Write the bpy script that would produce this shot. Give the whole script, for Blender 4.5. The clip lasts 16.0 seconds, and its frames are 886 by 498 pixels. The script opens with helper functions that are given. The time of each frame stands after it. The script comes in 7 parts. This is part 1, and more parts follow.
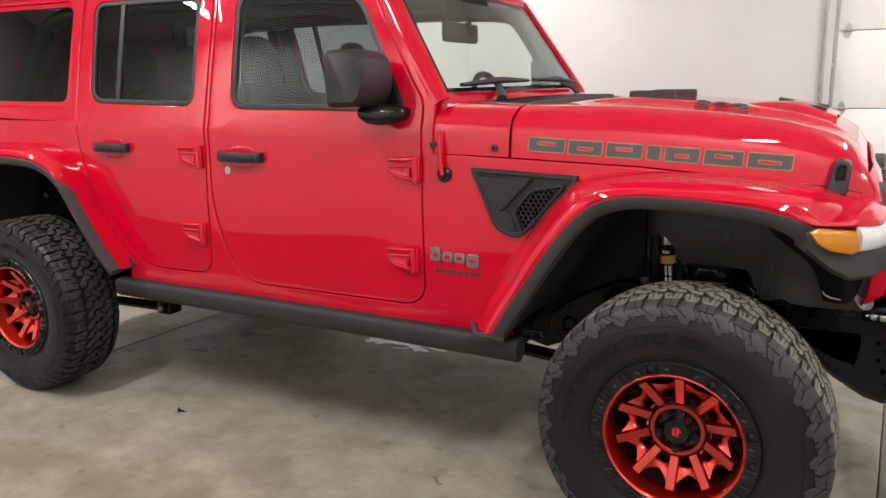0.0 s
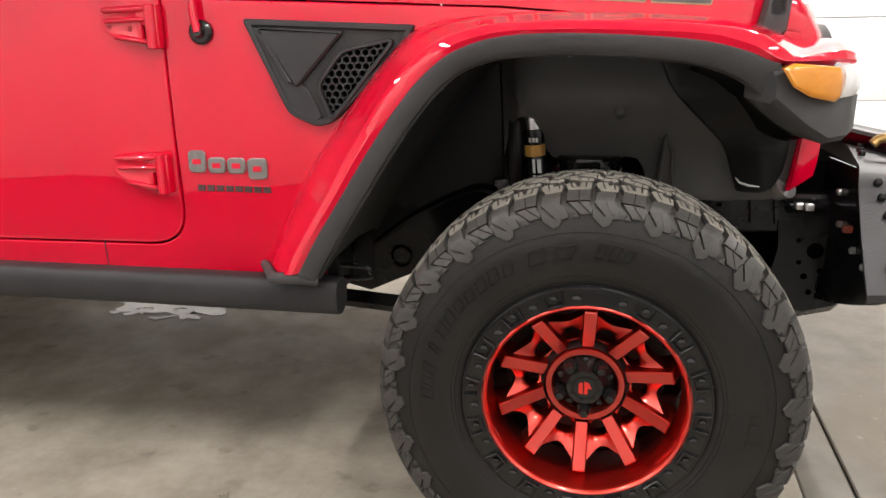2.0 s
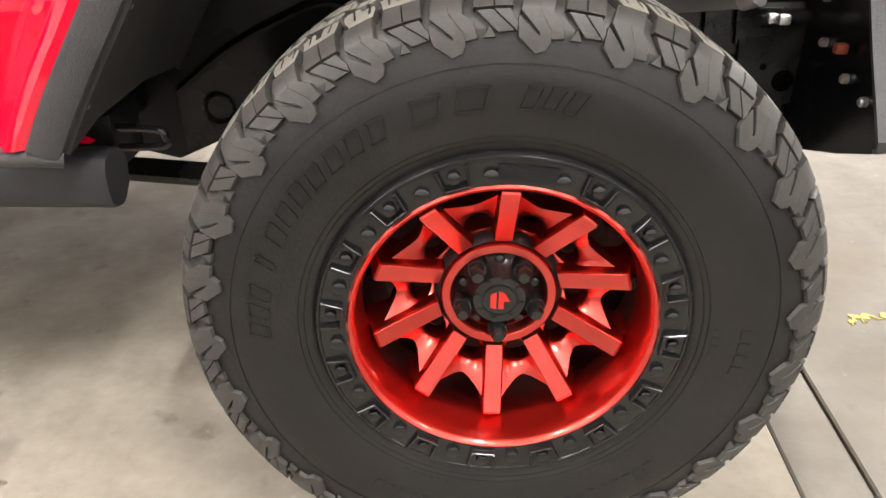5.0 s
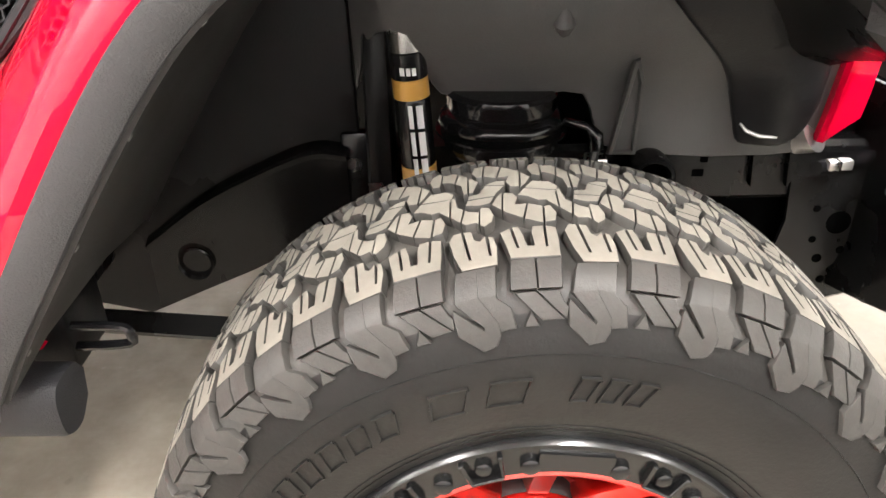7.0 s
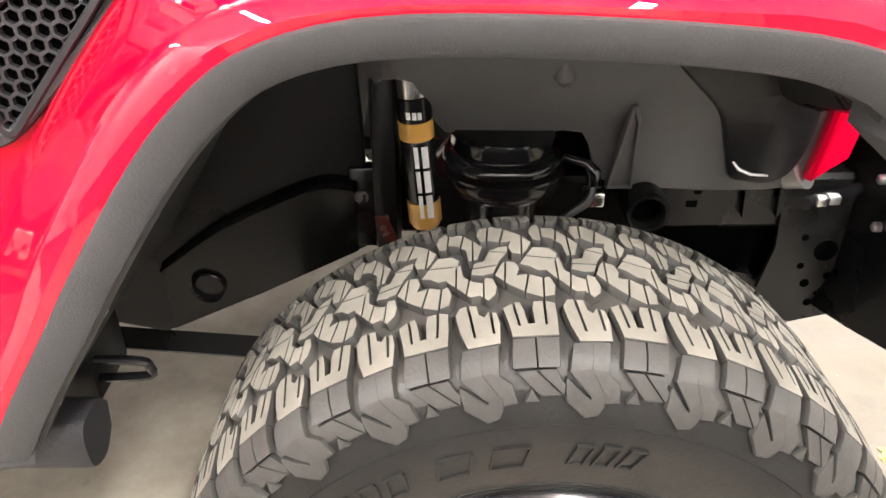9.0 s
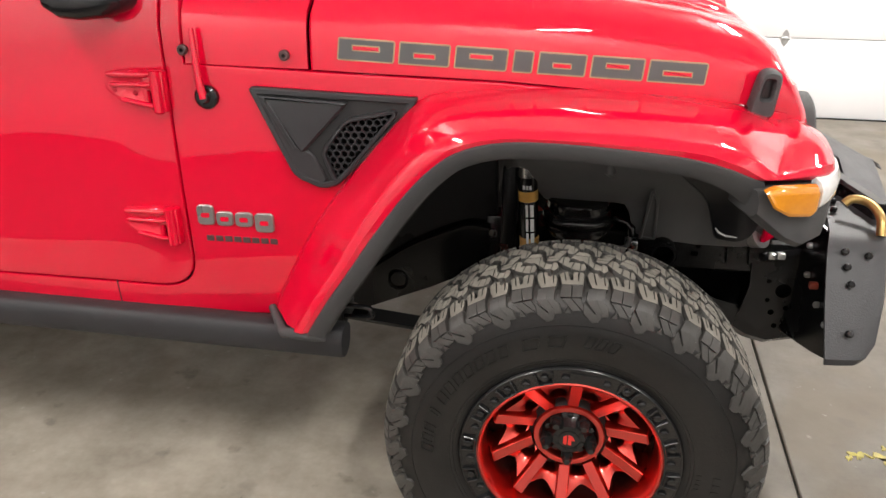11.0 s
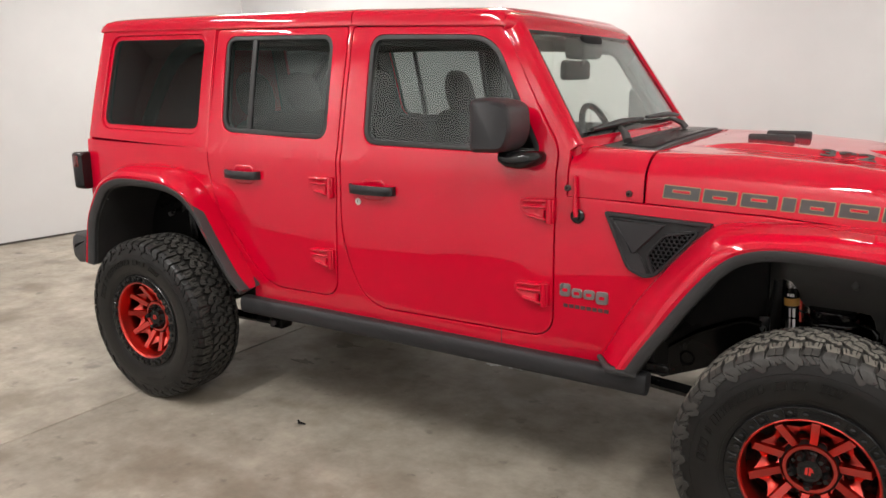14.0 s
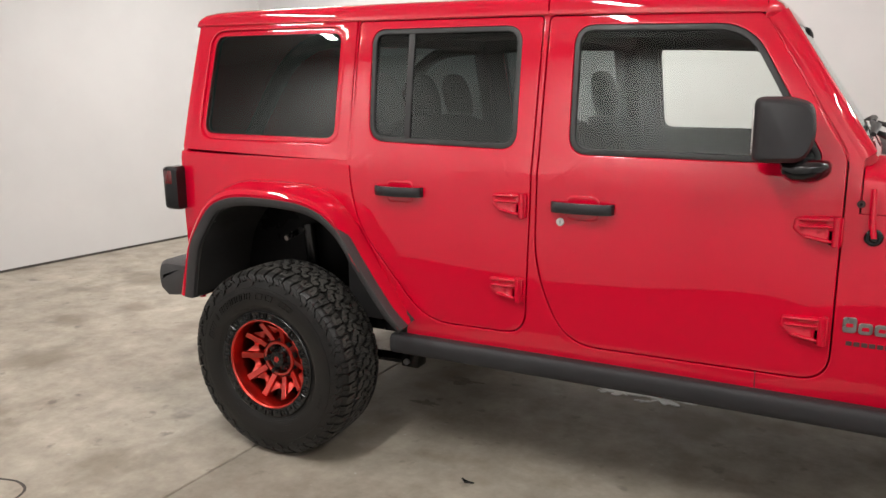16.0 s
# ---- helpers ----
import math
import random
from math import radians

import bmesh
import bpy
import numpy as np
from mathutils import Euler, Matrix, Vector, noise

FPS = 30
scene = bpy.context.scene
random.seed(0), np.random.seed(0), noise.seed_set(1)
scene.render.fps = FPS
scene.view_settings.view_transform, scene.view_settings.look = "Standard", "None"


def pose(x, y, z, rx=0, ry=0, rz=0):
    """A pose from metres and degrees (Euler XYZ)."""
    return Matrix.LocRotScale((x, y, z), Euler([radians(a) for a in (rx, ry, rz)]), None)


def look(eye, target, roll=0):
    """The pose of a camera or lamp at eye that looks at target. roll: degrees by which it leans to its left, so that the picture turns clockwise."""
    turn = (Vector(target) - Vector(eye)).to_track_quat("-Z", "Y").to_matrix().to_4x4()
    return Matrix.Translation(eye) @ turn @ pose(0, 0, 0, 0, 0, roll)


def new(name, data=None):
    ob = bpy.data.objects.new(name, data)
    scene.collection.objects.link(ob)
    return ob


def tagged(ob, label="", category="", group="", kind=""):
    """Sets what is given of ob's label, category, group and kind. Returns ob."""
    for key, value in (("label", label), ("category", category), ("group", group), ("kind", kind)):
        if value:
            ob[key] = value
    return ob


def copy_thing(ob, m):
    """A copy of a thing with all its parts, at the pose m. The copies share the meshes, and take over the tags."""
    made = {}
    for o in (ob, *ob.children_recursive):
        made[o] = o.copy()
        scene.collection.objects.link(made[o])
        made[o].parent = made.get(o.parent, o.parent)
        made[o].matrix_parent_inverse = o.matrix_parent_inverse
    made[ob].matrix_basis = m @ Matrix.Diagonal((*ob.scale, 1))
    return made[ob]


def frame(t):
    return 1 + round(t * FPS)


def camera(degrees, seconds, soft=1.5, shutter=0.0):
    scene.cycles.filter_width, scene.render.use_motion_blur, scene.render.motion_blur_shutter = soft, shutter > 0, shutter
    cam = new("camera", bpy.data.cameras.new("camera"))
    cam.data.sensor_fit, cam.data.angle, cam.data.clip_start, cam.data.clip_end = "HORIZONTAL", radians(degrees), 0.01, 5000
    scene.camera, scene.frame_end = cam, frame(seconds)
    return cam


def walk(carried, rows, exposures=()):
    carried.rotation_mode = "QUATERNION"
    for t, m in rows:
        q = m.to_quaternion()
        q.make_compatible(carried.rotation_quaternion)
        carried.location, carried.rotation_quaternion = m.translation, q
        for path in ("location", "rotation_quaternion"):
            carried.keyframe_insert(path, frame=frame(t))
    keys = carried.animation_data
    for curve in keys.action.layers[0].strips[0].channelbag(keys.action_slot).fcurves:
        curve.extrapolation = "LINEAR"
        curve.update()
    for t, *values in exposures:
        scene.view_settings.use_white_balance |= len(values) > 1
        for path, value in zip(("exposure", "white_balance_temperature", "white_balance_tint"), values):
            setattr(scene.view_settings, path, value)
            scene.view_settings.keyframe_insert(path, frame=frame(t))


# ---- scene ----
cam = camera(61.0, 16.0)
PATH = [
    (0, (0.386, -3.013, 1.406), (-0.557, -1.303, 0.976), -1.1),
    (0.5, (0.199, -2.85, 1.305), (-0.588, -1.063, 0.872), -0.9),
    (1, (0.078, -2.693, 1.224), (-0.561, -0.852, 0.777), -0.9),
    (1.5, (0.046, -2.49, 1.171), (-0.463, -0.624, 0.663), -1.2),
    (2, (-0.007, -2.328, 1.092), (-0.381, -0.442, 0.543), -1.0),
    (2.5, (-0.051, -2.204, 1.017), (-0.302, -0.318, 0.4), -0.8),
    (3, (-0.071, -2.051, 0.94), (-0.216, -0.179, 0.252), -0.5),
    (3.2, (-0.078, -1.991, 0.919), (-0.181, -0.127, 0.202), -0.4),
    (5.3, (-0.068, -1.785, 0.97), (-0.078, -0.027, 0.016), -0.1),
    (5.5, (-0.075, -1.769, 0.998), (-0.081, -0.008, 0.05), -0.2),
    (6, (-0.09, -1.695, 1.075), (-0.094, 0.071, 0.137), -0.4),
    (6.5, (-0.098, -1.606, 1.104), (-0.094, 0.156, 0.158), -0.5),
    (7, (-0.1, -1.514, 1.122), (-0.092, 0.237, 0.155), -0.5),
    (7.5, (-0.096, -1.447, 1.136), (-0.085, 0.289, 0.143), -0.4),
    (8, (-0.092, -1.41, 1.148), (-0.073, 0.31, 0.127), -0.3),
    (8.5, (-0.1, -1.414, 1.173), (-0.084, 0.292, 0.129), -0.3),
    (8.7, (-0.108, -1.439, 1.193), (-0.089, 0.263, 0.144), -0.2),
    (10.8, (-0.095, -2.205, 1.49), (-0.335, -0.431, 0.597), 0.3),
    (11, (-0.064, -2.3, 1.502), (-0.354, -0.513, 0.653), 0.3),
    (11.5, (0.013, -2.529, 1.534), (-0.42, -0.725, 0.787), 0.1),
    (12, (0.071, -2.783, 1.554), (-0.509, -0.987, 0.894), 0.1),
    (12.5, (0.13, -2.964, 1.569), (-0.591, -1.193, 0.981), -0.0),
    (13, (0.202, -3.092, 1.583), (-0.639, -1.357, 1.052), -0.2),
    (13.5, (0.216, -3.208, 1.606), (-0.729, -1.514, 1.121), -0.4),
    (14, (0.135, -3.298, 1.602), (-0.88, -1.634, 1.151), -0.5),
    (14.5, (-0.037, -3.322, 1.584), (-1.083, -1.673, 1.15), -0.6),
    (15, (-0.287, -3.276, 1.565), (-1.328, -1.622, 1.141), -0.7),
    (15.5, (-0.598, -3.318, 1.565), (-1.59, -1.632, 1.146), -0.6),
    (16, (-0.953, -3.338, 1.562), (-1.859, -1.606, 1.139), -0.6),
]
EXPOSURES = [(0.0, 0.17), (1.0, 0.36), (1.5, 0.44), (2.0, 0.66), (3.0, 1.09), (5.5, 1.52), (7.0, 2.12), (8.5, 2.22), (11.0, 0.66), (11.5, 0.70), (12.0, 0.26), (12.5, 0.20), (13.5, 0.14), (14.5, 0.05), (16.0, 0.02)]
walk(cam, [(t, look(eye, target, roll)) for t, eye, target, roll in PATH], EXPOSURES)


# ---- world and lamps ----
world = bpy.data.worlds.new("world")
scene.world = world
world.use_nodes = True
world.node_tree.nodes["Background"].inputs[0].default_value = (0.9, 0.95, 1.0, 1)
world.node_tree.nodes["Background"].inputs[1].default_value = 0.02

CEILING = 3.7
# two rows of lamps: the far row is the brighter
LAMP_ROWS = [(lx, 1.9, 70) for lx in (-5.2, -2.4, 1.75, 4.3)] + [(lx, -2.75, 62) for lx in (-5.2, -2.4, 0.95, 4.3)]


# ---- materials ----
def nodes_of(name):
    m = bpy.data.materials.new(name)
    m.use_nodes = True
    nt = m.node_tree
    return m, nt, nt.nodes["Principled BSDF"]


def mix_noise(nt, scale, lo, hi, detail=6, coord="Object", stretch=None, rough=0.6):
    """A noise value mapped from lo to hi; returns the output socket."""
    tc = nt.nodes.new("ShaderNodeTexCoord")
    src = tc.outputs[coord]
    if stretch:
        mp = nt.nodes.new("ShaderNodeMapping")
        mp.inputs["Scale"].default_value = stretch
        nt.links.new(src, mp.inputs[0])
        src = mp.outputs[0]
    n = nt.nodes.new("ShaderNodeTexNoise")
    n.inputs["Scale"].default_value = scale
    n.inputs["Detail"].default_value = detail
    n.inputs["Roughness"].default_value = rough
    nt.links.new(src, n.inputs["Vector"])
    r = nt.nodes.new("ShaderNodeMapRange")
    r.inputs[1].default_value, r.inputs[2].default_value = 0.3, 0.7
    r.inputs[3].default_value, r.inputs[4].default_value = lo, hi
    nt.links.new(n.outputs[0], r.inputs[0])
    return r.outputs[0]


def mix_color(nt, fac, a, b):
    mx = nt.nodes.new("ShaderNodeMix")
    mx.data_type = "RGBA"
    if isinstance(fac, float):
        mx.inputs[0].default_value = fac
    else:
        nt.links.new(fac, mx.inputs[0])
    for s, v in ((6, a), (7, b)):
        if isinstance(v, tuple):
            mx.inputs[s].default_value = (*v, 1)
        else:
            nt.links.new(v, mx.inputs[s])
    return mx.outputs[2]


def bump(nt, bs, height, strength, distance):
    b = nt.nodes.new("ShaderNodeBump")
    b.inputs["Strength"].default_value = strength
    b.inputs["Distance"].default_value = distance
    nt.links.new(height, b.inputs["Height"])
    nt.links.new(b.outputs[0], bs.inputs["Normal"])


def plain(name, a, b=None, rough=(0.4, 0.5), metal=0.0, scale=20, grain=None, coat=0.0, spec=0.5, coat_rough=0.03):
    """A material with two-tone noise, uneven gloss and an optional fine relief (scale, strength, distance)."""
    m, nt, bs = nodes_of(name)
    nt.links.new(mix_color(nt, mix_noise(nt, scale, 0.0, 1.0), a, b or tuple(c * 0.85 for c in a)), bs.inputs["Base Color"])
    nt.links.new(mix_noise(nt, scale * 0.4, rough[0], rough[1]), bs.inputs["Roughness"])
    bs.inputs["Metallic"].default_value = metal
    bs.inputs["Coat Weight"].default_value = coat
    bs.inputs["Coat Roughness"].default_value = coat_rough
    bs.inputs["Specular IOR Level"].default_value = spec
    if grain:
        bump(nt, bs, mix_noise(nt, grain[0], 0.0, 1.0, detail=3), grain[1], grain[2])
    return m


def emitter(name, color, strength):
    m, nt, bs = nodes_of(name)
    bs.inputs["Base Color"].default_value = (*color, 1)
    bs.inputs["Emission Color"].default_value = (*color, 1)
    bs.inputs["Emission Strength"].default_value = strength
    return m


def glass(name, tint, rough=0.0, reflect=0.05):
    """A thin tinted pane: each of its two faces lets light straight through, tinted, and mirrors by its Fresnel."""
    m, nt, bs = nodes_of(name)
    nt.nodes.remove(bs)
    out = nt.nodes["Material Output"]
    tr = nt.nodes.new("ShaderNodeBsdfTransparent")
    tr.inputs[0].default_value = (*tint, 1)
    gl = nt.nodes.new("ShaderNodeBsdfGlossy")
    gl.inputs["Roughness"].default_value = rough
    gl.inputs["Color"].default_value = (0.90, 0.97, 0.96, 1)
    lw = nt.nodes.new("ShaderNodeLayerWeight")
    pw = nt.nodes.new("ShaderNodeMath")
    pw.operation = "POWER"
    pw.inputs[1].default_value = 5.0
    nt.links.new(lw.outputs["Facing"], pw.inputs[0])
    fr = nt.nodes.new("ShaderNodeMapRange")
    fr.inputs[3].default_value, fr.inputs[4].default_value = reflect, 1.0
    nt.links.new(pw.outputs[0], fr.inputs[0])
    mx = nt.nodes.new("ShaderNodeMixShader")
    nt.links.new(fr.outputs[0], mx.inputs[0])
    nt.links.new(tr.outputs[0], mx.inputs[1])
    nt.links.new(gl.outputs[0], mx.inputs[2])
    nt.links.new(mx.outputs[0], out.inputs[0])
    return m


def tone(c, k):
    return tuple(v * k for v in c)


def concrete(name, k):
    """Stained concrete; k scales the slab's tone."""
    m, nt, bs = nodes_of(name)
    big = mix_noise(nt, 0.9, 0.0, 1.0, detail=8, rough=0.65)
    mid = mix_noise(nt, 5.0, 0.0, 1.0, detail=8, rough=0.7)
    streak = mix_noise(nt, 2.2, 0.0, 1.0, detail=6, stretch=(0.35, 1.6, 1.0))
    fine = mix_noise(nt, 160, 0.0, 1.0, detail=4)
    c1 = mix_color(nt, big, tone((0.245, 0.210, 0.160), k), tone((0.53, 0.475, 0.390), k))
    c2 = mix_color(nt, mid, tone((0.16, 0.138, 0.108), k), tone((0.63, 0.570, 0.475), k))
    c = mix_color(nt, 0.55, c1, c2)
    half = nt.nodes.new("ShaderNodeMath")
    half.operation = "MULTIPLY"
    half.inputs[1].default_value = 0.35
    nt.links.new(streak, half.inputs[0])
    c = mix_color(nt, half.outputs[0], c, (0.22, 0.20, 0.17))
    sp = nt.nodes.new("ShaderNodeMath")
    sp.operation = "MULTIPLY"
    sp.inputs[1].default_value = 0.12
    nt.links.new(fine, sp.inputs[0])
    c = mix_color(nt, sp.outputs[0], c, (0.16, 0.15, 0.13))
    # dark oil spots and pale specks, few and uneven
    for scale, thr, col, amt in ((1.7, 0.605, (0.165, 0.136, 0.098), 0.55), (3.1, 0.74, (0.10, 0.09, 0.08), 0.7), (9.0, 0.705, (0.13, 0.115, 0.098), 0.65), (26.0, 0.76, (0.52, 0.5, 0.46), 0.5)):
        tc = nt.nodes.new("ShaderNodeTexCoord")
        n = nt.nodes.new("ShaderNodeTexNoise")
        n.inputs["Scale"].default_value = scale
        n.inputs["Detail"].default_value = 5
        nt.links.new(tc.outputs["Object"], n.inputs["Vector"])
        r = nt.nodes.new("ShaderNodeMapRange")
        r.inputs[1].default_value, r.inputs[2].default_value = thr - 0.07, thr + 0.03
        r.inputs[3].default_value, r.inputs[4].default_value = 0.0, amt
        nt.links.new(n.outputs[0], r.inputs[0])
        c = mix_color(nt, r.outputs[0], c, col)
    nt.links.new(c, bs.inputs["Base Color"])
    nt.links.new(mix_noise(nt, 3.5, 0.40, 0.68, detail=8), bs.inputs["Roughness"])
    bs.inputs["Specular IOR Level"].default_value = 0.3
    bump(nt, bs, mid, 0.12, 0.01)
    return m


def red_paint():
    m, nt, bs = nodes_of("red_paint")
    nt.links.new(mix_color(nt, mix_noise(nt, 1.2, 0.0, 1.0), (0.57, 0.0008, 0.0235), (0.54, 0.0008, 0.0215)), bs.inputs["Base Color"])
    bs.inputs["Roughness"].default_value = 0.45
    bs.inputs["Specular IOR Level"].default_value = 0.0
    bs.inputs["Coat Weight"].default_value = 1.0
    bs.inputs["Coat Roughness"].default_value = 0.0
    bs.inputs["Coat IOR"].default_value = 1.66
    return m


def rubber(name, a, b, rough, grain):
    """Tyre rubber with pale dust that lies unevenly."""
    m, nt, bs = nodes_of(name)
    dust = mix_noise(nt, 7, 0.0, 1.0, detail=8)
    c = mix_color(nt, dust, a, b)
    nt.links.new(c, bs.inputs["Base Color"])
    nt.links.new(mix_noise(nt, 12, rough[0], rough[1]), bs.inputs["Roughness"])
    bs.inputs["Specular IOR Level"].default_value = 0.40
    bump(nt, bs, mix_noise(nt, grain, 0.0, 1.0, detail=4), 0.12, 0.002)
    return m


RED = red_paint()
CONCRETE = concrete("concrete", 1.04)
# front slabs: the weaker light at that end is put into their tone
CONCRETE_DIM = concrete("dim_end_concrete", 0.38)
# middle slab: stained, and toned down to deepen the car's shade on it
CONCRETE_DARK = concrete("shaded_stained_concrete", 0.84)
WALL = plain("white_wall_paint", (0.64, 0.64, 0.635), (0.57, 0.57, 0.568), (0.45, 0.6), scale=0.7)
CEIL = plain("ceiling_paint", (0.78, 0.78, 0.77), (0.74, 0.74, 0.73), (0.6, 0.7), scale=1.0)
# whiter than the other walls, so that the unseen one brightens the paint's reflection
WALLBRIGHT = plain("reflector_wall_white", (0.90, 0.895, 0.885), (0.88, 0.875, 0.865), (0.5, 0.6), scale=0.7)
# for the unseen floor only: its dark colour shapes the doors' reflection
MIRRORDARK = plain("dark_mirrored_floor", (0.026, 0.024, 0.021), (0.042, 0.039, 0.034), (0.5, 0.65), scale=1.5)
DOORSTEEL = plain("white_door_steel", (0.84, 0.84, 0.84), (0.80, 0.80, 0.80), (0.35, 0.5), scale=1.5, grain=(90, 0.06, 0.002))
GALV = plain("galvanised_steel", (0.55, 0.55, 0.54), (0.42, 0.42, 0.42), (0.3, 0.5), metal=0.9, scale=30)
DARKGAP = plain("joint_filler", (0.045, 0.04, 0.036), (0.08, 0.07, 0.06), (0.8, 0.9), scale=30)
TRIM = plain("textured_black_plastic", (0.040, 0.040, 0.041), (0.052, 0.051, 0.052), (0.5, 0.62), scale=6, grain=(420, 0.3, 0.002), spec=0.4)
RAIL = plain("black_rail_coat", (0.017, 0.017, 0.019), (0.024, 0.024, 0.026), (0.46, 0.6), scale=6, grain=(420, 0.3, 0.002), spec=0.4)
VENTMATT = plain("matt_black_plastic", (0.020, 0.020, 0.022), (0.027, 0.027, 0.029), (0.45, 0.58), scale=8, grain=(420, 0.25, 0.002), spec=0.4)
VENT = plain("vent_black_plastic", (0.016, 0.016, 0.018), (0.022, 0.022, 0.024), (0.26, 0.36), scale=8)
BLACK = plain("gloss_black_plastic", (0.005, 0.005, 0.0055), (0.009, 0.009, 0.010), (0.12, 0.26), scale=8, spec=0.45)
SATIN = plain("satin_black_steel", (0.026, 0.026, 0.028), (0.034, 0.034, 0.036), (0.36, 0.5), scale=10, grain=(260, 0.2, 0.002))
PLUG = plain("red_brown_plug", (0.30, 0.06, 0.03), (0.25, 0.05, 0.03), (0.4, 0.5), scale=30)
CHASSIS = plain("black_chassis_paint", (0.004, 0.004, 0.0045), (0.008, 0.008, 0.008), (0.16, 0.34), scale=9, spec=0.4)
LINER = plain("black_arch_liner", (0.0040, 0.0040, 0.0046), (0.008, 0.0076, 0.0074), (0.24, 0.36), scale=5, grain=(300, 0.12, 0.002), spec=0.14)
ARCHLINER = plain("grey_black_arch_liner", (0.030, 0.029, 0.028), (0.042, 0.040, 0.038), (0.36, 0.50), scale=6, grain=(260, 0.2, 0.002), spec=0.3)
SPLASH = plain("polished_black_sheet", (0.003, 0.003, 0.0035), (0.006, 0.006, 0.006), (0.10, 0.20), scale=6, spec=0.17)
WINGLINER = plain("moulded_wing_liner", (0.068, 0.067, 0.066), (0.088, 0.086, 0.084), (0.38, 0.52), scale=5, grain=(300, 0.15, 0.002), spec=0.3)
COVER = plain("smooth_black_moulding", (0.008, 0.008, 0.009), (0.012, 0.012, 0.013), (0.30, 0.44), scale=7, grain=(300, 0.12, 0.002), spec=0.28)
# near-black without sheen: paints the shade inside holes, slots and gaps
HOLESHADE = plain("hole_shade", (0.0012, 0.0012, 0.0012), (0.002, 0.002, 0.002), (0.9, 1.0), scale=20, spec=0.0)
SILVER = plain("satin_silver", (0.72, 0.72, 0.71), (0.62, 0.62, 0.61), (0.3, 0.45), metal=0.35, scale=60)
SEAL = plain("black_rubber_seal", (0.010, 0.010, 0.011), (0.016, 0.016, 0.016), (0.4, 0.55), scale=20)
TYRE = rubber("tyre_rubber", (0.0058, 0.0057, 0.0055), (0.0120, 0.0114, 0.0107), (0.32, 0.48), 180)
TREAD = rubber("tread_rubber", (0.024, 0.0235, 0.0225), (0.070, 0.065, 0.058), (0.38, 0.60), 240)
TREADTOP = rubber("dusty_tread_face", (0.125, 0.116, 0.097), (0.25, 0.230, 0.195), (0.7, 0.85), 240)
TREADSOFT = rubber("grey_tread_face", (0.022, 0.021, 0.020), (0.070, 0.065, 0.057), (0.6, 0.8), 240)
CANDY = plain("candy_red_metal", (0.66, 0.054, 0.038), (0.58, 0.042, 0.030), (0.27, 0.36), metal=1.0, scale=2, coat=1.0, coat_rough=0.10)
EMBLEM = plain("red_emblem", (0.55, 0.02, 0.015), (0.48, 0.016, 0.012), (0.3, 0.4), scale=30)
RINGBLACK = plain("satin_black_alloy", (0.006, 0.006, 0.0065), (0.010, 0.010, 0.010), (0.18, 0.28), scale=14, spec=0.5)
CHROME = plain("bright_steel", (0.62, 0.61, 0.60), (0.5, 0.5, 0.49), (0.18, 0.32), metal=1.0, scale=40)
BRASS = plain("gold_steel", (0.62, 0.42, 0.16), (0.5, 0.33, 0.12), (0.3, 0.42), metal=0.9, scale=30)
BADGE = plain("grey_badge", (0.30, 0.29, 0.28), (0.24, 0.235, 0.23), (0.25, 0.4), metal=0.7, scale=30)
DECAL = plain("dark_grey_decal", (0.070, 0.072, 0.072), (0.060, 0.062, 0.062), (0.4, 0.5), scale=20, coat=0.4)
DECALRIM = plain("bronze_decal_edge", (0.34, 0.24, 0.13), (0.30, 0.21, 0.11), (0.4, 0.5), scale=20, coat=0.4)
SMALLGREY = plain("dark_grey_badge", (0.06, 0.03, 0.03), (0.05, 0.028, 0.028), (0.4, 0.5), scale=20)
AMBER = plain("amber_lens", (0.62, 0.24, 0.010), (0.56, 0.20, 0.008), (0.12, 0.2), scale=60, coat=1.0)
LENS = plain("clear_lamp_lens", (0.80, 0.80, 0.80), (0.7, 0.7, 0.7), (0.08, 0.15), scale=60, coat=1.0)
TAILRED = plain("dark_red_lens", (0.12, 0.01, 0.012), (0.09, 0.008, 0.01), (0.15, 0.25), scale=20, coat=1.0)
CABIN = plain("dark_cabin_trim", (0.010, 0.010, 0.011), (0.015, 0.015, 0.016), (0.7, 0.85), scale=12, spec=0.12)
SEATCLOTH = plain("black_seat_leather", (0.0035, 0.0035, 0.004), (0.006, 0.006, 0.0065), (0.7, 0.85), scale=25, spec=0.12)
GOLDBAND = plain("orange_gold_band", (0.55, 0.30, 0.06), (0.48, 0.25, 0.05), (0.3, 0.4), scale=20, coat=0.5)
WHITEMARK = plain("white_marking", (0.75, 0.75, 0.74), (0.66, 0.66, 0.65), (0.35, 0.45), scale=20)
OIL = plain("dried_oil", (0.13, 0.113, 0.092), (0.24, 0.212, 0.172), (0.45, 0.65), scale=40)
DISC = plain("dark_cast_iron", (0.045, 0.043, 0.041), (0.085, 0.080, 0.074), (0.4, 0.6), metal=0.6, scale=30)
YELLOW = plain("worn_yellow_paint", (0.50, 0.43, 0.08), (0.36, 0.31, 0.12), (0.5, 0.7), scale=60)
# wet spill: the white wall's reflection is put into its pale colour
PALE = plain("pale_glossy_spill", (0.80, 0.80, 0.80), (0.68, 0.68, 0.67), (0.10, 0.28), scale=14)
LAMP = emitter("led_diffuser", (1.0, 0.97, 0.93), 9.0)
GLASS_CLEAR = glass("clear_window_glass", (0.945, 0.982, 0.962), reflect=0.09)
GLASS_FRONT = glass("light_tinted_glass", (0.925, 0.970, 0.950), reflect=0.058)
GLASS_DARK = glass("dark_tinted_glass", (0.17, 0.195, 0.195), reflect=0.044)


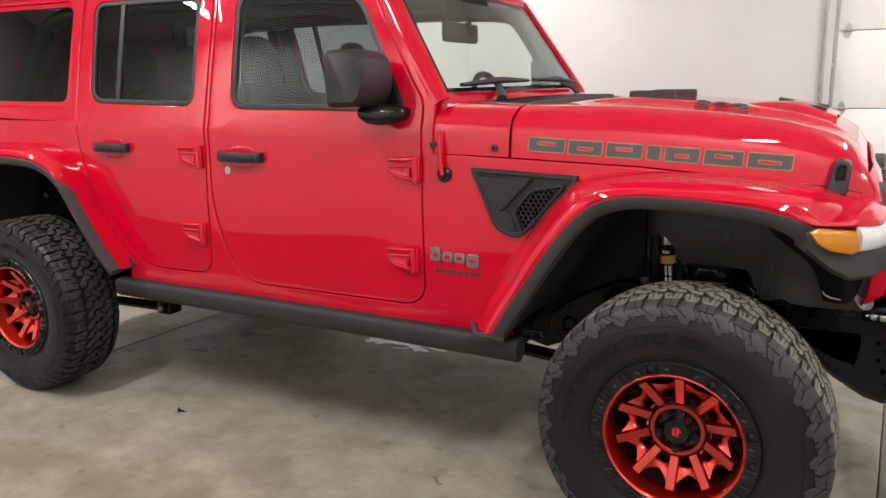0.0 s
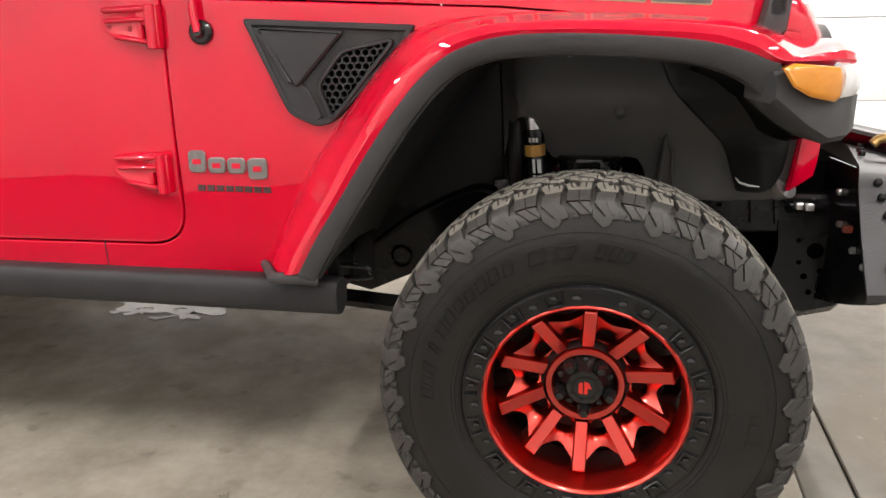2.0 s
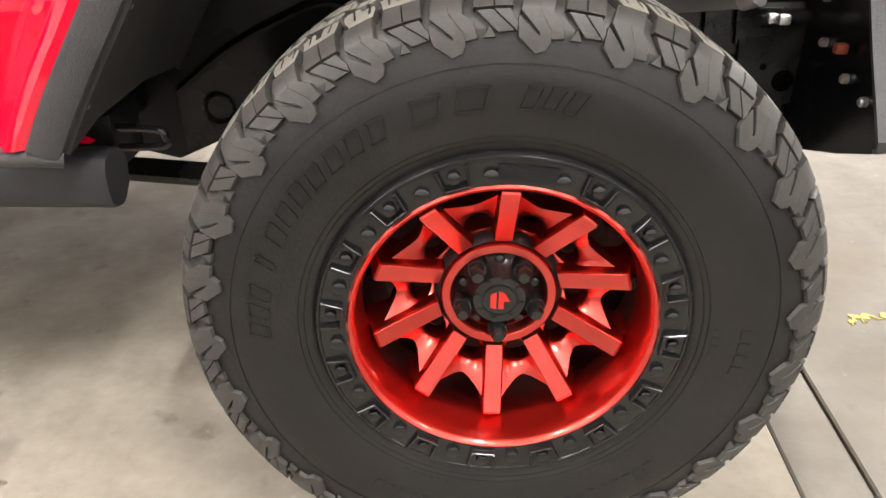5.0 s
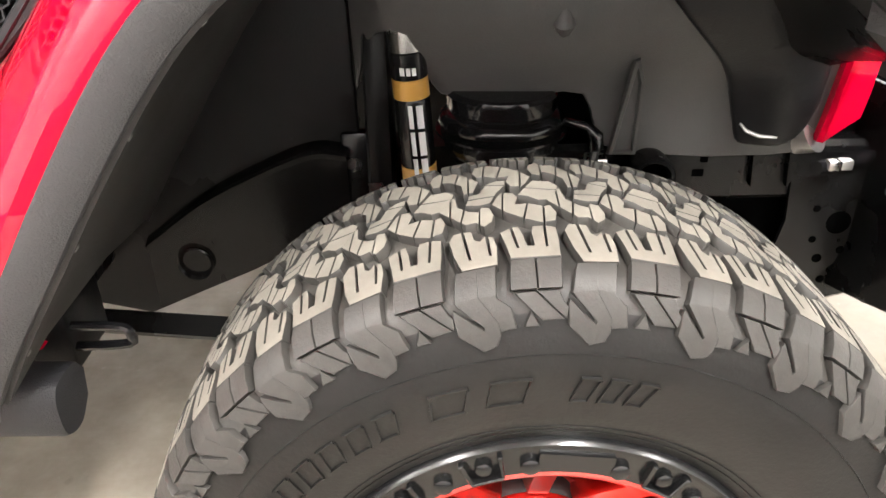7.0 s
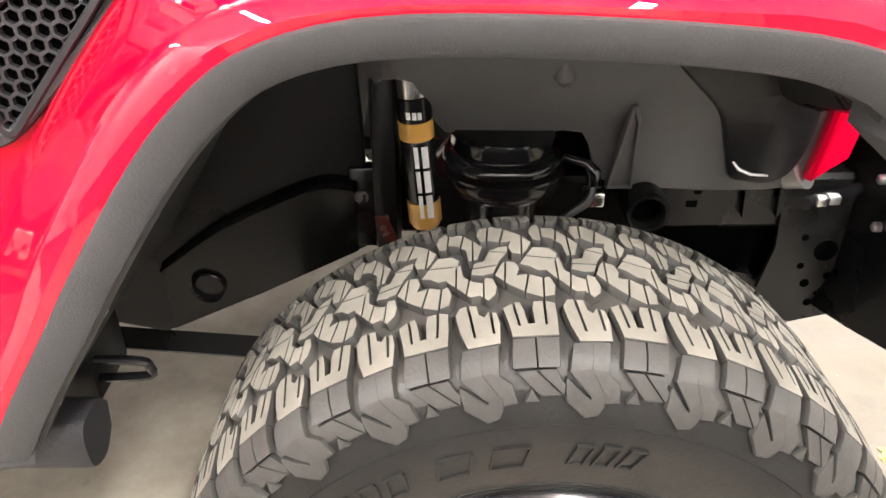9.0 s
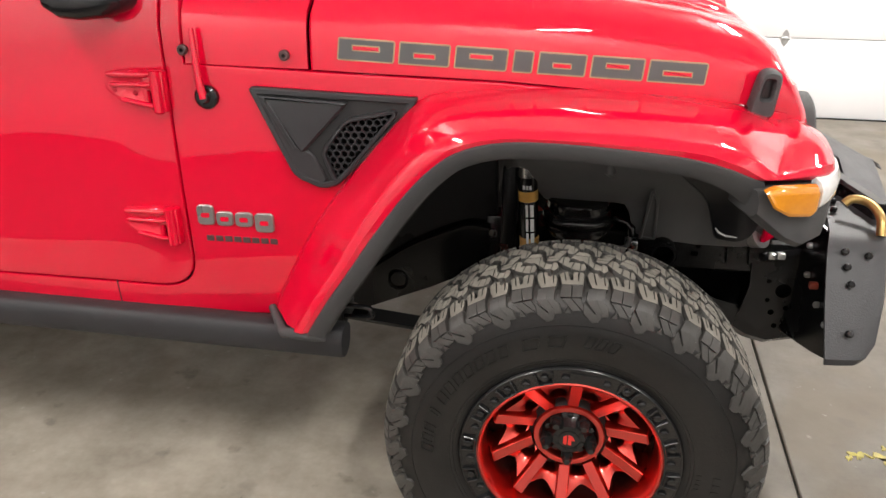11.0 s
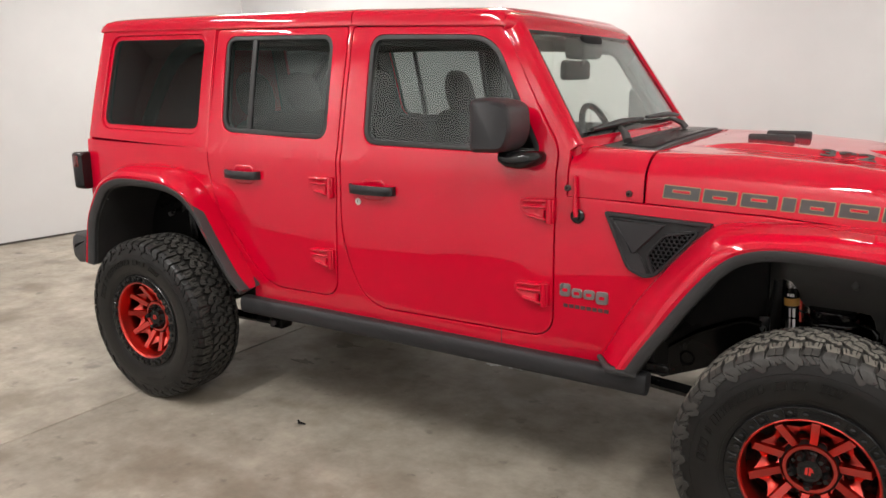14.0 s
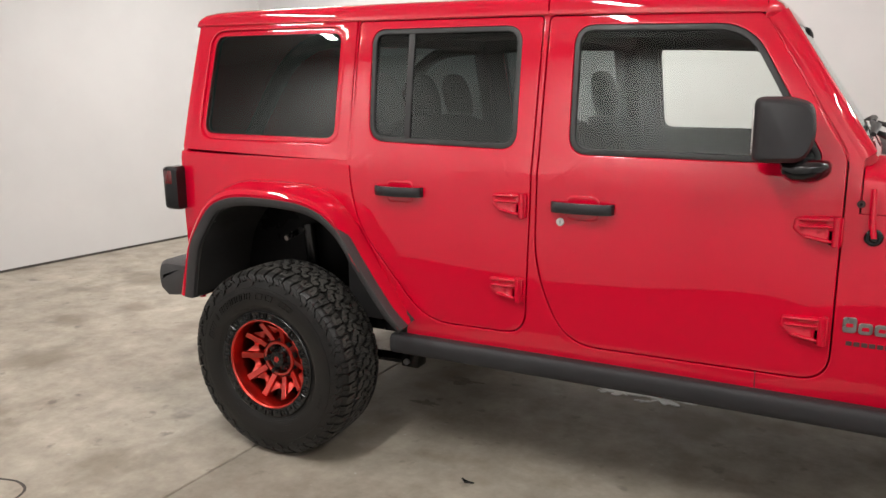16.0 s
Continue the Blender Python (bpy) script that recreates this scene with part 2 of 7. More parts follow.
# ---- mesh helpers ----
def part(name, bm, material, parent=None, label="", smooth=38, recalc=True, even=False):
    """Links a bmesh as one mesh object under a thing or a part."""
    if recalc:
        bmesh.ops.recalc_face_normals(bm, faces=bm.faces[:])
    me = bpy.data.meshes.new(name)
    if smooth:
        lim = radians(smooth)
        for f in bm.faces:
            f.smooth = True
        for e in bm.edges:
            e.smooth = len(e.link_faces) == 2 and e.calc_face_angle(0) < lim
    bm.to_mesh(me)
    bm.free()
    me.materials.append(material)
    ob = new(name, me)
    if even:
        mod = ob.modifiers.new("even_normals", "WEIGHTED_NORMAL")
        mod.keep_sharp, mod.weight = True, 90
    if parent is not None:
        ob.parent = parent
    if label:
        tagged(ob, label)
    return ob


def alike(name, mesh_ob, m, parent):
    """Another object on the same mesh, at the pose m."""
    ob = new(name, mesh_ob.data)
    ob.parent = parent
    ob.matrix_basis = m
    return ob


def rounded(pts, n=5):
    """A polygon whose corners (x, z, r) are rounded by r."""
    out = []
    k = len(pts)
    for i, p in enumerate(pts):
        a, b, c = Vector(pts[i - 1][:2]), Vector(p[:2]), Vector(pts[(i + 1) % k][:2])
        r = p[2] if len(p) > 2 else 0
        if r <= 0:
            out.append(b)
            continue
        u, v = (a - b), (c - b)
        d = min(r, u.length * 0.48, v.length * 0.48)
        p0, p1 = b + u.normalized() * d, b + v.normalized() * d
        for j in range(n + 1):
            t = j / n
            out.append((1 - t) ** 2 * p0 + 2 * t * (1 - t) * b + t * t * p1)
    return out


def area2(poly):
    return sum(poly[i - 1].x * poly[i].y - poly[i].x * poly[i - 1].y for i in range(len(poly)))


def ccw(poly):
    poly = [Vector(p) for p in poly]
    return poly if area2(poly) > 0 else poly[::-1]


def shrink(poly, d):
    """A counter-clockwise polygon moved inwards by d."""
    k = len(poly)
    out = []
    for i in range(k):
        a, b, c = poly[i - 1], poly[i], poly[(i + 1) % k]
        u, v = (b - a).normalized(), (c - b).normalized()
        n1, n2 = Vector((-u.y, u.x)), Vector((-v.y, v.x))
        s = n1 + n2
        out.append(b + s * (d / max(0.35, 1 + n1.dot(n2))))
    return out


def loft(bm, rings, close_ring=False, close_ends=False):
    """Quads between rows of points, each as long as the others."""
    vs = [[bm.verts.new(p) for p in r] for r in rings]
    n = len(vs[0])
    for a, b in zip(vs, vs[1:]):
        for j in range(n if close_ring else n - 1):
            k = (j + 1) % n
            bm.faces.new((a[j], a[k], b[k], b[j]))
    if close_ends:
        bm.faces.new(vs[0])
        bm.faces.new(vs[-1][::-1])
    return vs


def box(bm, lo, hi, bevel=0.0, m=None, seg=2):
    r = bmesh.ops.create_cube(bm, size=1.0)
    vs = r["verts"]
    for v in vs:
        v.co = Vector([lo[i] + (v.co[i] + 0.5) * (hi[i] - lo[i]) for i in range(3)])
    if bevel:
        es = list({e for v in vs for e in v.link_edges})
        g = bmesh.ops.bevel(bm, geom=es, offset=bevel, segments=seg, profile=0.5, affect="EDGES")
        vs = list({v for f in g["faces"] for v in f.verts} | {v for v in vs if v.is_valid})
    if m is not None:
        bmesh.ops.transform(bm, matrix=m, verts=[v for v in vs if v.is_valid])
    return vs


def frame_along(d):
    d = d.normalized()
    a = Vector((0, 0, 1)) if abs(d.z) < 0.9 else Vector((1, 0, 0))
    u = d.cross(a).normalized()
    return u, d.cross(u).normalized()


def rod(bm, pts, r, seg=12, cap=True, flat=1.0):
    """A round bar along points; r may be one radius or one for each point."""
    pts = [Vector(p) for p in pts]
    rs = r if isinstance(r, (list, tuple)) else [r] * len(pts)
    rings = []
    u0 = None
    for i, p in enumerate(pts):
        d = (pts[min(i + 1, len(pts) - 1)] - pts[max(i - 1, 0)])
        if u0 is None:
            u0, v0 = frame_along(d)
        else:
            dn = d.normalized()
            u0 = (u0 - dn * u0.dot(dn)).normalized()
            v0 = dn.cross(u0)
        rings.append([p + (u0 * math.cos(a) + v0 * math.sin(a) * flat) * rs[i] for a in (2 * math.pi * j / seg for j in range(seg))])
    loft(bm, rings, True, cap)


def disc_solid(bm, c, axis, r, h, seg=20, bevel=0.0):
    """A short cylinder from c along the axis."""
    c, axis = Vector(c), Vector(axis).normalized()
    if bevel:
        rod(bm, [c, c + axis * (h - bevel), c + axis * h], [r, r, r - bevel], seg)
    else:
        rod(bm, [c, c + axis * h], r, seg)


def lathe(bm, profile, seg=64, closed=False):
    """Turns a profile of (radius, y) round the y axis."""
    rings = []
    prof = profile
    for j in range(seg):
        a = 2 * math.pi * j / seg
        rings.append([bm.verts.new((r * math.cos(a), y, r * math.sin(a))) for r, y in prof])
    n = len(prof)
    for j in range(seg):
        p, q = rings[j], rings[(j + 1) % seg]
        for i in range(n if closed else n - 1):
            k = (i + 1) % n
            bm.faces.new((p[i], p[k], q[k], q[i]))


def thicken(bm, t):
    """Gives an open sheet a thickness t, against its normals."""
    bmesh.ops.recalc_face_normals(bm, faces=bm.faces[:])
    bmesh.ops.solidify(bm, geom=bm.faces[:], thickness=t)


def panel_mesh(outline, holes, width, side, rim=0.005, thick=0.022, step=(0.075, 0.05), depth=0.0):
    """A bent plate on the car's side: outline and holes in (x, z), lying on y = side * (width(x, z) - depth), with rounded rims."""
    bm = bmesh.new()
    inner = []
    for poly, sgn in [(ccw(outline), 1)] + [(ccw(h), -1) for h in holes]:
        loops = []
        for off, dep in ((0.0, thick), (0.0, rim * 0.9), (rim * 0.35, rim * 0.25), (rim, 0.0)):
            pts = shrink(poly, off * sgn)
            loops.append([bm.verts.new((p.x, dep, p.y)) for p in pts])
        n = len(poly)
        for a, b in zip(loops, loops[1:]):
            for j in range(n):
                k = (j + 1) % n
                bm.faces.new((a[j], a[k], b[k], b[j]))
        last = loops[-1]
        for j in range(n):
            e = bm.edges.get((last[j], last[(j + 1) % n]))
            inner.append(e)
    bmesh.ops.triangle_fill(bm, edges=inner, use_beauty=True, use_dissolve=False, normal=(0, -1, 0))
    xs = [v.co.x for v in bm.verts]
    zs = [v.co.z for v in bm.verts]
    for lo, hi, st, nrm in ((min(xs), max(xs), step[0], (1, 0, 0)), (min(zs), max(zs), step[1], (0, 0, 1))):
        k = math.floor(lo / st) + 1
        while k * st < hi:
            co = tuple(k * st * c for c in nrm)
            bmesh.ops.bisect_plane(bm, geom=bm.verts[:] + bm.edges[:] + bm.faces[:], plane_co=co, plane_no=nrm)
            k += 1
    for v in bm.verts:
        v.co.y = side * (width(v.co.x, v.co.z) - v.co.y - depth)
    return bm


def lerp(x, xs, ys):
    return float(np.interp(x, xs, ys))


def chain(pts, n):
    """A smooth curve (Catmull-Rom) of n points through the given ones."""
    P = [Vector(p) for p in pts]
    P = [P[0] * 2 - P[1]] + P + [P[-1] * 2 - P[-2]]
    out = []
    k = len(P) - 3
    for i in range(n):
        t = i / (n - 1) * k
        j = min(int(t), k - 1)
        t -= j
        a, b, c, d = P[j:j + 4]
        out.append(0.5 * (2 * b + (c - a) * t + (2 * a - 5 * b + 4 * c - d) * t * t + (3 * b - a - 3 * c + d) * t ** 3))
    return out


def empty(name, at=(0, 0, 0)):
    e = new(name)
    e.location = at
    return e


# ---- room ----
FLOOR_X0, FLOOR_X1, FRONT_Y, BACK_Y = -8.4, 6.5, -3.9, 3.62


def slab(name, pts, top, deep, label, bevel=0.006):
    bm = bmesh.new()
    poly = ccw([Vector(p) for p in pts])
    inn = shrink(poly, bevel)
    rings = [[(p.x, p.y, top - deep) for p in poly], [(p.x, p.y, top - bevel) for p in poly], [(p.x, p.y, top) for p in inn]]
    vs = loft(bm, rings, True)
    bm.faces.new(vs[-1])
    return bm


floor = tagged(part("floor", slab("floor", [(FLOOR_X0, FRONT_Y), (FLOOR_X1, FRONT_Y), (FLOOR_X1, BACK_Y), (FLOOR_X0, BACK_Y)], -0.012, 0.1, ""), DARKGAP),
               "dark joint filler bed below stained beige concrete slabs", "floor", kind="structure")
# slabs between saw-cut joints: the rear cut runs slightly askew
REAR_CUT = lambda y: -3.145 + 0.045 * (y + 0.97)
FRONT_CUT = lambda y: 0.684 + 0.045 * y
SECOND_CUT = lambda y: 0.560 + 0.045 * y
G = 0.0038
F = 0.0012
UNSEEN_Y = -2.05
for pts in (
    [(FLOOR_X0, UNSEEN_Y + G), (REAR_CUT(UNSEEN_Y) - G, UNSEEN_Y + G), (REAR_CUT(BACK_Y) - G, BACK_Y), (FLOOR_X0, BACK_Y)],
    [(REAR_CUT(UNSEEN_Y) + G, UNSEEN_Y + G), (SECOND_CUT(UNSEEN_Y) - F, UNSEEN_Y + G), (SECOND_CUT(BACK_Y) - F, BACK_Y), (REAR_CUT(BACK_Y) + G, BACK_Y)],
    [(SECOND_CUT(UNSEEN_Y) + F, UNSEEN_Y + G), (FRONT_CUT(UNSEEN_Y) - G, UNSEEN_Y + G), (FRONT_CUT(BACK_Y) - G, BACK_Y), (SECOND_CUT(BACK_Y) + F, BACK_Y)],
    [(FRONT_CUT(UNSEEN_Y) + G, UNSEEN_Y + G), (FLOOR_X1, UNSEEN_Y + G), (FLOOR_X1, BACK_Y), (FRONT_CUT(BACK_Y) + G, BACK_Y)],
):
    part("concrete_slab", slab("slab", pts, 0.0, 0.05, "", 0.004), CONCRETE_DIM if pts[0][0] > 0.3 else CONCRETE_DARK if pts[0][0] > FLOOR_X0 else CONCRETE, floor)
# floor out of view, blackened so that the lower doors mirror something dark
part("unseen_floor_slab", slab("slab", [(FLOOR_X0, FRONT_Y), (FLOOR_X1, FRONT_Y), (FLOOR_X1, UNSEEN_Y - G), (FLOOR_X0, UNSEEN_Y - G)], 0.0, 0.05, "", 0.004), MIRRORDARK, floor, "unseen floor darkened for the doors' reflection")


def wall(name, x0, x1, y0, y1, z0, z1, label, mat=None):
    bm = bmesh.new()
    box(bm, (x0, y0, z0), (x1, y1, z1), 0.004)
    return tagged(part(name, bm, mat or WALL), label, "wall", kind="structure")


DOOR_X0, DOOR_X1, DOOR_H = 0.175, 5.2, 3.1
wall("wall_north", FLOOR_X0, DOOR_X0 - 0.02, BACK_Y, BACK_Y + 0.2, -0.05, CEILING, "plain white painted wall behind the car")
wall("wall_north_over_door", DOOR_X0 - 0.02, DOOR_X1, BACK_Y, BACK_Y + 0.2, DOOR_H, CEILING, "white painted wall above the garage door")
wall("wall_north_end", DOOR_X1, FLOOR_X1, BACK_Y, BACK_Y + 0.2, -0.05, CEILING, "white painted wall beside the garage door")
# out of view; serves as the bright reflector for the car's near side
wall("wall_south", FLOOR_X0, FLOOR_X1, FRONT_Y - 0.2, FRONT_Y, -0.05, CEILING, "unseen plain wall, extra white for the car's reflections", WALLBRIGHT)
wall("wall_east", FLOOR_X1, FLOOR_X1 + 0.2, FRONT_Y - 0.2, BACK_Y + 0.2, -0.05, CEILING, "plain white painted side wall")
# the wall behind the car's tail stands askew
bm = bmesh.new()
WL = lambda y: -7.38 + 0.14 * (y - 0.40)
loft(bm, [[(WL(FRONT_Y), FRONT_Y, z), (WL(BACK_Y), BACK_Y, z), (WL(BACK_Y) - 0.2, BACK_Y, z), (WL(FRONT_Y) - 0.2, FRONT_Y, z)] for z in (-0.05, CEILING)], True, True)
wall_west = tagged(part("wall_west", bm, WALL), "plain white painted wall, thin dark strip at the floor", "wall", kind="structure")
bm = bmesh.new()
loft(bm, [[(WL(FRONT_Y) + o, FRONT_Y, z), (WL(BACK_Y) + o, BACK_Y, z)] for o, z in ((0.004, 0.0), (0.004, 0.022), (0.0, 0.022))])
tagged(part("baseboard", bm, DARKGAP), "thin dark strip along the wall's foot", "baseboard", kind="structure")
bm = bmesh.new()
box(bm, (FLOOR_X0, FRONT_Y - 0.2, CEILING), (FLOOR_X1 + 0.2, BACK_Y + 0.2, CEILING + 0.15))
tagged(part("ceiling", bm, CEIL), "white painted ceiling with strip lamps", "ceiling", kind="structure")

# ceiling lamps: a tray with a glowing diffuser, and an area lamp at its face
DROP = 0.32
made = {}
for lx, ly, watts in LAMP_ROWS:
    drop = DROP if ly > 0 else 0.0
    if drop not in made:
        fitting = made[drop] = empty("ceiling_light", (lx, ly, CEILING))
        bm = bmesh.new()
        box(bm, (-0.075, -0.66, -drop - 0.06), (0.075, 0.66, -drop), 0.006)
        part("housing", bm, CEIL, fitting)
        bm = bmesh.new()
        box(bm, (-0.055, -0.635, -drop - 0.068), (0.055, 0.635, -drop - 0.056), 0.003)
        part("diffuser", bm, LAMP, fitting, "glowing white diffuser")
        if drop:
            for wy in (-0.5, 0.5):
                bm = bmesh.new()
                rod(bm, [(0, wy, -drop), (0, wy, 0)], 0.004, 8)
                part("hanger", bm, GALV, fitting)
        tagged(fitting, "white LED strip lamp hung from the ceiling" if drop else "white LED strip lamp fixed under the ceiling", "ceiling light", "ceiling lamps")
    else:
        copy_thing(made[drop], pose(lx, ly, CEILING))
    if ly > 0:
        # added upward fill over the far fittings, to brighten the ceiling the hood mirrors
        up = bpy.data.lights.new("up_fill", "AREA")
        up.shape, up.size, up.size_y, up.energy, up.color = "RECTANGLE", 0.11, 1.27, 9, (1.0, 0.968, 0.935)
        glow = new("lamp_up_fill", up)
        glow.matrix_basis = pose(lx, ly, CEILING - DROP + 0.012, 180)
    ld = bpy.data.lights.new("lamp", "AREA")
    ld.shape, ld.size, ld.size_y, ld.energy, ld.color = "RECTANGLE", 0.11, 1.27, watts, (1.0, 0.968, 0.935)
    lamp = new("lamp_light", ld)
    lamp.location = (lx, ly, CEILING - drop - 0.076)

# sectional garage door with its track and hinges
gd = tagged(empty("garage_door", (DOOR_X0, BACK_Y + 0.05, 0)), "closed white sectional garage door with galvanised hinges", "garage door", kind="structure")
PH = 0.582
z = -0.006
row = 0
hing = None
while z < DOOR_H:
    bm = bmesh.new()
    box(bm, (0.01, 0.0, z + 0.003), (DOOR_X1 - DOOR_X0, 0.045, min(z + PH - 0.003, DOOR_H)), 0.004)
    part("panel", bm, DOORSTEEL, gd)
    zz = z + PH
    if zz < DOOR_H:
        for hx in (0.075, 1.32, 2.6, 3.9):
            if hing is None:
                bm = bmesh.new()
                diamond = [Vector((-0.028, 0)), Vector((-0.020, -0.035)), Vector((0, -0.062)), Vector((0.020, -0.035)), Vector((0.028, 0)), Vector((0.020, 0.035)), Vector((0, 0.062)), Vector((-0.020, 0.035))]
                loft(bm, [[(p.x, y, p.y) for p in diamond] for y in (0.0, -0.006)], True, True)
                rod(bm, [(-0.032, -0.012, 0), (0.032, -0.012, 0)], 0.009, 10)
                hing = part("hinge", bm, GALV, gd, "galvanised steel hinge")
                hing.location = (hx, 0, zz)
            else:
                alike("hinge", hing, Matrix.Translation((hx, 0, zz)), gd)
    z += PH
bm = bmesh.new()
sec = [(-0.075, -0.10), (-0.075, 0.0), (0.012, 0.0), (0.012, -0.03), (-0.002, -0.03), (-0.002, -0.012), (-0.062, -0.012), (-0.062, -0.10)]
loft(bm, [[(x, y, zz) for x, y in sec] for zz in (0.0, DOOR_H)], True, True)
rail = part("track", bm, GALV, gd, "galvanised steel door track")
bm = bmesh.new()
box(bm, (-0.10, -0.05, 0), (-0.078, 0.0, DOOR_H), 0.002)
part("seal", bm, SEAL, gd, "dark rubber edge seal")
for zz in (0.35, 1.0, 1.45, 2.1, 2.7):
    bm = bmesh.new()
    box(bm, (-0.06, -0.034, zz), (0.0, -0.012, zz + 0.05), 0.003)
    part("bracket", bm, GALV, gd)


# marks on the floor
def blot(name, cx, cy, rx, ry, seed, mat, label, cat, z=0.004, turn=0.0, n=44, jag=0.35):
    rnd = random.Random(seed)
    ph = [rnd.uniform(0, 6.28) for _ in range(12)]
    bm = bmesh.new()
    vs = []
    for i in range(n):
        a = 2 * math.pi * i / n
        k = 1 + jag * sum(math.sin((j + 2) * a + ph[j]) / (j + 2) for j in range(12))
        p = Vector((rx * k * math.cos(a), ry * k * math.sin(a)))
        p.rotate(Matrix.Rotation(turn, 2))
        vs.append(bm.verts.new((cx + p.x, cy + p.y, z)))
    top = bm.faces.new(vs)
    r = bmesh.ops.extrude_face_region(bm, geom=[top])
    bmesh.ops.translate(bm, vec=(0, 0, -z - 0.002), verts=[v for v in r["geom"] if isinstance(v, bmesh.types.BMVert)])
    return tagged(part(name, bm, mat, smooth=0), label, cat)


for k, (sx, sy, sr, sq, jag) in enumerate(((-1.73, 0.47, 0.185, 0.170, 0.55), (-1.83, 0.325, 0.075, 0.045, 0.9), (-1.63, 0.320, 0.060, 0.040, 0.9), (-1.925, 0.30, 0.024, 0.014, 1.0), (-1.70, 0.262, 0.022, 0.012, 1.0))):
    blot("glossy_spill", sx, sy, sr, sq, 3 + k, PALE, "glossy spill under the car, the wall's reflection in its pale colour", "spill", 0.003 + 0.0004 * k, 0.1 * k, n=110, jag=jag)
for sx, sy, sr, sd in ((0.845, -0.372, 0.011, 5), (0.873, -0.356, 0.017, 6), (0.900, -0.350, 0.010, 8), (0.950, -0.362, 0.024, 9), (1.005, -0.360, 0.018, 15), (1.035, -0.335, 0.011, 16), (0.962, -0.310, 0.008, 17)):
    blot("paint_fleck", sx, sy, sr, sr * 0.6, sd, YELLOW, "worn yellow paint fleck on the concrete floor", "paint fleck", 0.003, 0.3 * sd, n=64, jag=1.2)
for sx, sy, sr, sd in ((-0.853, -0.850, 0.022, 21), (-0.825, -0.872, 0.010, 22), (-2.676, -0.238, 0.050, 23), (-2.640, 0.10, 0.075, 24), (-1.448, -0.977, 0.012, 25)):
    blot("oil_stain", sx, sy, sr, sr * 0.45, sd, OIL, "thin dried oil stain on the concrete floor", "stain", 0.0012, 0.4 * sd, n=72, jag=1.0)
bm = bmesh.new()
rod(bm, [(-2.185, -0.835, 0.006), (-2.16, -0.855, 0.006), (-2.125, -0.85, 0.006)], [0.004, 0.009, 0.003], 8, flat=0.6)
tagged(part("leaf_scrap", bm, CHASSIS), "small dark leaf scrap on the concrete", "debris")
bm = bmesh.new()
rod(bm, chain([(-4.4, -1.50, 0.0), (-4.05, -1.62, 0.0), (-3.93, -1.68, 0.0), (-3.80, -1.66, 0.0), (-3.70, -1.71, 0.0), (-3.66, -1.9, 0.0), (-3.5, -2.2, 0.0)], 24), 0.006, 6, flat=0.4)
tagged(part("floor_crack", bm, DARKGAP), "dark hairline crack in the concrete floor", "crack", kind="structure")


# ---- car: shapes ----
HUB_Z, WHEELBASE = 0.413, 3.012


def half_width(x, z):
    """Half the car's width at a place of its side."""
    w = lerp(x, [-3.75, -3.6, -3.3, -1.0, -0.85, -0.5, 0.22, 0.40, 0.45], [0.775, 0.795, 0.803, 0.803, 0.785, 0.750, 0.642, 0.620, 0.612])
    w -= 0.07 * (z - 0.98) ** 2
    # waves added to the door skins, so that the mirrored floor edge runs wavy
    if x < -0.55 and 0.6 < z < 1.24:
        wave = lerp(x, [-2.75, -2.4, -2.0, -1.915, -1.80, -1.55, -1.25, -1.12, -0.97, -0.90, -0.70, -0.55], [0.004, 0.0, -0.012, -0.014, -0.015, -0.011, 0.001, 0.004, -0.013, -0.008, 0.0, 0.0])
        w += wave * (z - 0.9) * min(1.0, (z - 0.6) / 0.1, (1.24 - z) / 0.15)
    if z > 1.245 and x < -0.55:
        t = min(1.0, (z - 1.245) / 0.05)
        w -= 0.006 * t * t + max(0.0, 0.165 * (z - 1.27))
    return w


car = tagged(empty("off_road_car", (0, 0, 0)), "glossy red four-door off-road car with red wheels and knobbly tyres", "car")

FRONT_DOOR = rounded([(-1.905, 1.803, 0.02), (-1.896, 1.27, 0.2), (-1.902, 0.90, 0.15), (-1.775, 0.630, 0.12), (-0.918, 0.636, 0.085), (-0.921, 1.345, 0.03), (-1.190, 1.782, 0.03)], 7)
REAR_DOOR = rounded([(-2.722, 1.822, 0.02), (-1.932, 1.805, 0.02), (-1.922, 1.27, 0.2), (-1.940, 0.646, 0.085), (-2.365, 0.640, 0.12), (-2.662, 1.00, 0.2), (-2.706, 1.18, 0.1)], 7)
FRONT_WINDOW = rounded([(-1.797, 1.757, 0.06), (-1.778, 1.335, 0.055), (-0.995, 1.327, 0.03), (-1.235, 1.738, 0.10)], 6)
REAR_WINDOW = rounded([(-2.648, 1.776, 0.05), (-2.020, 1.765, 0.055), (-2.002, 1.345, 0.055), (-2.614, 1.362, 0.06)], 6)
QUARTER_WINDOW = rounded([(-3.512, 1.795, 0.05), (-2.818, 1.783, 0.045), (-2.804, 1.354, 0.05), (-3.532, 1.364, 0.055)], 6)


def arch(cx, r, a0, a1, n=18):
    return [Vector((cx + r * math.cos(radians(a0 + (a1 - a0) * i / (n - 1))), HUB_Z + r * math.sin(radians(a0 + (a1 - a0) * i / (n - 1))))) for i in range(n)]


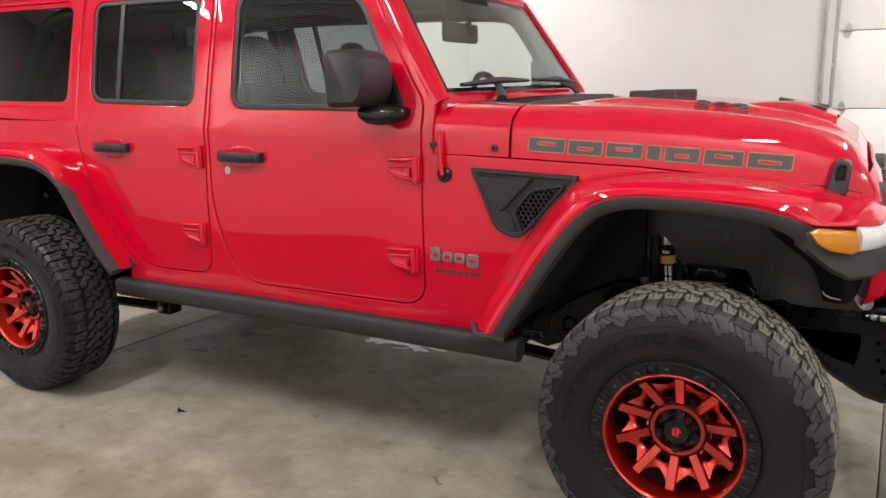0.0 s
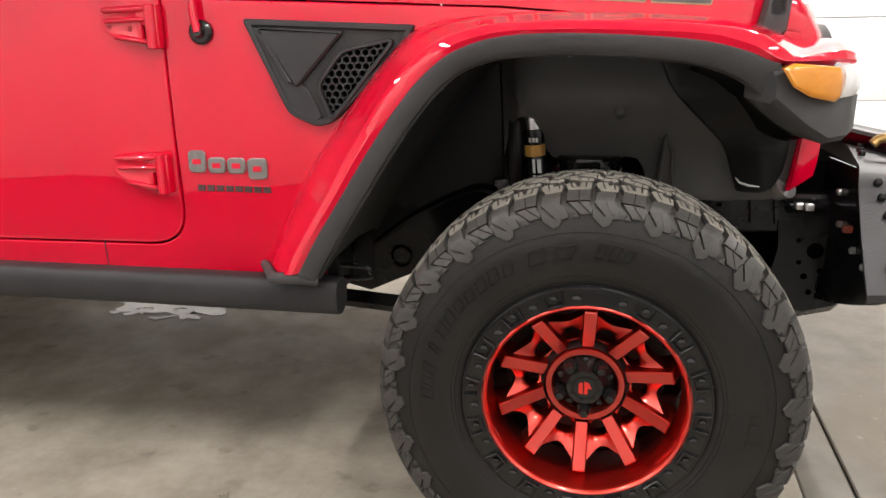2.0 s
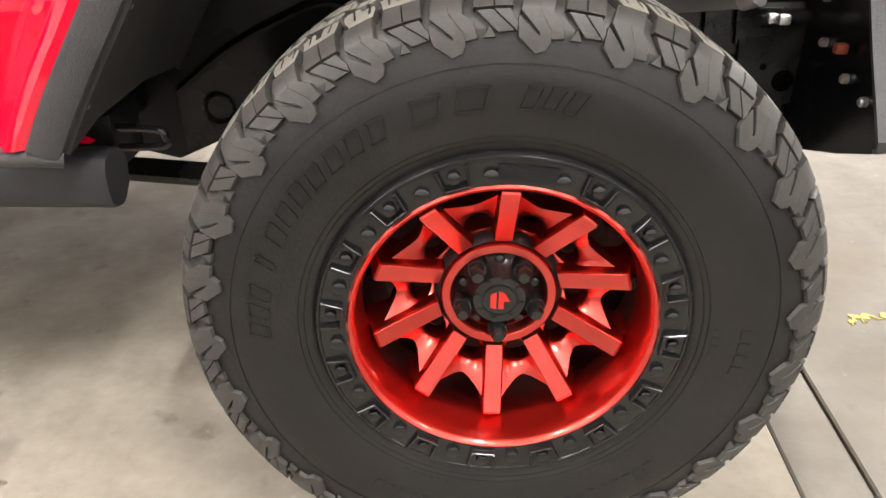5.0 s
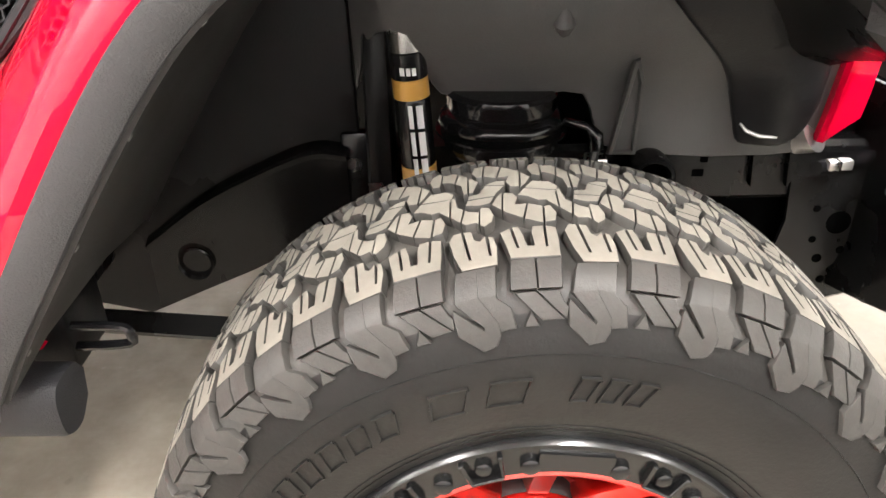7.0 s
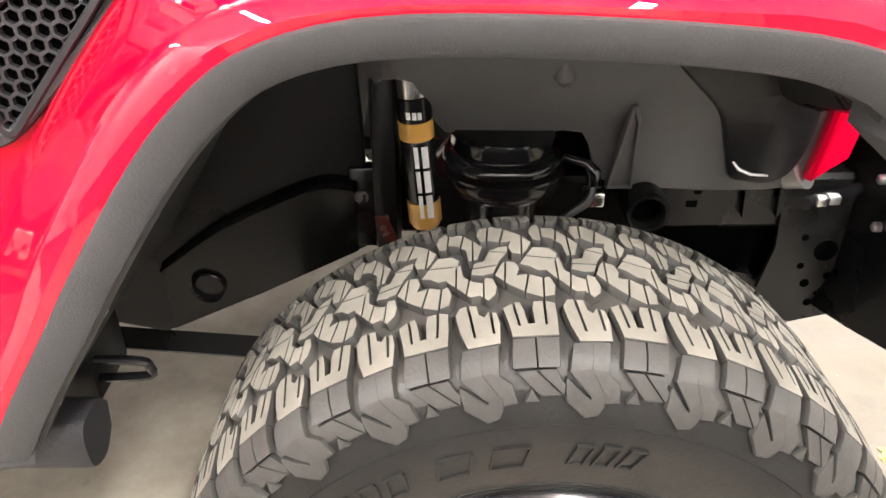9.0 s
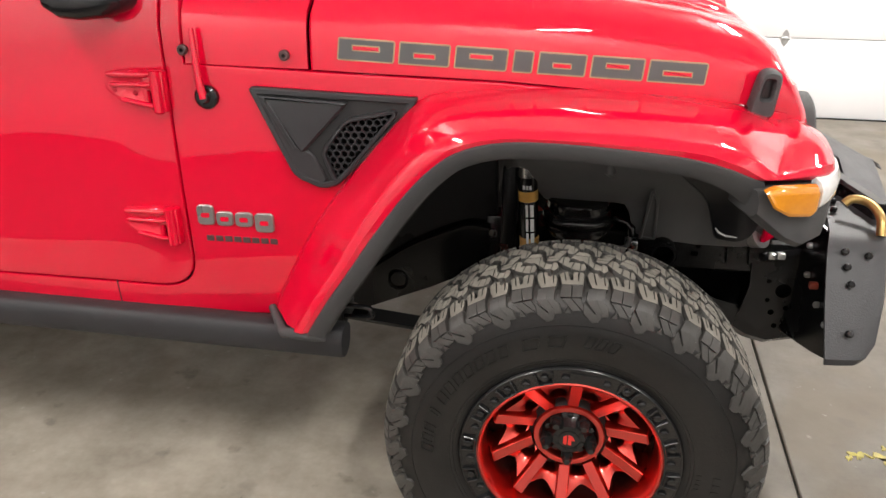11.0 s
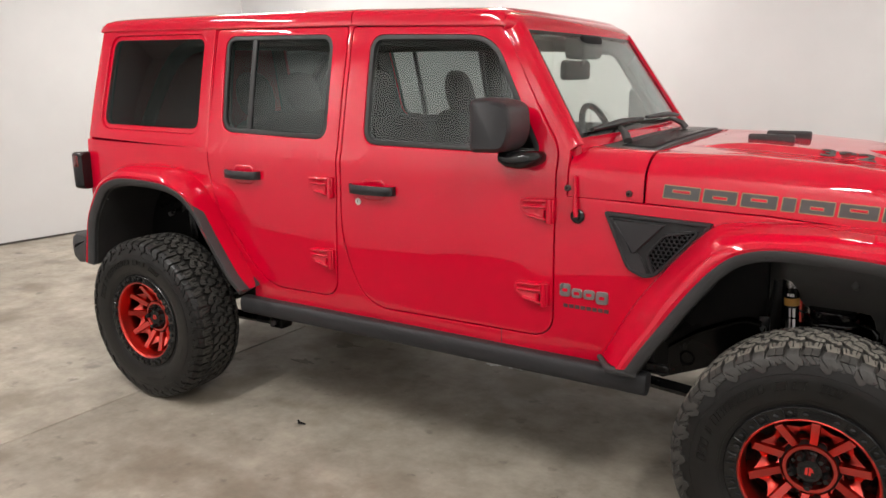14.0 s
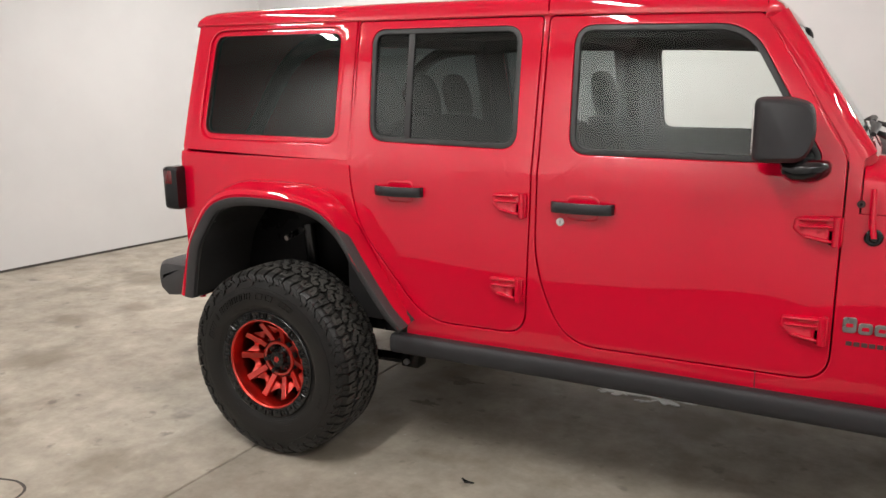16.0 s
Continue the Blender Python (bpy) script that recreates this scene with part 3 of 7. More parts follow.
BODY = [Vector(p) for p in ((-0.60, 0.560), (-2.46, 0.560), (-2.45, 0.62), (-2.545, 0.80), (-2.65, 0.99), (-2.79, 1.105), (-3.01, 1.122), (-3.27, 1.108), (-3.455, 0.985), (-3.56, 0.79), (-3.595, 0.60),
                            (-3.660, 0.60), (-3.664, 1.282), (-2.706, 1.256), (-2.732, 1.832), (-1.195, 1.800), (-0.876, 1.352), (-0.876, 1.174), (-0.61, 1.163), (-0.20, 1.143), (0.32, 1.096), (0.41, 1.084), (0.41, 1.01), (0.15, 1.065), (-0.10, 1.078), (-0.30, 1.055), (-0.42, 0.975), (-0.58, 0.775), (-0.68, 0.59))]


def badge_bar(bm, pts, side, width, d0, d1):
    """A flat plate in (x, z) on the car's side from depth -d0 to -d1 (outwards)."""
    poly = ccw(pts)
    rings = [[(p.x, side * (width(p.x, p.y) + d), p.y) for p in q] for q, d in ((poly, d0), (poly, d1 - 0.0006), (shrink(poly, 0.0006), d1))]
    vs = loft(bm, rings, True)
    bm.faces.new(vs[-1])
    bm.faces.new(vs[0][::-1])


def plate(bm, pts, side, d0, d1, edge=0.001, width=None):
    """A thin plate over a polygon in (x, z) on the car's side, from d0 to d1 proud of it."""
    w = width or half_width
    poly = ccw([Vector(p) for p in pts])
    rings = [[(p.x, side * (w(p.x, p.y) + d), p.y) for p in shrink(poly, o)] for o, d in ((0, d0), (0, d1 - edge), (edge, d1))]
    vs = loft(bm, rings, True)
    bm.faces.new(vs[-1])
    bm.faces.new(vs[0][::-1])


def side_panels(side):
    body = part("body_side", panel_mesh(BODY, [shrink(ccw(FRONT_DOOR), -0.0042), shrink(ccw(REAR_DOOR), -0.0042)], half_width, side, rim=0.004), RED, car, even=True)
    bm = bmesh.new()
    plate(bm, [(-1.1285, 0.568), (-1.1255, 0.568), (-1.1265, 0.634), (-1.1295, 0.634)], side, -0.002, 0.0006, 0.0002)
    part("sill_seam", bm, SEAL, body, "dark joint in the sill")
    # dark shut faces behind the door gaps
    bm = panel_mesh([Vector(p) for p in ((-2.76, 0.60), (-0.86, 0.60), (-0.86, 1.33), (-1.19, 1.775), (-2.74, 1.80))], [shrink(ccw(FRONT_WINDOW), -0.002), shrink(ccw(REAR_WINDOW), -0.002)], half_width, side, rim=0.003, thick=0.012, depth=0.038)
    part("door_shut_lining", bm, SEAL, car, "dark door shut lining")
    # hard top side with the rear quarter window
    upper = [Vector(p) for p in ((-3.660, 1.291), (-2.713, 1.264), (-2.739, 1.832), (-3.622, 1.850))]
    top = part("hardtop_side", panel_mesh(rounded([(p.x, p.y, 0.012) for p in upper], 3), [shrink(ccw(QUARTER_WINDOW), -0.022)], half_width, side, rim=0.007), RED, car, even=True)
    bm = panel_mesh(shrink(ccw(QUARTER_WINDOW), -0.022), [shrink(ccw(QUARTER_WINDOW), 0.004)], half_width, side, rim=0.003, thick=0.014, depth=0.012)
    part("window_recess", bm, RED, top)
    bm = panel_mesh(QUARTER_WINDOW, [], half_width, side, rim=0.002, thick=0.006, depth=0.0105)
    part("window_pane", bm, GLASS_DARK, top, "dark tinted quarter window", smooth=6, even=True)
    bm = panel_mesh([Vector(p) for p in ((-3.64, 1.30), (-2.72, 1.28), (-2.745, 1.82), (-3.60, 1.84))], [shrink(ccw(QUARTER_WINDOW), 0.002)], half_width, side, rim=0.003, thick=0.012, depth=0.034)
    part("quarter_lining", bm, CABIN, top, "dark inner lining")
    doors = []
    for name, outline, window, tint, handle in (("front_door", FRONT_DOOR, FRONT_WINDOW, GLASS_FRONT, (-1.843, -1.610, 1.141)),
                                                    ("rear_door", REAR_DOOR, REAR_WINDOW, GLASS_DARK, (-2.580, -2.360, 1.161))):
        cut = shrink(ccw(window), -0.012)
        d = part(name, panel_mesh(outline, [cut], half_width, side, rim=0.004), RED, car, even=True)
        doors.append(d)
        part("window_seal", panel_mesh(cut, [shrink(ccw(window), 0.008)], half_width, side, rim=0.003, thick=0.02, depth=0.004), SEAL, d, "black rubber window seal")
        part("window_pane", panel_mesh(shrink(ccw(window), 0.004), [], half_width, side, rim=0.001, thick=0.005, depth=0.013), tint, d, "tinted side window", smooth=6, even=True)
        if name == "rear_door":
            bar = [Vector((-2.432 + k, zz)) for k, zz in ((-0.036, 1.356), (-0.010, 1.356), (-0.032, 1.772), (-0.058, 1.772))]
            part("window_divider", panel_mesh(bar, [], half_width, side, rim=0.002, thick=0.016, depth=0.006), SEAL, d, "black window divider bar")
        # pull handle over a scooped cup
        x0, x1, hz = handle
        xm = (x0 + x1) / 2
        bm = bmesh.new()
        # a scooped pad with rounded corners that shows above and below the handle
        cup = ccw(rounded([(xm - 0.060, -0.046, 0.03), (xm + 0.060, -0.046, 0.03), (xm + 0.060, 0.040, 0.03), (xm - 0.060, 0.040, 0.03)], 6))
        rings = []
        for o, out in ((-0.003, -0.0015), (0.0, 0.0016), (0.004, 0.0026), (0.010, 0.0020), (0.020, 0.0008)):
            rings.append([(p.x, side * (half_width(p.x, hz) + out), hz + p.y) for p in shrink(cup, o)])
        vs = loft(bm, rings, True)
        bm.faces.new(vs[-1])
        part("handle_cup", bm, RED, d)
        bm = bmesh.new()
        w0 = half_width(xm, hz)
        pts = [(x0 + 0.004, w0 + 0.004), (x0 + 0.012, w0 + 0.020), (x0 + 0.045, w0 + 0.032), (xm, w0 + 0.037), (x1 - 0.045, w0 + 0.032), (x1 - 0.012, w0 + 0.020), (x1 - 0.004, w0 + 0.004)]
        sec = [(-0.010, -0.017), (0.006, -0.019), (0.010, -0.010), (0.010, 0.010), (0.006, 0.019), (-0.010, 0.017)]
        loft(bm, [[(px, side * (py + a), hz + b) for a, b in sec] for px, py in chain([(p[0], p[1]) for p in pts], 15)], True, True)
        part("door_handle", bm, VENT, d, "black plastic pull handle")
        # two outside hinges
        for hx, zz in ((-0.914, 1.118), (-0.928, 0.802)) if name == "front_door" else ((-1.934, 1.134), (-1.944, 0.816)):
            hinge(d, hx, zz, side)
    bm = bmesh.new()
    disc_solid(bm, (-1.807, side * (half_width(-1.807, 1.084) - 0.003), 1.084), (0, side, 0), 0.0150, 0.006, 24, 0.002)
    part("door_lock", bm, SILVER, doors[0], "bright steel key lock")
    bm = bmesh.new()
    box(bm, (-1.8085, side * half_width(-1.807, 1.084) + (0.0026 if side > 0 else -0.0036), 1.078), (-1.8055, side * half_width(-1.807, 1.084) + (0.0036 if side > 0 else -0.0026), 1.090))
    part("key_slot", bm, HOLESHADE, doors[0])
    return doors


def hinge(door, x, z, side):
    """A cast body-colour hinge: a ribbed leaf on the door and a knuckle on the pillar; x is its front edge."""
    w = half_width(x - 0.08, z)
    bm = bmesh.new()
    poly = ccw(rounded([(x - 0.134, z + 0.040, 0.012), (x - 0.140, z + 0.002, 0.012), (x - 0.112, z - 0.022, 0.014), (x - 0.036, z - 0.038, 0.006), (x - 0.036, z + 0.043, 0.006)], 4))
    rings = [[(p.x, side * (w + d), p.y) for p in shrink(poly, o)] for o, d in ((0, -0.004), (0, 0.009), (0.003, 0.014), (0.009, 0.0155), (0.012, 0.0145))]
    vs = loft(bm, rings, True)
    bm.faces.new(vs[-1])
    bm.faces.new(vs[0][::-1])
    for x0, dz, r in ((x - 0.130, 0.034, 0.007), (x - 0.128, 0.012, 0.0055), (x - 0.106, -0.021, 0.006)):
        rod(bm, [(x0, side * (w + 0.010), z + dz), (x0 + 0.012, side * (w + 0.015), z + dz + 0.001), (x - 0.040, side * (w + 0.018), z + dz - (0.008 if dz < 0 else -0.003)), (x - 0.030, side * (w + 0.013), z + dz - (0.010 if dz < 0 else -0.003))], [r * 0.6, r, r, r * 0.8], 10)
    h = part("hinge", bm, RED, door, "cast red-painted outside hinge")
    bm = bmesh.new()
    rod(bm, [(x - 0.017, side * (w + 0.012), z - 0.047), (x - 0.017, side * (w + 0.012), z - 0.044), (x - 0.017, side * (w + 0.012), z + 0.044), (x - 0.017, side * (w + 0.012), z + 0.046)], [0.010, 0.0125, 0.0125, 0.010], 14)
    box(bm, (x - 0.016, min(side * (w - 0.01), side * (w + 0.014)), z - 0.045), (x, max(side * (w - 0.01), side * (w + 0.014)), z + 0.044), 0.004)
    box(bm, (x - 0.042, min(side * (w - 0.004), side * (w + 0.016)), z + 0.002), (x - 0.012, max(side * (w - 0.004), side * (w + 0.016)), z + 0.042), 0.004)
    part("hinge_knuckle", bm, RED, h)
    # the gap's shade is a black block
    bm = bmesh.new()
    box(bm, (x - 0.0365, min(side * (w - 0.004), side * (w + 0.008)), z - 0.042), (x - 0.028, max(side * (w - 0.004), side * (w + 0.008)), z + 0.001))
    part("hinge_gap", bm, HOLESHADE, h, "black block for the shade beside the knuckle")
    for dx, dz in ((-0.114, 0.001), (-0.066, -0.004)):
        bm = bmesh.new()
        disc_solid(bm, (x + dx, side * (w + 0.007), z + dz), (0, side, 0), 0.0068, 0.0075, 14, 0.001)
        disc_solid(bm, (x + dx, side * (w + 0.0135), z + dz), (0, side, 0), 0.0030, 0.0012, 6)
        part("hinge_bolt", bm, RED, h)


doors = side_panels(-1)
side_panels(1)

# ---- roof, windscreen frame and glass ----
def roof_section(x, y_edge, z_edge, crown, front=0.0):
    pts = []
    for k in range(-14, 15):
        s = k / 14
        a = abs(s)
        y = (y_edge + 0.012) * math.copysign(min(1.0, math.sin(min(1, a) * math.pi / 2) ** 0.75), s)
        zz = z_edge + (crown - z_edge) * (1 - a ** 5) ** 0.55 + 0.012 * (1 - a * a)
        pts.append((x, y, zz))
    return pts


def roof_z(x):
    """Height of the rain gutter: the body stands slightly nose down."""
    return lerp(x, [-3.62, -1.92, -1.19], [1.852, 1.818, 1.790])


def roof_part(name, xs, drop, label=""):
    bm = bmesh.new()
    rows = []
    for x, d in zip(xs, drop):
        zr = roof_z(x)
        rows.append(roof_section(x, half_width(x, zr), zr - 0.006 - d * 0.1, zr + 0.060 - d))
    loft(bm, rows)
    thicken(bm, 0.02)
    return part(name, bm, RED, car, label)


roof_part("roof_panel", [-1.186, -1.205, -1.25, -1.40, -1.6, -1.80, -1.909], [0.022, 0.008, 0.002, 0, 0, 0, 0], "removable red front roof panel")
roof_part("hardtop_roof", [-1.915, -2.2, -2.6, -3.0, -3.35, -3.52, -3.585, -3.618, -3.632], [0, 0, 0, 0.001, 0.003, 0.006, 0.013, 0.028, 0.055], "red hard top roof")
for s in (-1, 1):
    bm = bmesh.new()
    loft(bm, [[(x, s * (half_width(x, roof_z(x)) + a), roof_z(x) + b) for a, b in ((-0.03, -0.012), (0.006, -0.010), (0.012, 0.0), (0.006, 0.006), (-0.03, 0.004))] for x in (-3.622, -3.0, -2.4, -1.9, -1.5, -1.19)], True, True)
    part("roof_gutter", bm, RED, car)
# tailgate wall and rear corner
bm = bmesh.new()
rows = []
for z, x in ((0.58, -3.640), (0.95, -3.664), (1.275, -3.666), (1.30, -3.662), (1.60, -3.645), (1.80, -3.628), (1.85, -3.620)):
    w = half_width(-3.6, z)
    rows.append([(x + 0.04, -w + 0.004, z), (x + 0.010, -w + 0.012, z), (x, -w + 0.045, z), (x - 0.02, 0, z), (x, w - 0.045, z), (x + 0.010, w - 0.012, z), (x + 0.04, w - 0.004, z)])
loft(bm, rows)
thicken(bm, 0.02)
part("tailgate", bm, RED, car)

WB, WT = Vector((-0.868, 0, 1.362)), Vector((-1.142, 0, 1.770))


def screen_point(v, y, out=0.0):
    p = WB.lerp(WT, v)
    n = Vector((0.81, 0, 0.586))
    bow = 0.035 * (1 - (y / 0.72) ** 2)
    return Vector((p.x + bow, y, p.z)) + n * out


def screen_half(v):
    return 0.735 - 0.085 * v


bm = bmesh.new()
rows = []
for i in range(13):
    v = 0.03 + 0.955 * i / 12
    w = screen_half(v) - 0.03
    rows.append([screen_point(v, w * k / 10, 0.004) for k in range(-10, 11)])
loft(bm, rows)
thicken(bm, 0.005)
wf = empty("windscreen")
wf.parent = car
bm_screen = bm
# frame: two pillars, header and cowl bar
for s in (-1, 1):
    bm = bmesh.new()
    rows = []
    for i in range(15):
        v = -0.035 + 1.065 * i / 14
        c = WB.lerp(WT, v)
        wo = half_width(c.x - 0.02, c.z) + 0.004
        wi = screen_half(v) - 0.035
        e = screen_point(v, wi, 0.0)
        rows.append([(e.x - 0.02, s * wi, e.z - 0.02), (e.x + 0.003, s * wi, e.z + 0.004), (e.x + 0.013, s * (wi + 0.012), e.z + 0.011), (e.x + 0.012, s * (wo - 0.026), e.z + 0.010), (e.x + 0.000, s * (wo - 0.008), e.z + 0.002), (e.x - 0.022, s * wo, e.z - 0.012), (e.x - 0.052, s * (wo - 0.002), e.z - 0.035), (e.x - 0.056, s * (wo - 0.03), e.z - 0.038)])
    loft(bm, rows, True, True)
    part("pillar", bm, RED, wf)
bm = bmesh.new()
zr = roof_z(-1.19)
rows = []
for x, y, z in roof_section(-1.1835, half_width(-1.19, zr), zr - 0.008, zr + 0.037):
    yg = y * 0.955
    lo = screen_point(0.975, yg, 0.002)
    hi = Vector((x, y, z))
    m1 = lo.lerp(hi, 0.22) + Vector((0.011, 0, 0.006))
    m2 = lo.lerp(hi, 0.60) + Vector((0.015, 0, 0.009))
    m3 = lo.lerp(hi, 0.88) + Vector((0.006, 0, 0.005))
    rows.append([lo, m1, m2, m3, hi, hi - Vector((0.006, 0, 0.016)), lo - Vector((0.03, 0, 0.01))])
loft(bm, rows, True, True)
rows = []
for k in range(-12, 13):
    y = 0.735 * k / 12
    a, b = screen_point(-0.09, y, 0.002), screen_point(0.035, y, 0.0)
    m1, m2 = screen_point(-0.065, y, 0.012), screen_point(0.010, y, 0.0096)
    rows.append([a, m1, m2, b, b - Vector((0.03, 0, 0.01)), a - Vector((0.03, 0, 0.02))])
loft(bm, rows, True, True)
part("screen_frame", bm, RED, wf)
part("screen_glass", bm_screen, GLASS_CLEAR, wf, "clear windscreen with a dark shade band")
bm = bmesh.new()
for (v0, v1) in ((0.025, 0.06), (0.955, 0.985)):
    loft(bm, [[screen_point(v, (screen_half(v) - 0.034) * k / 10, 0.0055) for v in (v0, v1)] for k in range(-10, 11)])
for s in (-1, 1):
    loft(bm, [[screen_point(v, s * (screen_half(v) - o), 0.0055) for o in (0.036, 0.058)] for v in [0.025 + 0.945 * i / 10 for i in range(11)]])
thicken(bm, 0.001)
part("frit_band", bm, BLACK, wf, "black printed edge of the windscreen")

# ---- cowl, hood ----
def seam_z(x):
    return lerp(x, [-0.905, -0.61, -0.2, 0.31, 0.42], [1.176, 1.167, 1.147, 1.101, 1.086])


def hood_half(x):
    return half_width(x, 1.25) - 0.002


def hood_top(x):
    return lerp(x, [-0.92, -0.61, -0.3, 0.0, 0.2, 0.32, 0.38, 0.42], [1.352, 1.338, 1.334, 1.312, 1.284, 1.252, 1.218, 1.155])


def hood_section(x, n=34):
    """Points from the seam on one side over the top to the other."""
    w, zs, zt = hood_half(x), seam_z(x), hood_top(x)
    half = [(w, zs), (w - 0.001, zs + 0.25 * (zt - zs)), (w - 0.005, zs + 0.48 * (zt - zs)), (w - 0.011, zs + 0.60 * (zt - zs)), (w - 0.020, zs + 0.69 * (zt - zs)), (w - 0.050, zs + 0.82 * (zt - zs)), (w - 0.085, zs + 0.92 * (zt - zs)), (w - 0.13, zt - 0.006), (w - 0.20, zt - 0.009)]
    dome = 0.019 * max(0.0, min(1.0, (x + 0.56) / 0.16)) * max(0.0, min(1.0, (0.40 - x) / 0.12))
    yi = w - 0.20
    for k in range(1, 25):
        y = yi * (1 - k / 24)
        t = max(0.0, min(1.0, (0.345 - y) / 0.055))
        half.append((y, zt - 0.010 + 0.002 * k / 24 + dome * t * t * (3 - 2 * t)))
    pts = [(x, -y, z) for y, z in half]
    return pts + [(x, y, z) for y, z in half[-2::-1]]


HOOD_X = [-0.603, -0.598, -0.56, -0.50, -0.44, -0.38, -0.3, -0.2, -0.1, 0.0, 0.1, 0.2, 0.25, 0.30, 0.33, 0.36, 0.385, 0.405, 0.418]
bm = bmesh.new()
loft(bm, [hood_section(x) for x in HOOD_X])
for v in bm.verts:
    if abs(v.co.x + 0.603) < 1e-5:
        v.co.z -= 0.004
        v.co.y *= 0.995
thicken(bm, 0.012)
hood = part("hood", bm, RED, car, "red hood with a raised centre")
bm = bmesh.new()
loft(bm, [[p for p in hood_section(x)] for x in (-0.872, -0.868, -0.80, -0.70, -0.613, -0.609)])
keep = [f for f in bm.faces if f.calc_center_median().x < -0.63 and abs(f.calc_center_median().y) < 0.57]
bmesh.ops.delete(bm, geom=keep, context="FACES")
thicken(bm, 0.014)
part("cowl", bm, RED, car, "red cowl panel")
# dark grille of the cowl
bm = bmesh.new()
loft(bm, [[(x, y, hood_top(x) + (0.004 if x > -0.85 else 0.0) - 0.012 + 0.010 * (1 - (y / 0.6) ** 2)) for y in [0.60 * k / 10 for k in range(-10, 11)]] for x in (-0.92, -0.87, -0.78, -0.70, -0.622)])
thicken(bm, 0.02)
cg = part("cowl_grille", bm, TRIM, car, "black plastic cowl grille")
bm = bmesh.new()
for i in range(46):
    y = -0.53 + 1.06 * i / 45
    zc = 1.342 + 0.010 * (1 - (y / 0.6) ** 2)
    box(bm, (-0.76, y - 0.006, zc - 0.012), (-0.64, y + 0.006, zc - 0.001), 0.0, Matrix.Translation((0, 0, 0)))
part("cowl_slats", bm, BLACK, cg)

# hood fittings
for k, (bx, by) in enumerate(((-0.305, -0.105), (-0.268, 0.105))):
    hz = 1.338
    bm = bmesh.new()
    out = rounded([(bx - 0.085, -0.022, 0.012), (bx + 0.04, -0.026, 0.015), (bx + 0.085, -0.012, 0.01), (bx + 0.085, 0.012, 0.01), (bx + 0.04, 0.026, 0.015), (bx - 0.085, 0.022, 0.012)], 4)
    poly = ccw(out)
    hole = [p for p in ccw(rounded([(bx + 0.012, -0.011, 0.008), (bx + 0.062, -0.009, 0.006), (bx + 0.062, 0.009, 0.006), (bx + 0.012, 0.011, 0.008)], 3))]
    lo = {}
    for zz, o in ((hz - 0.004, 0), (hz + 0.022, 0), (hz + 0.028, 0.005)):
        lo[zz] = [[bm.verts.new((p.x, by + p.y, zz)) for p in shrink(poly, o)], [bm.verts.new((p.x, by + p.y, zz)) for p in shrink(hole, -o)]]
    keys = sorted(lo)
    for a, b in zip(keys, keys[1:]):
        for li in (0, 1):
            A, B = lo[a][li], lo[b][li]
            for j in range(len(A)):
                q = (j + 1) % len(A)
                bm.faces.new((A[j], A[q], B[q], B[j]))
    es = [bm.edges.get((L[j], L[(j + 1) % len(L)])) for L in lo[keys[-1]] for j in range(len(L))]
    bmesh.ops.triangle_fill(bm, edges=es, use_beauty=True, normal=(0, 0, 1))
    part("hood_bumper", bm, TRIM, car, "black plastic hood bump stop with a slot")

# raised scoop with dark mouths, and the hood number
bm = bmesh.new()
rows = []
for i in range(9):
    t = i / 8
    x = 0.02 + 0.30 * t
    hgt = 0.030 * math.sin(min(1, t * 1.6) * math.pi / 2) * (1 if t < 0.75 else (1 - (t - 0.75) * 1.2))
    wd = 0.15 + 0.10 * t
    zb = hood_top(x) + 0.008
    rows.append([(x, wd * k / 6, zb + hgt * (1 - abs(k / 6) ** 4) - (0.01 if abs(k) == 6 else 0)) for k in range(-6, 7)])
loft(bm, rows)
thicken(bm, 0.01)
sc = part("hood_scoop", bm, RED, car, "raised red scoop on the hood")
for s in (-1, 1):
    bm = bmesh.new()
    tri = rounded([(0.12, s * 0.03, 0.01), (0.285, s * 0.16, 0.02), (0.285, s * 0.05, 0.02)], 4)
    loft(bm, [[(p.x, p.y, hood_top(p.x) + 0.008 + 0.030 + d) for p in ccw(tri)] for d in (-0.012, 0.0015)], True, True)
    part("scoop_mouth", bm, TRIM, sc, "black scoop insert")
cu = bpy.data.curves.new("hood_number", "FONT")
cu.body = "392"
cu.size, cu.extrude, cu.align_x, cu.align_y = 0.085, 0.0015, "CENTER", "CENTER"
cu.offset = 0.0022
tmp = bpy.data.objects.new("hood_number", cu)
me = bpy.data.meshes.new_from_object(tmp)
me.materials.clear()
me.materials.append(DECAL)
ob = new("hood_number", me)
ob.parent = car
slope = math.degrees(math.atan2(hood_top(-0.12) - hood_top(0.07), 0.19))
ob.matrix_basis = pose(-0.025, -0.318, hood_top(-0.025) + 0.0015, 26, slope, 0) @ Matrix.Diagonal((1.42, 0.72, 1, 1))
tagged(ob, "dark grey hood number")


# ---- flares, trims and arch liners ----
FRONT_IN = [(-0.728, 0.598), (-0.677, 0.697), (-0.616, 0.809), (-0.531, 0.929), (-0.427, 1.054), (-0.360, 1.110), (-0.244, 1.128), (-0.064, 1.132), (0.177, 1.116), (0.325, 1.096), (0.400, 1.068)]
FRONT_OUT = [(-0.590, 0.620, 0.930), (-0.545, 0.697, 0.935), (-0.484, 0.790, 0.937), (-0.442, 0.855, 0.938), (-0.374, 0.952, 0.938), (-0.316, 1.018, 0.938), (-0.255, 1.062, 0.940), (-0.163, 1.087, 0.945), (-0.019, 1.089, 0.948), (0.154, 1.077, 0.948), (0.240, 1.058, 0.944), (0.276, 1.044, 0.938), (0.306, 1.034, 0.928)]
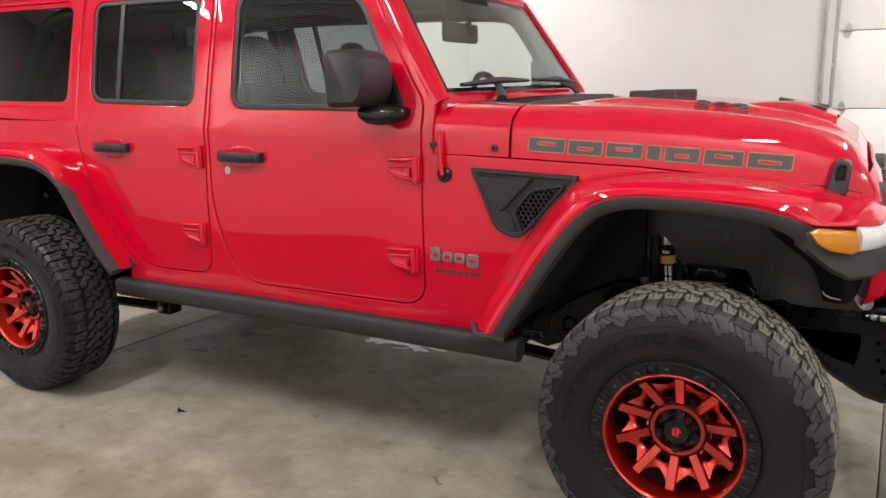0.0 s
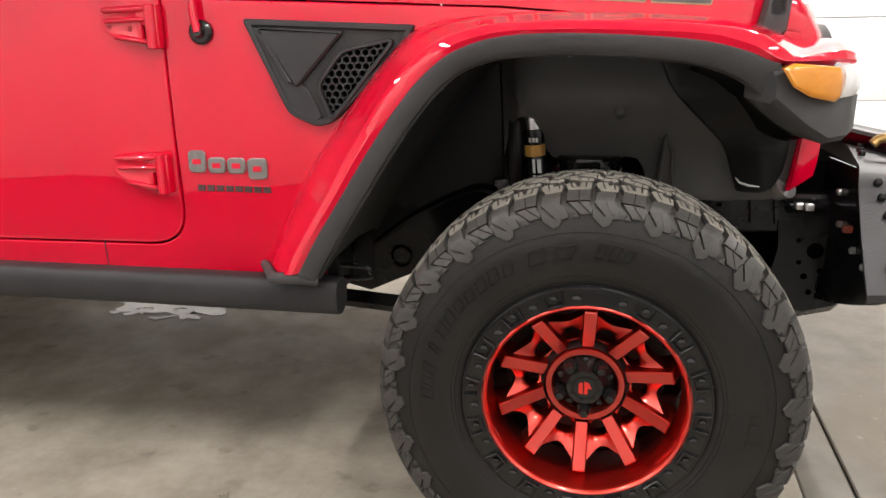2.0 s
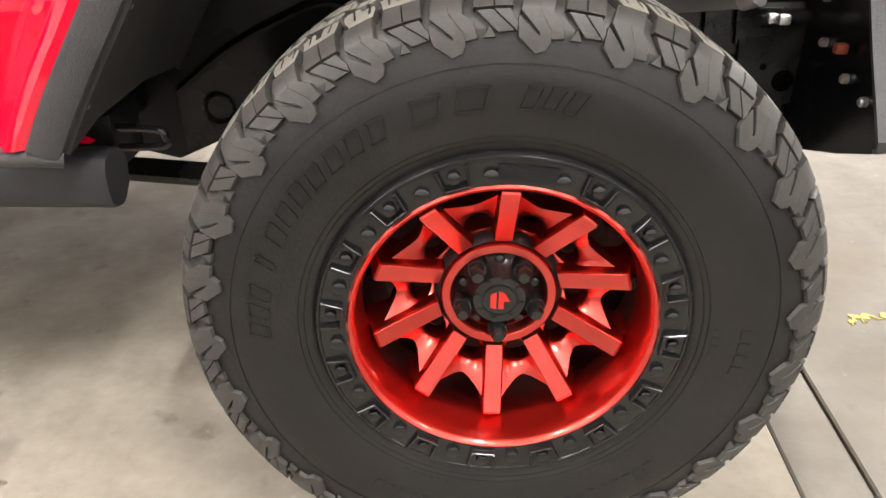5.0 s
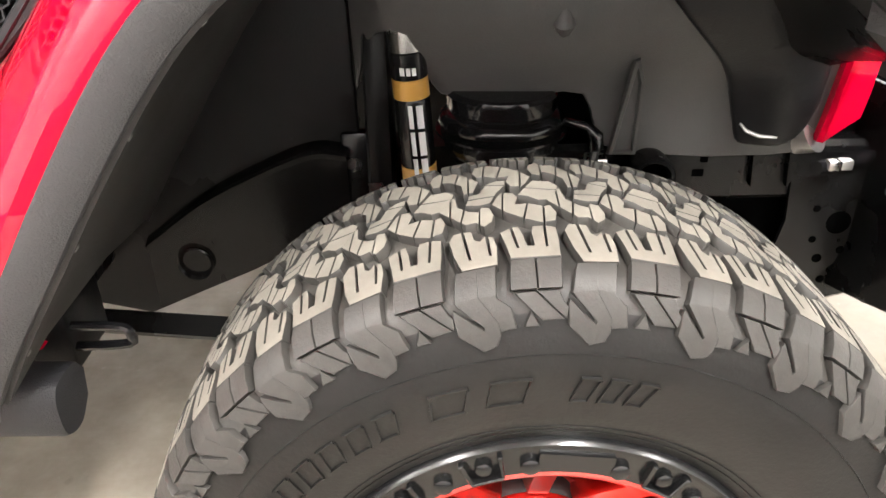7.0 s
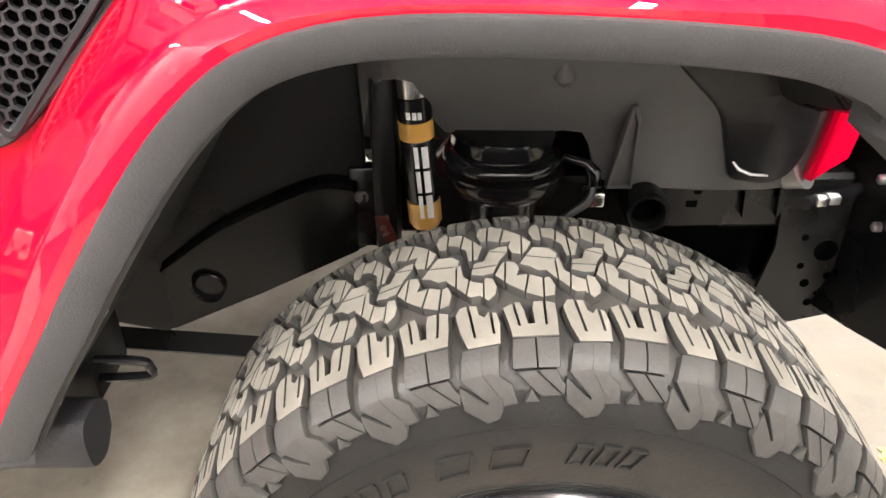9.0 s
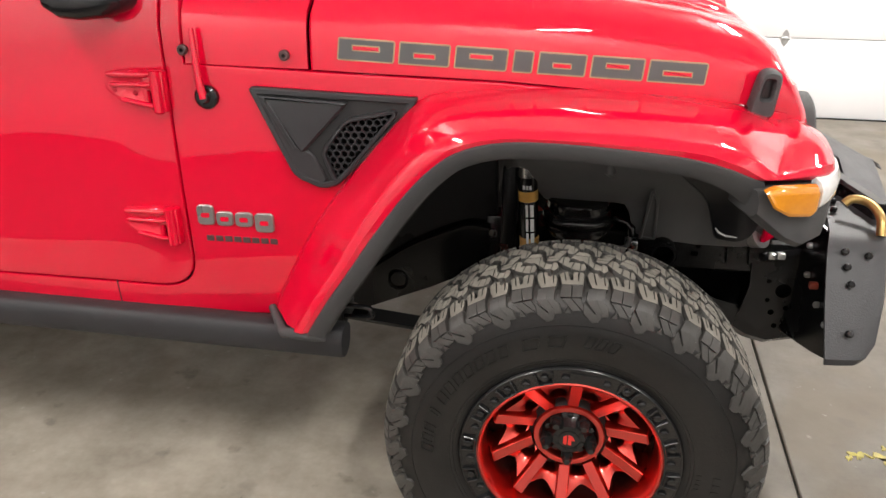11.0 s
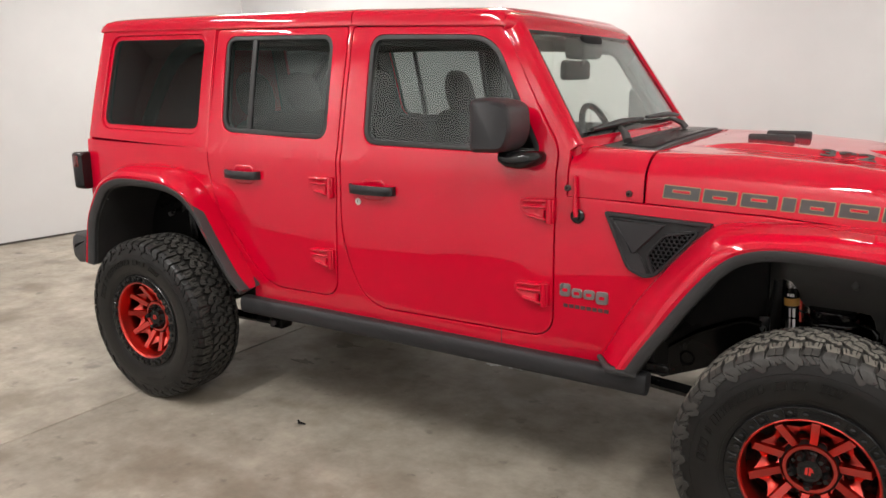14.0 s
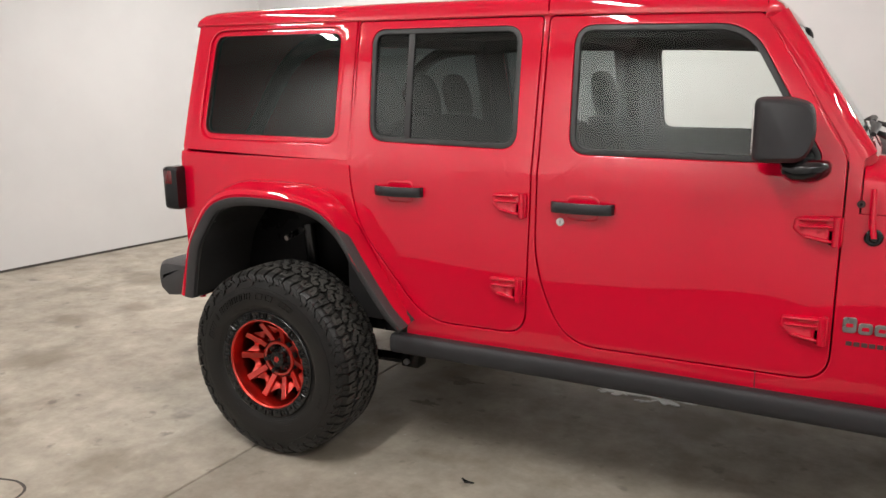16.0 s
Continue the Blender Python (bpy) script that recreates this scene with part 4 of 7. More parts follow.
FRONT_TRIM = [(-0.555, 0.604, 0.922), (-0.506, 0.678, 0.922), (-0.455, 0.750, 0.922), (-0.397, 0.842, 0.922), (-0.333, 0.932, 0.922), (-0.275, 1.000, 0.922), (-0.185, 1.045, 0.922), (-0.019, 1.049, 0.925), (0.155, 1.033, 0.925), (0.207, 1.020, 0.922), (0.251, 1.000, 0.920), (0.290, 0.972, 0.912), (0.330, 0.940, 0.902)]
REAR_IN = [(-2.437, 0.630), (-2.512, 0.755), (-2.597, 0.885), (-2.677, 1.010), (-2.772, 1.110), (-2.912, 1.162), (-3.092, 1.170), (-3.272, 1.158), (-3.442, 1.065), (-3.557, 0.870), (-3.612, 0.640)]
REAR_OUT = [(-2.392, 0.640, 0.938), (-2.450, 0.700, 0.945), (-2.520, 0.790, 0.945), (-2.588, 0.885, 0.945), (-2.655, 0.983, 0.945), (-2.712, 1.037, 0.945), (-2.770, 1.074, 0.945), (-2.850, 1.099, 0.945), (-2.942, 1.110, 0.945), (-3.060, 1.115, 0.945), (-3.183, 1.113, 0.945), (-3.270, 1.097, 0.945), (-3.352, 1.058, 0.945), (-3.424, 0.970, 0.945), (-3.490, 0.864, 0.940), (-3.552, 0.630, 0.930)]
REAR_TRIM = [(-2.474, 0.620, 0.930), (-2.510, 0.679, 0.930), (-2.566, 0.755, 0.930), (-2.624, 0.830, 0.930), (-2.692, 0.922, 0.930), (-2.751, 1.000, 0.930), (-2.812, 1.047, 0.930), (-2.888, 1.070, 0.930), (-3.000, 1.079, 0.930), (-3.124, 1.081, 0.930), (-3.220, 1.073, 0.930), (-3.301, 1.040, 0.930), (-3.370, 0.965, 0.930), (-3.432, 0.865, 0.925), (-3.505, 0.625, 0.915)]


def flare(inner, outer, trim, side, tip, hub, nose=()):
    """A painted flare with its black strip, liner and screws; nose carries the paint on over the lamp."""
    n = 44
    I = chain([(p[0], p[1], 0) for p in inner], n)
    O = chain(outer, n)
    PI = chain([(p[0], p[1], 0) for p in list(inner) + [q[:2] for q in nose]], n)
    PO = chain(list(outer) + [q[2:] for q in nose], n)
    T = chain(trim, n)
    # the trim is a narrow strip along the flare's edge; near the lamp it widens
    for k in range(n):
        d = O[min(k + 1, n - 1)] - O[max(k - 1, 0)]
        d = Vector((d.x, d.y, 0)).normalized()
        nrm = Vector((d.y, -d.x, 0))
        if nrm.dot(Vector((hub, HUB_Z, 0)) - Vector((O[k].x, O[k].y, 0))) < 0:
            nrm = -nrm
        strip = Vector((O[k].x, O[k].y, O[k].z - 0.012)) + nrm * 0.036
        keep = lerp(k / (n - 1), [0.0, 0.72, 0.95, 1.0], [0.0, 0.0, 1.0, 1.0]) if hub == 0 else 0.0
        T[k] = strip.lerp(T[k], keep)
    bm = bmesh.new()
    rows = []
    for a, o in zip(PI, PO):
        w = half_width(a.x, min(a.y, 1.29))
        A = Vector((a.x, w - 0.03, a.y))
        A2 = Vector((a.x, w + 0.003, a.y))
        B = Vector((o.x, o.z, o.y))
        out2 = (Vector((a.x, 0, a.y)) - Vector((o.x, 0, o.y)))
        u = out2.normalized()
        k = min(0.038, 0.62 * out2.length)
        crest = B + u * k + Vector((0, -0.010, 0))
        mid = A2.lerp(crest, 0.5) + u * 0.007 + Vector((0, 0, 0.004))
        rows.append([A, A2, A2.lerp(mid, 0.5) + u * 0.003, mid, mid.lerp(crest, 0.6) + u * 0.004, crest + u * 0.0025 + Vector((0, -0.012, 0)), crest, crest - u * 0.006 + Vector((0, 0.005, 0)), B + u * 0.014 + Vector((0, 0.003, 0)), B, B + Vector((0, -0.012, -0.004)), B + Vector((0, -0.03, 0.0)), A + Vector((0, 0, -0.004))])
    rows = [[Vector((p.x, side * p.y, p.z)) for p in r] for r in rows]
    loft(bm, rows, True, True)
    f = part("wheel_flare", bm, RED, car, "red-painted wide wheel flare")
    bm = bmesh.new()
    rows = []
    for o, t in zip(O, T):
        B = Vector((o.x, o.z, o.y))
        C = Vector((t.x, t.z, t.y))
        rows.append([B + Vector((0, -0.004, 0.003)), B + Vector((0, 0.004, -0.001)), B.lerp(C, 0.15) + Vector((0, 0.006, 0)), B.lerp(C, 0.85) + Vector((0, 0.004, 0)), C, C + Vector((0, -0.012, 0)), C + Vector((0, -0.05, 0.006)), C + Vector((0, -0.055, 0.012)), B + Vector((0, -0.05, 0))])
    rows = [[Vector((p.x, side * p.y, p.z)) for p in r] for r in rows]
    loft(bm, rows, True, True)
    tr = part("flare_trim", bm, TRIM, f, "textured black flare edge")
    # the strip turns under the flare's foot
    bm = bmesh.new()
    a0, a1 = I[0], O[0]
    ends = [Vector((a0.x, side * 0.79, a0.y - 0.004)), Vector((lerp(0.5, [0, 1], [a0.x, a1.x]), side * 0.90, lerp(0.5, [0, 1], [a0.y, a1.y]) - 0.012)), Vector((a1.x, side * (a1.z - 0.010), a1.y - 0.012)), Vector((T[0].x, side * (T[0].z - 0.012), T[0].y - 0.002))]
    if hub == 0:
        rod(bm, ends, [0.010, 0.013, 0.014, 0.013], 10)
        part("flare_foot", bm, TRIM, f)
    else:
        bm.free()
    # liner sheet from the trim inwards, and its screws
    bm = bmesh.new()
    rows = []
    for t in T:
        rows.append([Vector((t.x, side * (t.z - 0.018), t.y + 0.002)), Vector((t.x, side * 0.80, t.y + 0.02)), Vector((t.x, side * 0.62, t.y + 0.022)), Vector((t.x, side * 0.47, t.y + 0.005)), Vector((t.x, side * 0.42, t.y - 0.04))])
    loft(bm, rows)
    thicken(bm, 0.006)
    part("arch_liner", bm, ARCHLINER, f, "moulded dark grey arch liner")
    for k in tip:
        bm = bmesh.new()
        p = T[k]
        q = T[min(k + 1, n - 1)] - T[k - 1]
        nrm = Vector((q.y, 0, -q.x)).normalized()
        if nrm.z > 0 and abs(nrm.z) > 0.3:
            nrm = -nrm
        c = Vector((p.x, side * (p.z - 0.030), p.y)) - nrm * 0.004
        rod(bm, [c, c + nrm * 0.006, c + nrm * 0.009], [0.0065, 0.0065, 0.003], 10)
        part("trim_screw", bm, GALV, f, "small steel screw")
    return f


for s in (-1, 1):
    flare(FRONT_IN, FRONT_OUT, FRONT_TRIM, s, (3, 8, 13, 18, 23, 28, 34, 39), 0.0, ((0.425, 1.072, 0.403, 1.028, 0.886), (0.455, 1.062, 0.448, 1.022, 0.838), (0.474, 1.050, 0.474, 1.012, 0.770)))
    flare(REAR_IN, REAR_OUT, REAR_TRIM, s, (4, 12, 20, 28, 36), -WHEELBASE)


def front_lamp(side):
    """The flare's front end: black housing, amber marker and clear lamp."""
    bm = bmesh.new()
    prof = [(0.292, 1.022, 0.968, 0.950), (0.351, 1.026, 0.920, 0.938), (0.395, 1.022, 0.894, 0.905), (0.442, 1.016, 0.894, 0.852), (0.474, 1.004, 0.898, 0.775), (0.484, 0.995, 0.905, 0.675)]
    rows = []
    for x, z1, z0, y in prof:
        rows.append([(x, side * (y - 0.002), z1), (x + 0.006, side * (y + 0.004), z1 - 0.02), (x + 0.006, side * (y + 0.002), z0 + 0.012), (x, side * (y - 0.012), z0), (x - 0.03, side * (y - 0.08), z0 + 0.006), (x - 0.03, side * (y - 0.08), z1 - 0.004)])
    loft(bm, rows, True, True)
    h = part("flare_end", bm, TRIM, car, "black plastic flare end")
    bm = bmesh.new()
    lens = [Vector(p) for p in ((0.296, 1.028), (0.314, 1.036), (0.399, 1.028), (0.408, 1.014), (0.408, 0.978), (0.394, 0.970), (0.346, 0.981), (0.316, 0.998))]
    yy = lambda x: lerp(x, [0.296, 0.351, 0.401, 0.416], [0.969, 0.954, 0.916, 0.904])
    poly = ccw(lens)
    rings = [[(p.x + 0.004, side * (yy(p.x) + d), p.y) for p in shrink(poly, o)] for o, d in ((0, -0.012), (0, 0.006), (0.004, 0.010), (0.010, 0.011))]
    vs = loft(bm, rings, True)
    bm.faces.new(vs[-1])
    part("marker_lens", bm, AMBER, h, "amber marker lens")
    bm = bmesh.new()
    rows = []
    for x, y in ((0.413, 0.906), (0.432, 0.882), (0.452, 0.852), (0.473, 0.804), (0.483, 0.754)):
        rows.append([(x - 0.010, side * (y - 0.02), 1.036), (x - 0.001, side * (y - 0.004), 1.030), (x + 0.005, side * (y + 0.001), 1.014), (x + 0.005, side * (y + 0.001), 0.986), (x + 0.001, side * (y - 0.004), 0.975), (x - 0.02, side * (y - 0.03), 0.976)])
    loft(bm, rows, True, True)
    part("lamp_lens", bm, LENS, h, "clear daytime lamp lens")


for s in (-1, 1):
    front_lamp(s)


# ---- wheels ----
# tyre profile by its length from the tread's middle outwards: (p, radius, offset)
TP = [(0.0, 0.404, 0.0), (0.055, 0.4035, 0.055), (0.105, 0.3995, 0.105), (0.124, 0.392, 0.123), (0.146, 0.374, 0.135), (0.170, 0.351, 0.142), (0.197, 0.326, 0.1465), (0.226, 0.297, 0.1455), (0.256, 0.268, 0.1415), (0.280, 0.247, 0.1340), (0.292, 0.2385, 0.1300)]


def tyre_at(p):
    a = abs(p)
    xs = [t[0] for t in TP]
    r, o = lerp(a, xs, [t[1] for t in TP]), lerp(a, xs, [t[2] for t in TP])
    r2, o2 = lerp(a + 0.004, xs, [t[1] for t in TP]), lerp(a + 0.004, xs, [t[2] for t in TP])
    d = Vector((r2 - r, o2 - o)).normalized()
    n = Vector((d.y, -d.x))
    return r, math.copysign(o, p), Vector((n.x, math.copysign(n.y, p)))


def wrap(s, p, h):
    """A point of the tyre: s metres round the tread, p across, h above the rubber; y outwards is minus."""
    r, o, n = tyre_at(p)
    r, o = r + n.x * h, o + n.y * h
    a = s / 0.401
    return (r * math.sin(a), -o, r * math.cos(a))


def tread_piece(bm, poly, h, base=-0.003, taper=0.0003, cuts=(), top=0, edge=0.0005):
    """A block with sloping sides over a polygon in (s, p); its upper face takes the material slot top."""
    poly = ccw(poly)
    tmp = bmesh.new()
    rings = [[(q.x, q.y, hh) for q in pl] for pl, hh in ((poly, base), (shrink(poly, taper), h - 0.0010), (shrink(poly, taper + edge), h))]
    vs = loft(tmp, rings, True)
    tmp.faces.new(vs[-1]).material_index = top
    for c in cuts:
        bmesh.ops.bisect_plane(tmp, geom=tmp.verts[:] + tmp.edges[:] + tmp.faces[:], plane_co=(0, c, 0), plane_no=(0, 1, 0))
    idx = {}
    for v in tmp.verts:
        z = v.co.z
        if z > 0:
            z *= lerp(abs(v.co.y), [0.105, 0.128, 0.150, 0.172], [1.0, 0.95, 0.75, 0.55])
        idx[v] = bm.verts.new(wrap(v.co.x, v.co.y, z))
    for f in tmp.faces:
        bm.faces.new([idx[v] for v in f.verts]).material_index = f.material_index
    tmp.free()


PAIRS = 26
SHARE = 0.972


def cut(poly, a, b, side):
    """The part of a polygon on one side of the line from a to b, drawn back by a sipe's half width."""
    a, b = Vector(a), Vector(b)
    d = (b - a).normalized()
    n = Vector((-d.y, d.x)) * side
    dist = [(q - a).dot(n) - 0.0002 for q in poly]
    out = []
    for i, q in enumerate(poly):
        j = (i + 1) % len(poly)
        if dist[i] >= 0:
            out.append(q)
        if (dist[i] < 0) != (dist[j] < 0):
            out.append(q.lerp(poly[j], dist[i] / (dist[i] - dist[j])))
    return out


def siped(bm, pts, lines, flip=None, h=0.0095, top=1, cuts=(), grow=(1.03, 1.02)):
    """A tread block over pts in (s, p), parted by sipes along lines; flip maps it to another row."""
    pts = [Vector(p) for p in pts]
    lines = [(Vector(p), Vector(q)) for p, q in lines]
    mid = sum(pts, Vector((0, 0))) / len(pts)
    pts = [Vector((mid.x + (p.x - mid.x) * grow[0], mid.y + (p.y - mid.y) * grow[1])) for p in pts]
    if flip:
        pts, lines = [flip(p) for p in pts], [(flip(p), flip(q)) for p, q in lines]
    pieces = [pts]
    for p, q in lines:
        pieces = [c for x in pieces for c in (cut(x, p, q, 1), cut(x, p, q, -1)) if len(c) > 2]
    for c in pieces:
        tread_piece(bm, [Vector((v.x * SHARE, v.y)) for v in c], h, top=top, cuts=cuts)


HOOK_A = [(-0.052, 0.012), (-0.046, -0.004), (-0.041, -0.012), (-0.030, -0.008), (-0.027, 0.004), (-0.030, 0.015), (-0.019, 0.014), (-0.006, 0.021), (0.000, 0.019), (0.004, 0.034), (0.001, 0.050), (-0.011, 0.053), (-0.025, 0.045), (-0.040, 0.030)]
HOOK_B = [(-0.001, 0.010), (0.005, -0.013), (0.015, -0.015), (0.017, 0.007), (0.026, 0.018), (0.034, 0.022), (0.037, 0.014), (0.045, 0.017), (0.048, 0.032), (0.046, 0.044), (0.038, 0.053), (0.031, 0.043), (0.022, 0.044), (0.011, 0.028)]
STEP_A = [(-0.076, 0.006), (-0.072, -0.014), (-0.062, -0.016), (-0.056, -0.034), (-0.046, -0.040), (-0.036, -0.040), (-0.037, -0.028), (-0.046, -0.012), (-0.053, 0.008), (-0.064, 0.010)]
STEP_B = [(-0.027, -0.004), (-0.018, -0.022), (-0.010, -0.036), (0.006, -0.033), (0.013, -0.023), (0.011, -0.012), (0.001, 0.008), (-0.009, 0.009), (-0.018, 0.000)]


def inner_block(bm, row, kind):
    """A stepped tread block, its sipes cut through it; the far row is the near one turned about."""
    turned = (lambda q: Vector((-0.063 - q.x, -0.034 - q.y))) if row == 2 else None
    if row == 1:
        if kind == 0:
            siped(bm, STEP_A, [((-0.080, -0.004), (-0.040, -0.006)), ((-0.060, -0.034), (-0.030, -0.026))])
        else:
            siped(bm, STEP_B, [((-0.024, -0.020), (0.016, -0.012)), ((-0.016, -0.040), (0.006, -0.020))][:1])
    elif kind == 0:
        siped(bm, HOOK_A, [((-0.040, -0.014), (-0.044, 0.030)), ((-0.019, 0.012), (-0.027, 0.050)), ((-0.006, 0.020), (-0.009, 0.054))], turned)
    else:
        siped(bm, HOOK_B, [((0.010, -0.020), (0.008, 0.030)), ((0.022, 0.014), (0.017, 0.045)), ((0.036, 0.012), (0.034, 0.054))], turned)


COMB_A = [(-0.046, 0.065), (-0.0375, 0.0585), (-0.0345, 0.090), (-0.0338, 0.090), (-0.0365, 0.0580), (-0.031, 0.0575), (-0.0285, 0.070), (-0.0268, 0.088), (-0.0225, 0.088), (-0.0228, 0.068), (-0.021, 0.058), (-0.0125, 0.0575), (-0.0135, 0.090), (-0.0128, 0.090), (-0.0115, 0.0575), (-0.003, 0.061), (-0.0032, 0.085), (-0.0045, 0.1035), (-0.041, 0.1035), (-0.043, 0.085)]
COMB_B = [(0.009, 0.067), (0.013, 0.0565), (0.0195, 0.0555), (0.0235, 0.099), (0.0243, 0.099), (0.0205, 0.0555), (0.0275, 0.057), (0.0290, 0.070), (0.0325, 0.0735), (0.0362, 0.0665), (0.0372, 0.0675), (0.0385, 0.097), (0.0392, 0.097), (0.0384, 0.068), (0.043, 0.070), (0.0450, 0.085), (0.0435, 0.1075), (0.017, 0.1090), (0.012, 0.092)]


def shoulder_block(bm, kind, near=True):
    """A shoulder lug: a comb of sipes on the tread, then down over the sidewall to a point."""
    m = 1 if near else -1
    fold = None if near else (lambda q: Vector((-q.x, -(0.093 + (q.y - 0.055) * 0.55))))
    over = None if near else (lambda q: Vector((-q.x, -q.y)))
    siped(bm, COMB_A if kind == 0 else COMB_B, [], fold, cuts=[0.105 * m], grow=(1.16, 1.0))
    side = [m * c for c in (0.118, 0.128, 0.146, 0.160)]
    if kind == 0:
        if near:
            siped(bm, [(-0.041, 0.1036), (-0.0045, 0.1036), (-0.006, 0.127), (-0.044, 0.127)], [((-0.023, 0.10), (-0.024, 0.13))], None, top=0, cuts=side, grow=(1.16, 1.0))
        siped(bm, [(-0.040, 0.1285), (-0.007, 0.128), (-0.003, 0.138), (0.000, 0.142), (-0.001, 0.150), (-0.020, 0.1515)], [((-0.027, 0.127), (-0.002, 0.149))], over, h=0.0085, top=0, cuts=side, grow=(1.16, 1.0))
        siped(bm, [(-0.038, 0.1560), (-0.023, 0.1560), (-0.0305, 0.143)], [], over, h=0.0075, top=0)
    else:
        siped(bm, [(0.011, 0.1091), (0.0275, 0.1078), (0.0255, 0.129), (0.0385, 0.150), (0.0385, 0.161), (0.0345, 0.169), (0.022, 0.1725), (0.004, 0.1565), (0.003, 0.1400), (0.0045, 0.1350), (0.0250, 0.1535), (0.0255, 0.1520), (0.0060, 0.1310)], [], over, top=0, cuts=side, grow=(1.12, 1.0))
        siped(bm, [(0.0283, 0.1078), (0.0437, 0.1076), (0.0410, 0.131), (0.051, 0.140), (0.054, 0.156), (0.0398, 0.158), (0.0393, 0.150), (0.0264, 0.129)], [], over, top=0, cuts=side, grow=(1.12, 1.0))


def tread_row(bm, row, kind):
    if row < 3:
        inner_block(bm, row, kind)
    else:
        shoulder_block(bm, kind, row == 3)


def tyre_mesh():
    bm = bmesh.new()
    prof = []
    for i in range(-28, 29):
        p = 0.292 * i / 28
        r, o, n = tyre_at(p)
        prof.append((r, -o))
    inner = [(0.232, -0.10), (0.232, 0.10)]
    lathe(bm, prof + inner[::-1], 132, True)
    return bm


def side_marks(bm):
    """Raised plain bars of the sidewall's marking, set along an arc, and moulding ribs."""
    def bar(a0, a1, r0, r1, h=0.0016):
        n = max(2, int((a1 - a0) / 0.05))
        rows = []
        for i in range(n + 1):
            a = a0 + (a1 - a0) * i / n
            row = []
            for r, e in ((r0, -0.001), (r0 + 0.0006, h), (r1 - 0.0006, h), (r1, -0.001)):
                o = lerp(r, [0.236, 0.247, 0.268, 0.297, 0.326, 0.351, 0.373], [0.1295, 0.1340, 0.1415, 0.1455, 0.1465, 0.142, 0.133])
                row.append((r * math.sin(a), -(o + e), r * math.cos(a)))
            rows.append(row)
        loft(bm, rows, False, True)

    def slant(a0, lean, r0, r1, h):
        rows = []
        for i in range(3):
            r = r0 + (r1 - r0) * i / 2
            o = lerp(r, [0.236, 0.247, 0.268, 0.297, 0.326, 0.351, 0.373], [0.1295, 0.1340, 0.1415, 0.1455, 0.1465, 0.142, 0.133])
            c = a0 + lean * i / 2
            rows.append([(r * math.sin(c + d), -(o + e), r * math.cos(c + d)) for d, e in ((0, -0.001), (0.001, h), (0.008, h), (0.009, -0.001))])
        loft(bm, rows, False, True)

    # one plain outlined bar a mark, of the marking's size and slant
    a = -1.60
    for count, size in ((3, 0.027), (1, 0.015), (7, 0.030), (2, 0.052), (3, 0.024)):
        for k in range(count):
            w = size / 0.305
            lean = 0.025
            bar(a, a + w * 0.66, 0.2895, 0.2925, 0.0024)
            bar(a + lean, a + w * 0.66 + lean, 0.3145, 0.3180, 0.0028)
            for e in (0.0, 0.62):
                slant(a + w * e, lean, 0.2925, 0.3145, 0.0024)
            a += w
        a += 0.07
    for a0, n in ((1.55, 4), (2.35, 9), (3.4, 6)):
        for k in range(n):
            bar(a0 + k * 0.045, a0 + k * 0.045 + 0.028, 0.262, 0.272, 0.0009)
            bar(a0 + k * 0.06, a0 + k * 0.06 + 0.04, 0.295, 0.310, 0.0012)
    for r in (0.256, 0.338, 0.249):
        bar(0.0, 2 * math.pi, r, r + 0.0016, 0.0012)


def spoke_mesh():
    """One flat-topped spoke that narrows outwards, its flanks falling steeply to the webs."""
    bm = bmesh.new()
    rows = []
    for r, w, top, dep in ((0.083, 0.0120, -0.0520, 0.034), (0.088, 0.0122, -0.0545, 0.036), (0.12, 0.0124, -0.0700, 0.048), (0.155, 0.0128, -0.0880, 0.062), (0.1680, 0.0128, -0.0950, 0.066), (0.1712, 0.0120, -0.0940, 0.064), (0.1765, 0.0115, -0.0700, 0.045), (0.1850, 0.0110, -0.0600, 0.040)):
        rows.append([(-w - 0.007, top + dep, r), (-w - 0.001, top + 0.008, r), (-w, top + 0.0014, r), (-w + 0.0012, top, r), (w - 0.0012, top, r), (w, top + 0.0014, r), (w + 0.001, top + 0.008, r), (w + 0.007, top + dep, r)])
    loft(bm, rows, False, True)
    return bm


def web_mesh():
    """A dished web between two spokes with an oval hole by the hub; its outer edge arches inwards midway."""
    bm = bmesh.new()
    mid, half = 0.107, 0.285

    def depth(x, z):
        r, u = math.hypot(x, z), min(1.0, abs(math.atan2(x, z)) / half)
        return -0.052 - (r - 0.083) * 0.51 + 0.028 - 0.018 * u ** 1.6

    def edge(c, d):
        # the outline along a ray from the hole's middle
        k = 0.0
        while k < 0.12:
            k += 0.0006
            x, z = k * c, mid + k * d
            r, u = math.hypot(x, z), math.atan2(x, z) / half
            if abs(u) > 1 or r < 0.082 or r > 0.140 + 0.028 * abs(u) ** 1.7:
                break
        return k

    rings = [[] for _ in range(7)]
    for i in range(64):
        t = 2 * math.pi * i / 64
        c, d = math.sin(t), math.cos(t)
        hole = 1 / math.sqrt((c / 0.0185) ** 2 + (d / 0.0140) ** 2)
        far = max(edge(c, d), hole + 0.004)
        for ring, (k, drop) in zip(rings, ((hole + 0.001, 0.036), (hole, 0.006), (hole + 0.0016, 0.0015), (hole + 0.35 * (far - hole), 0.0), (far - 0.0016, 0.001), (far, 0.004), (far + 0.002, 0.034))):
            x, z = k * c, mid + k * d
            ring.append((x, depth(x, z) + drop, z))
    loft(bm, rings, True)
    return bm


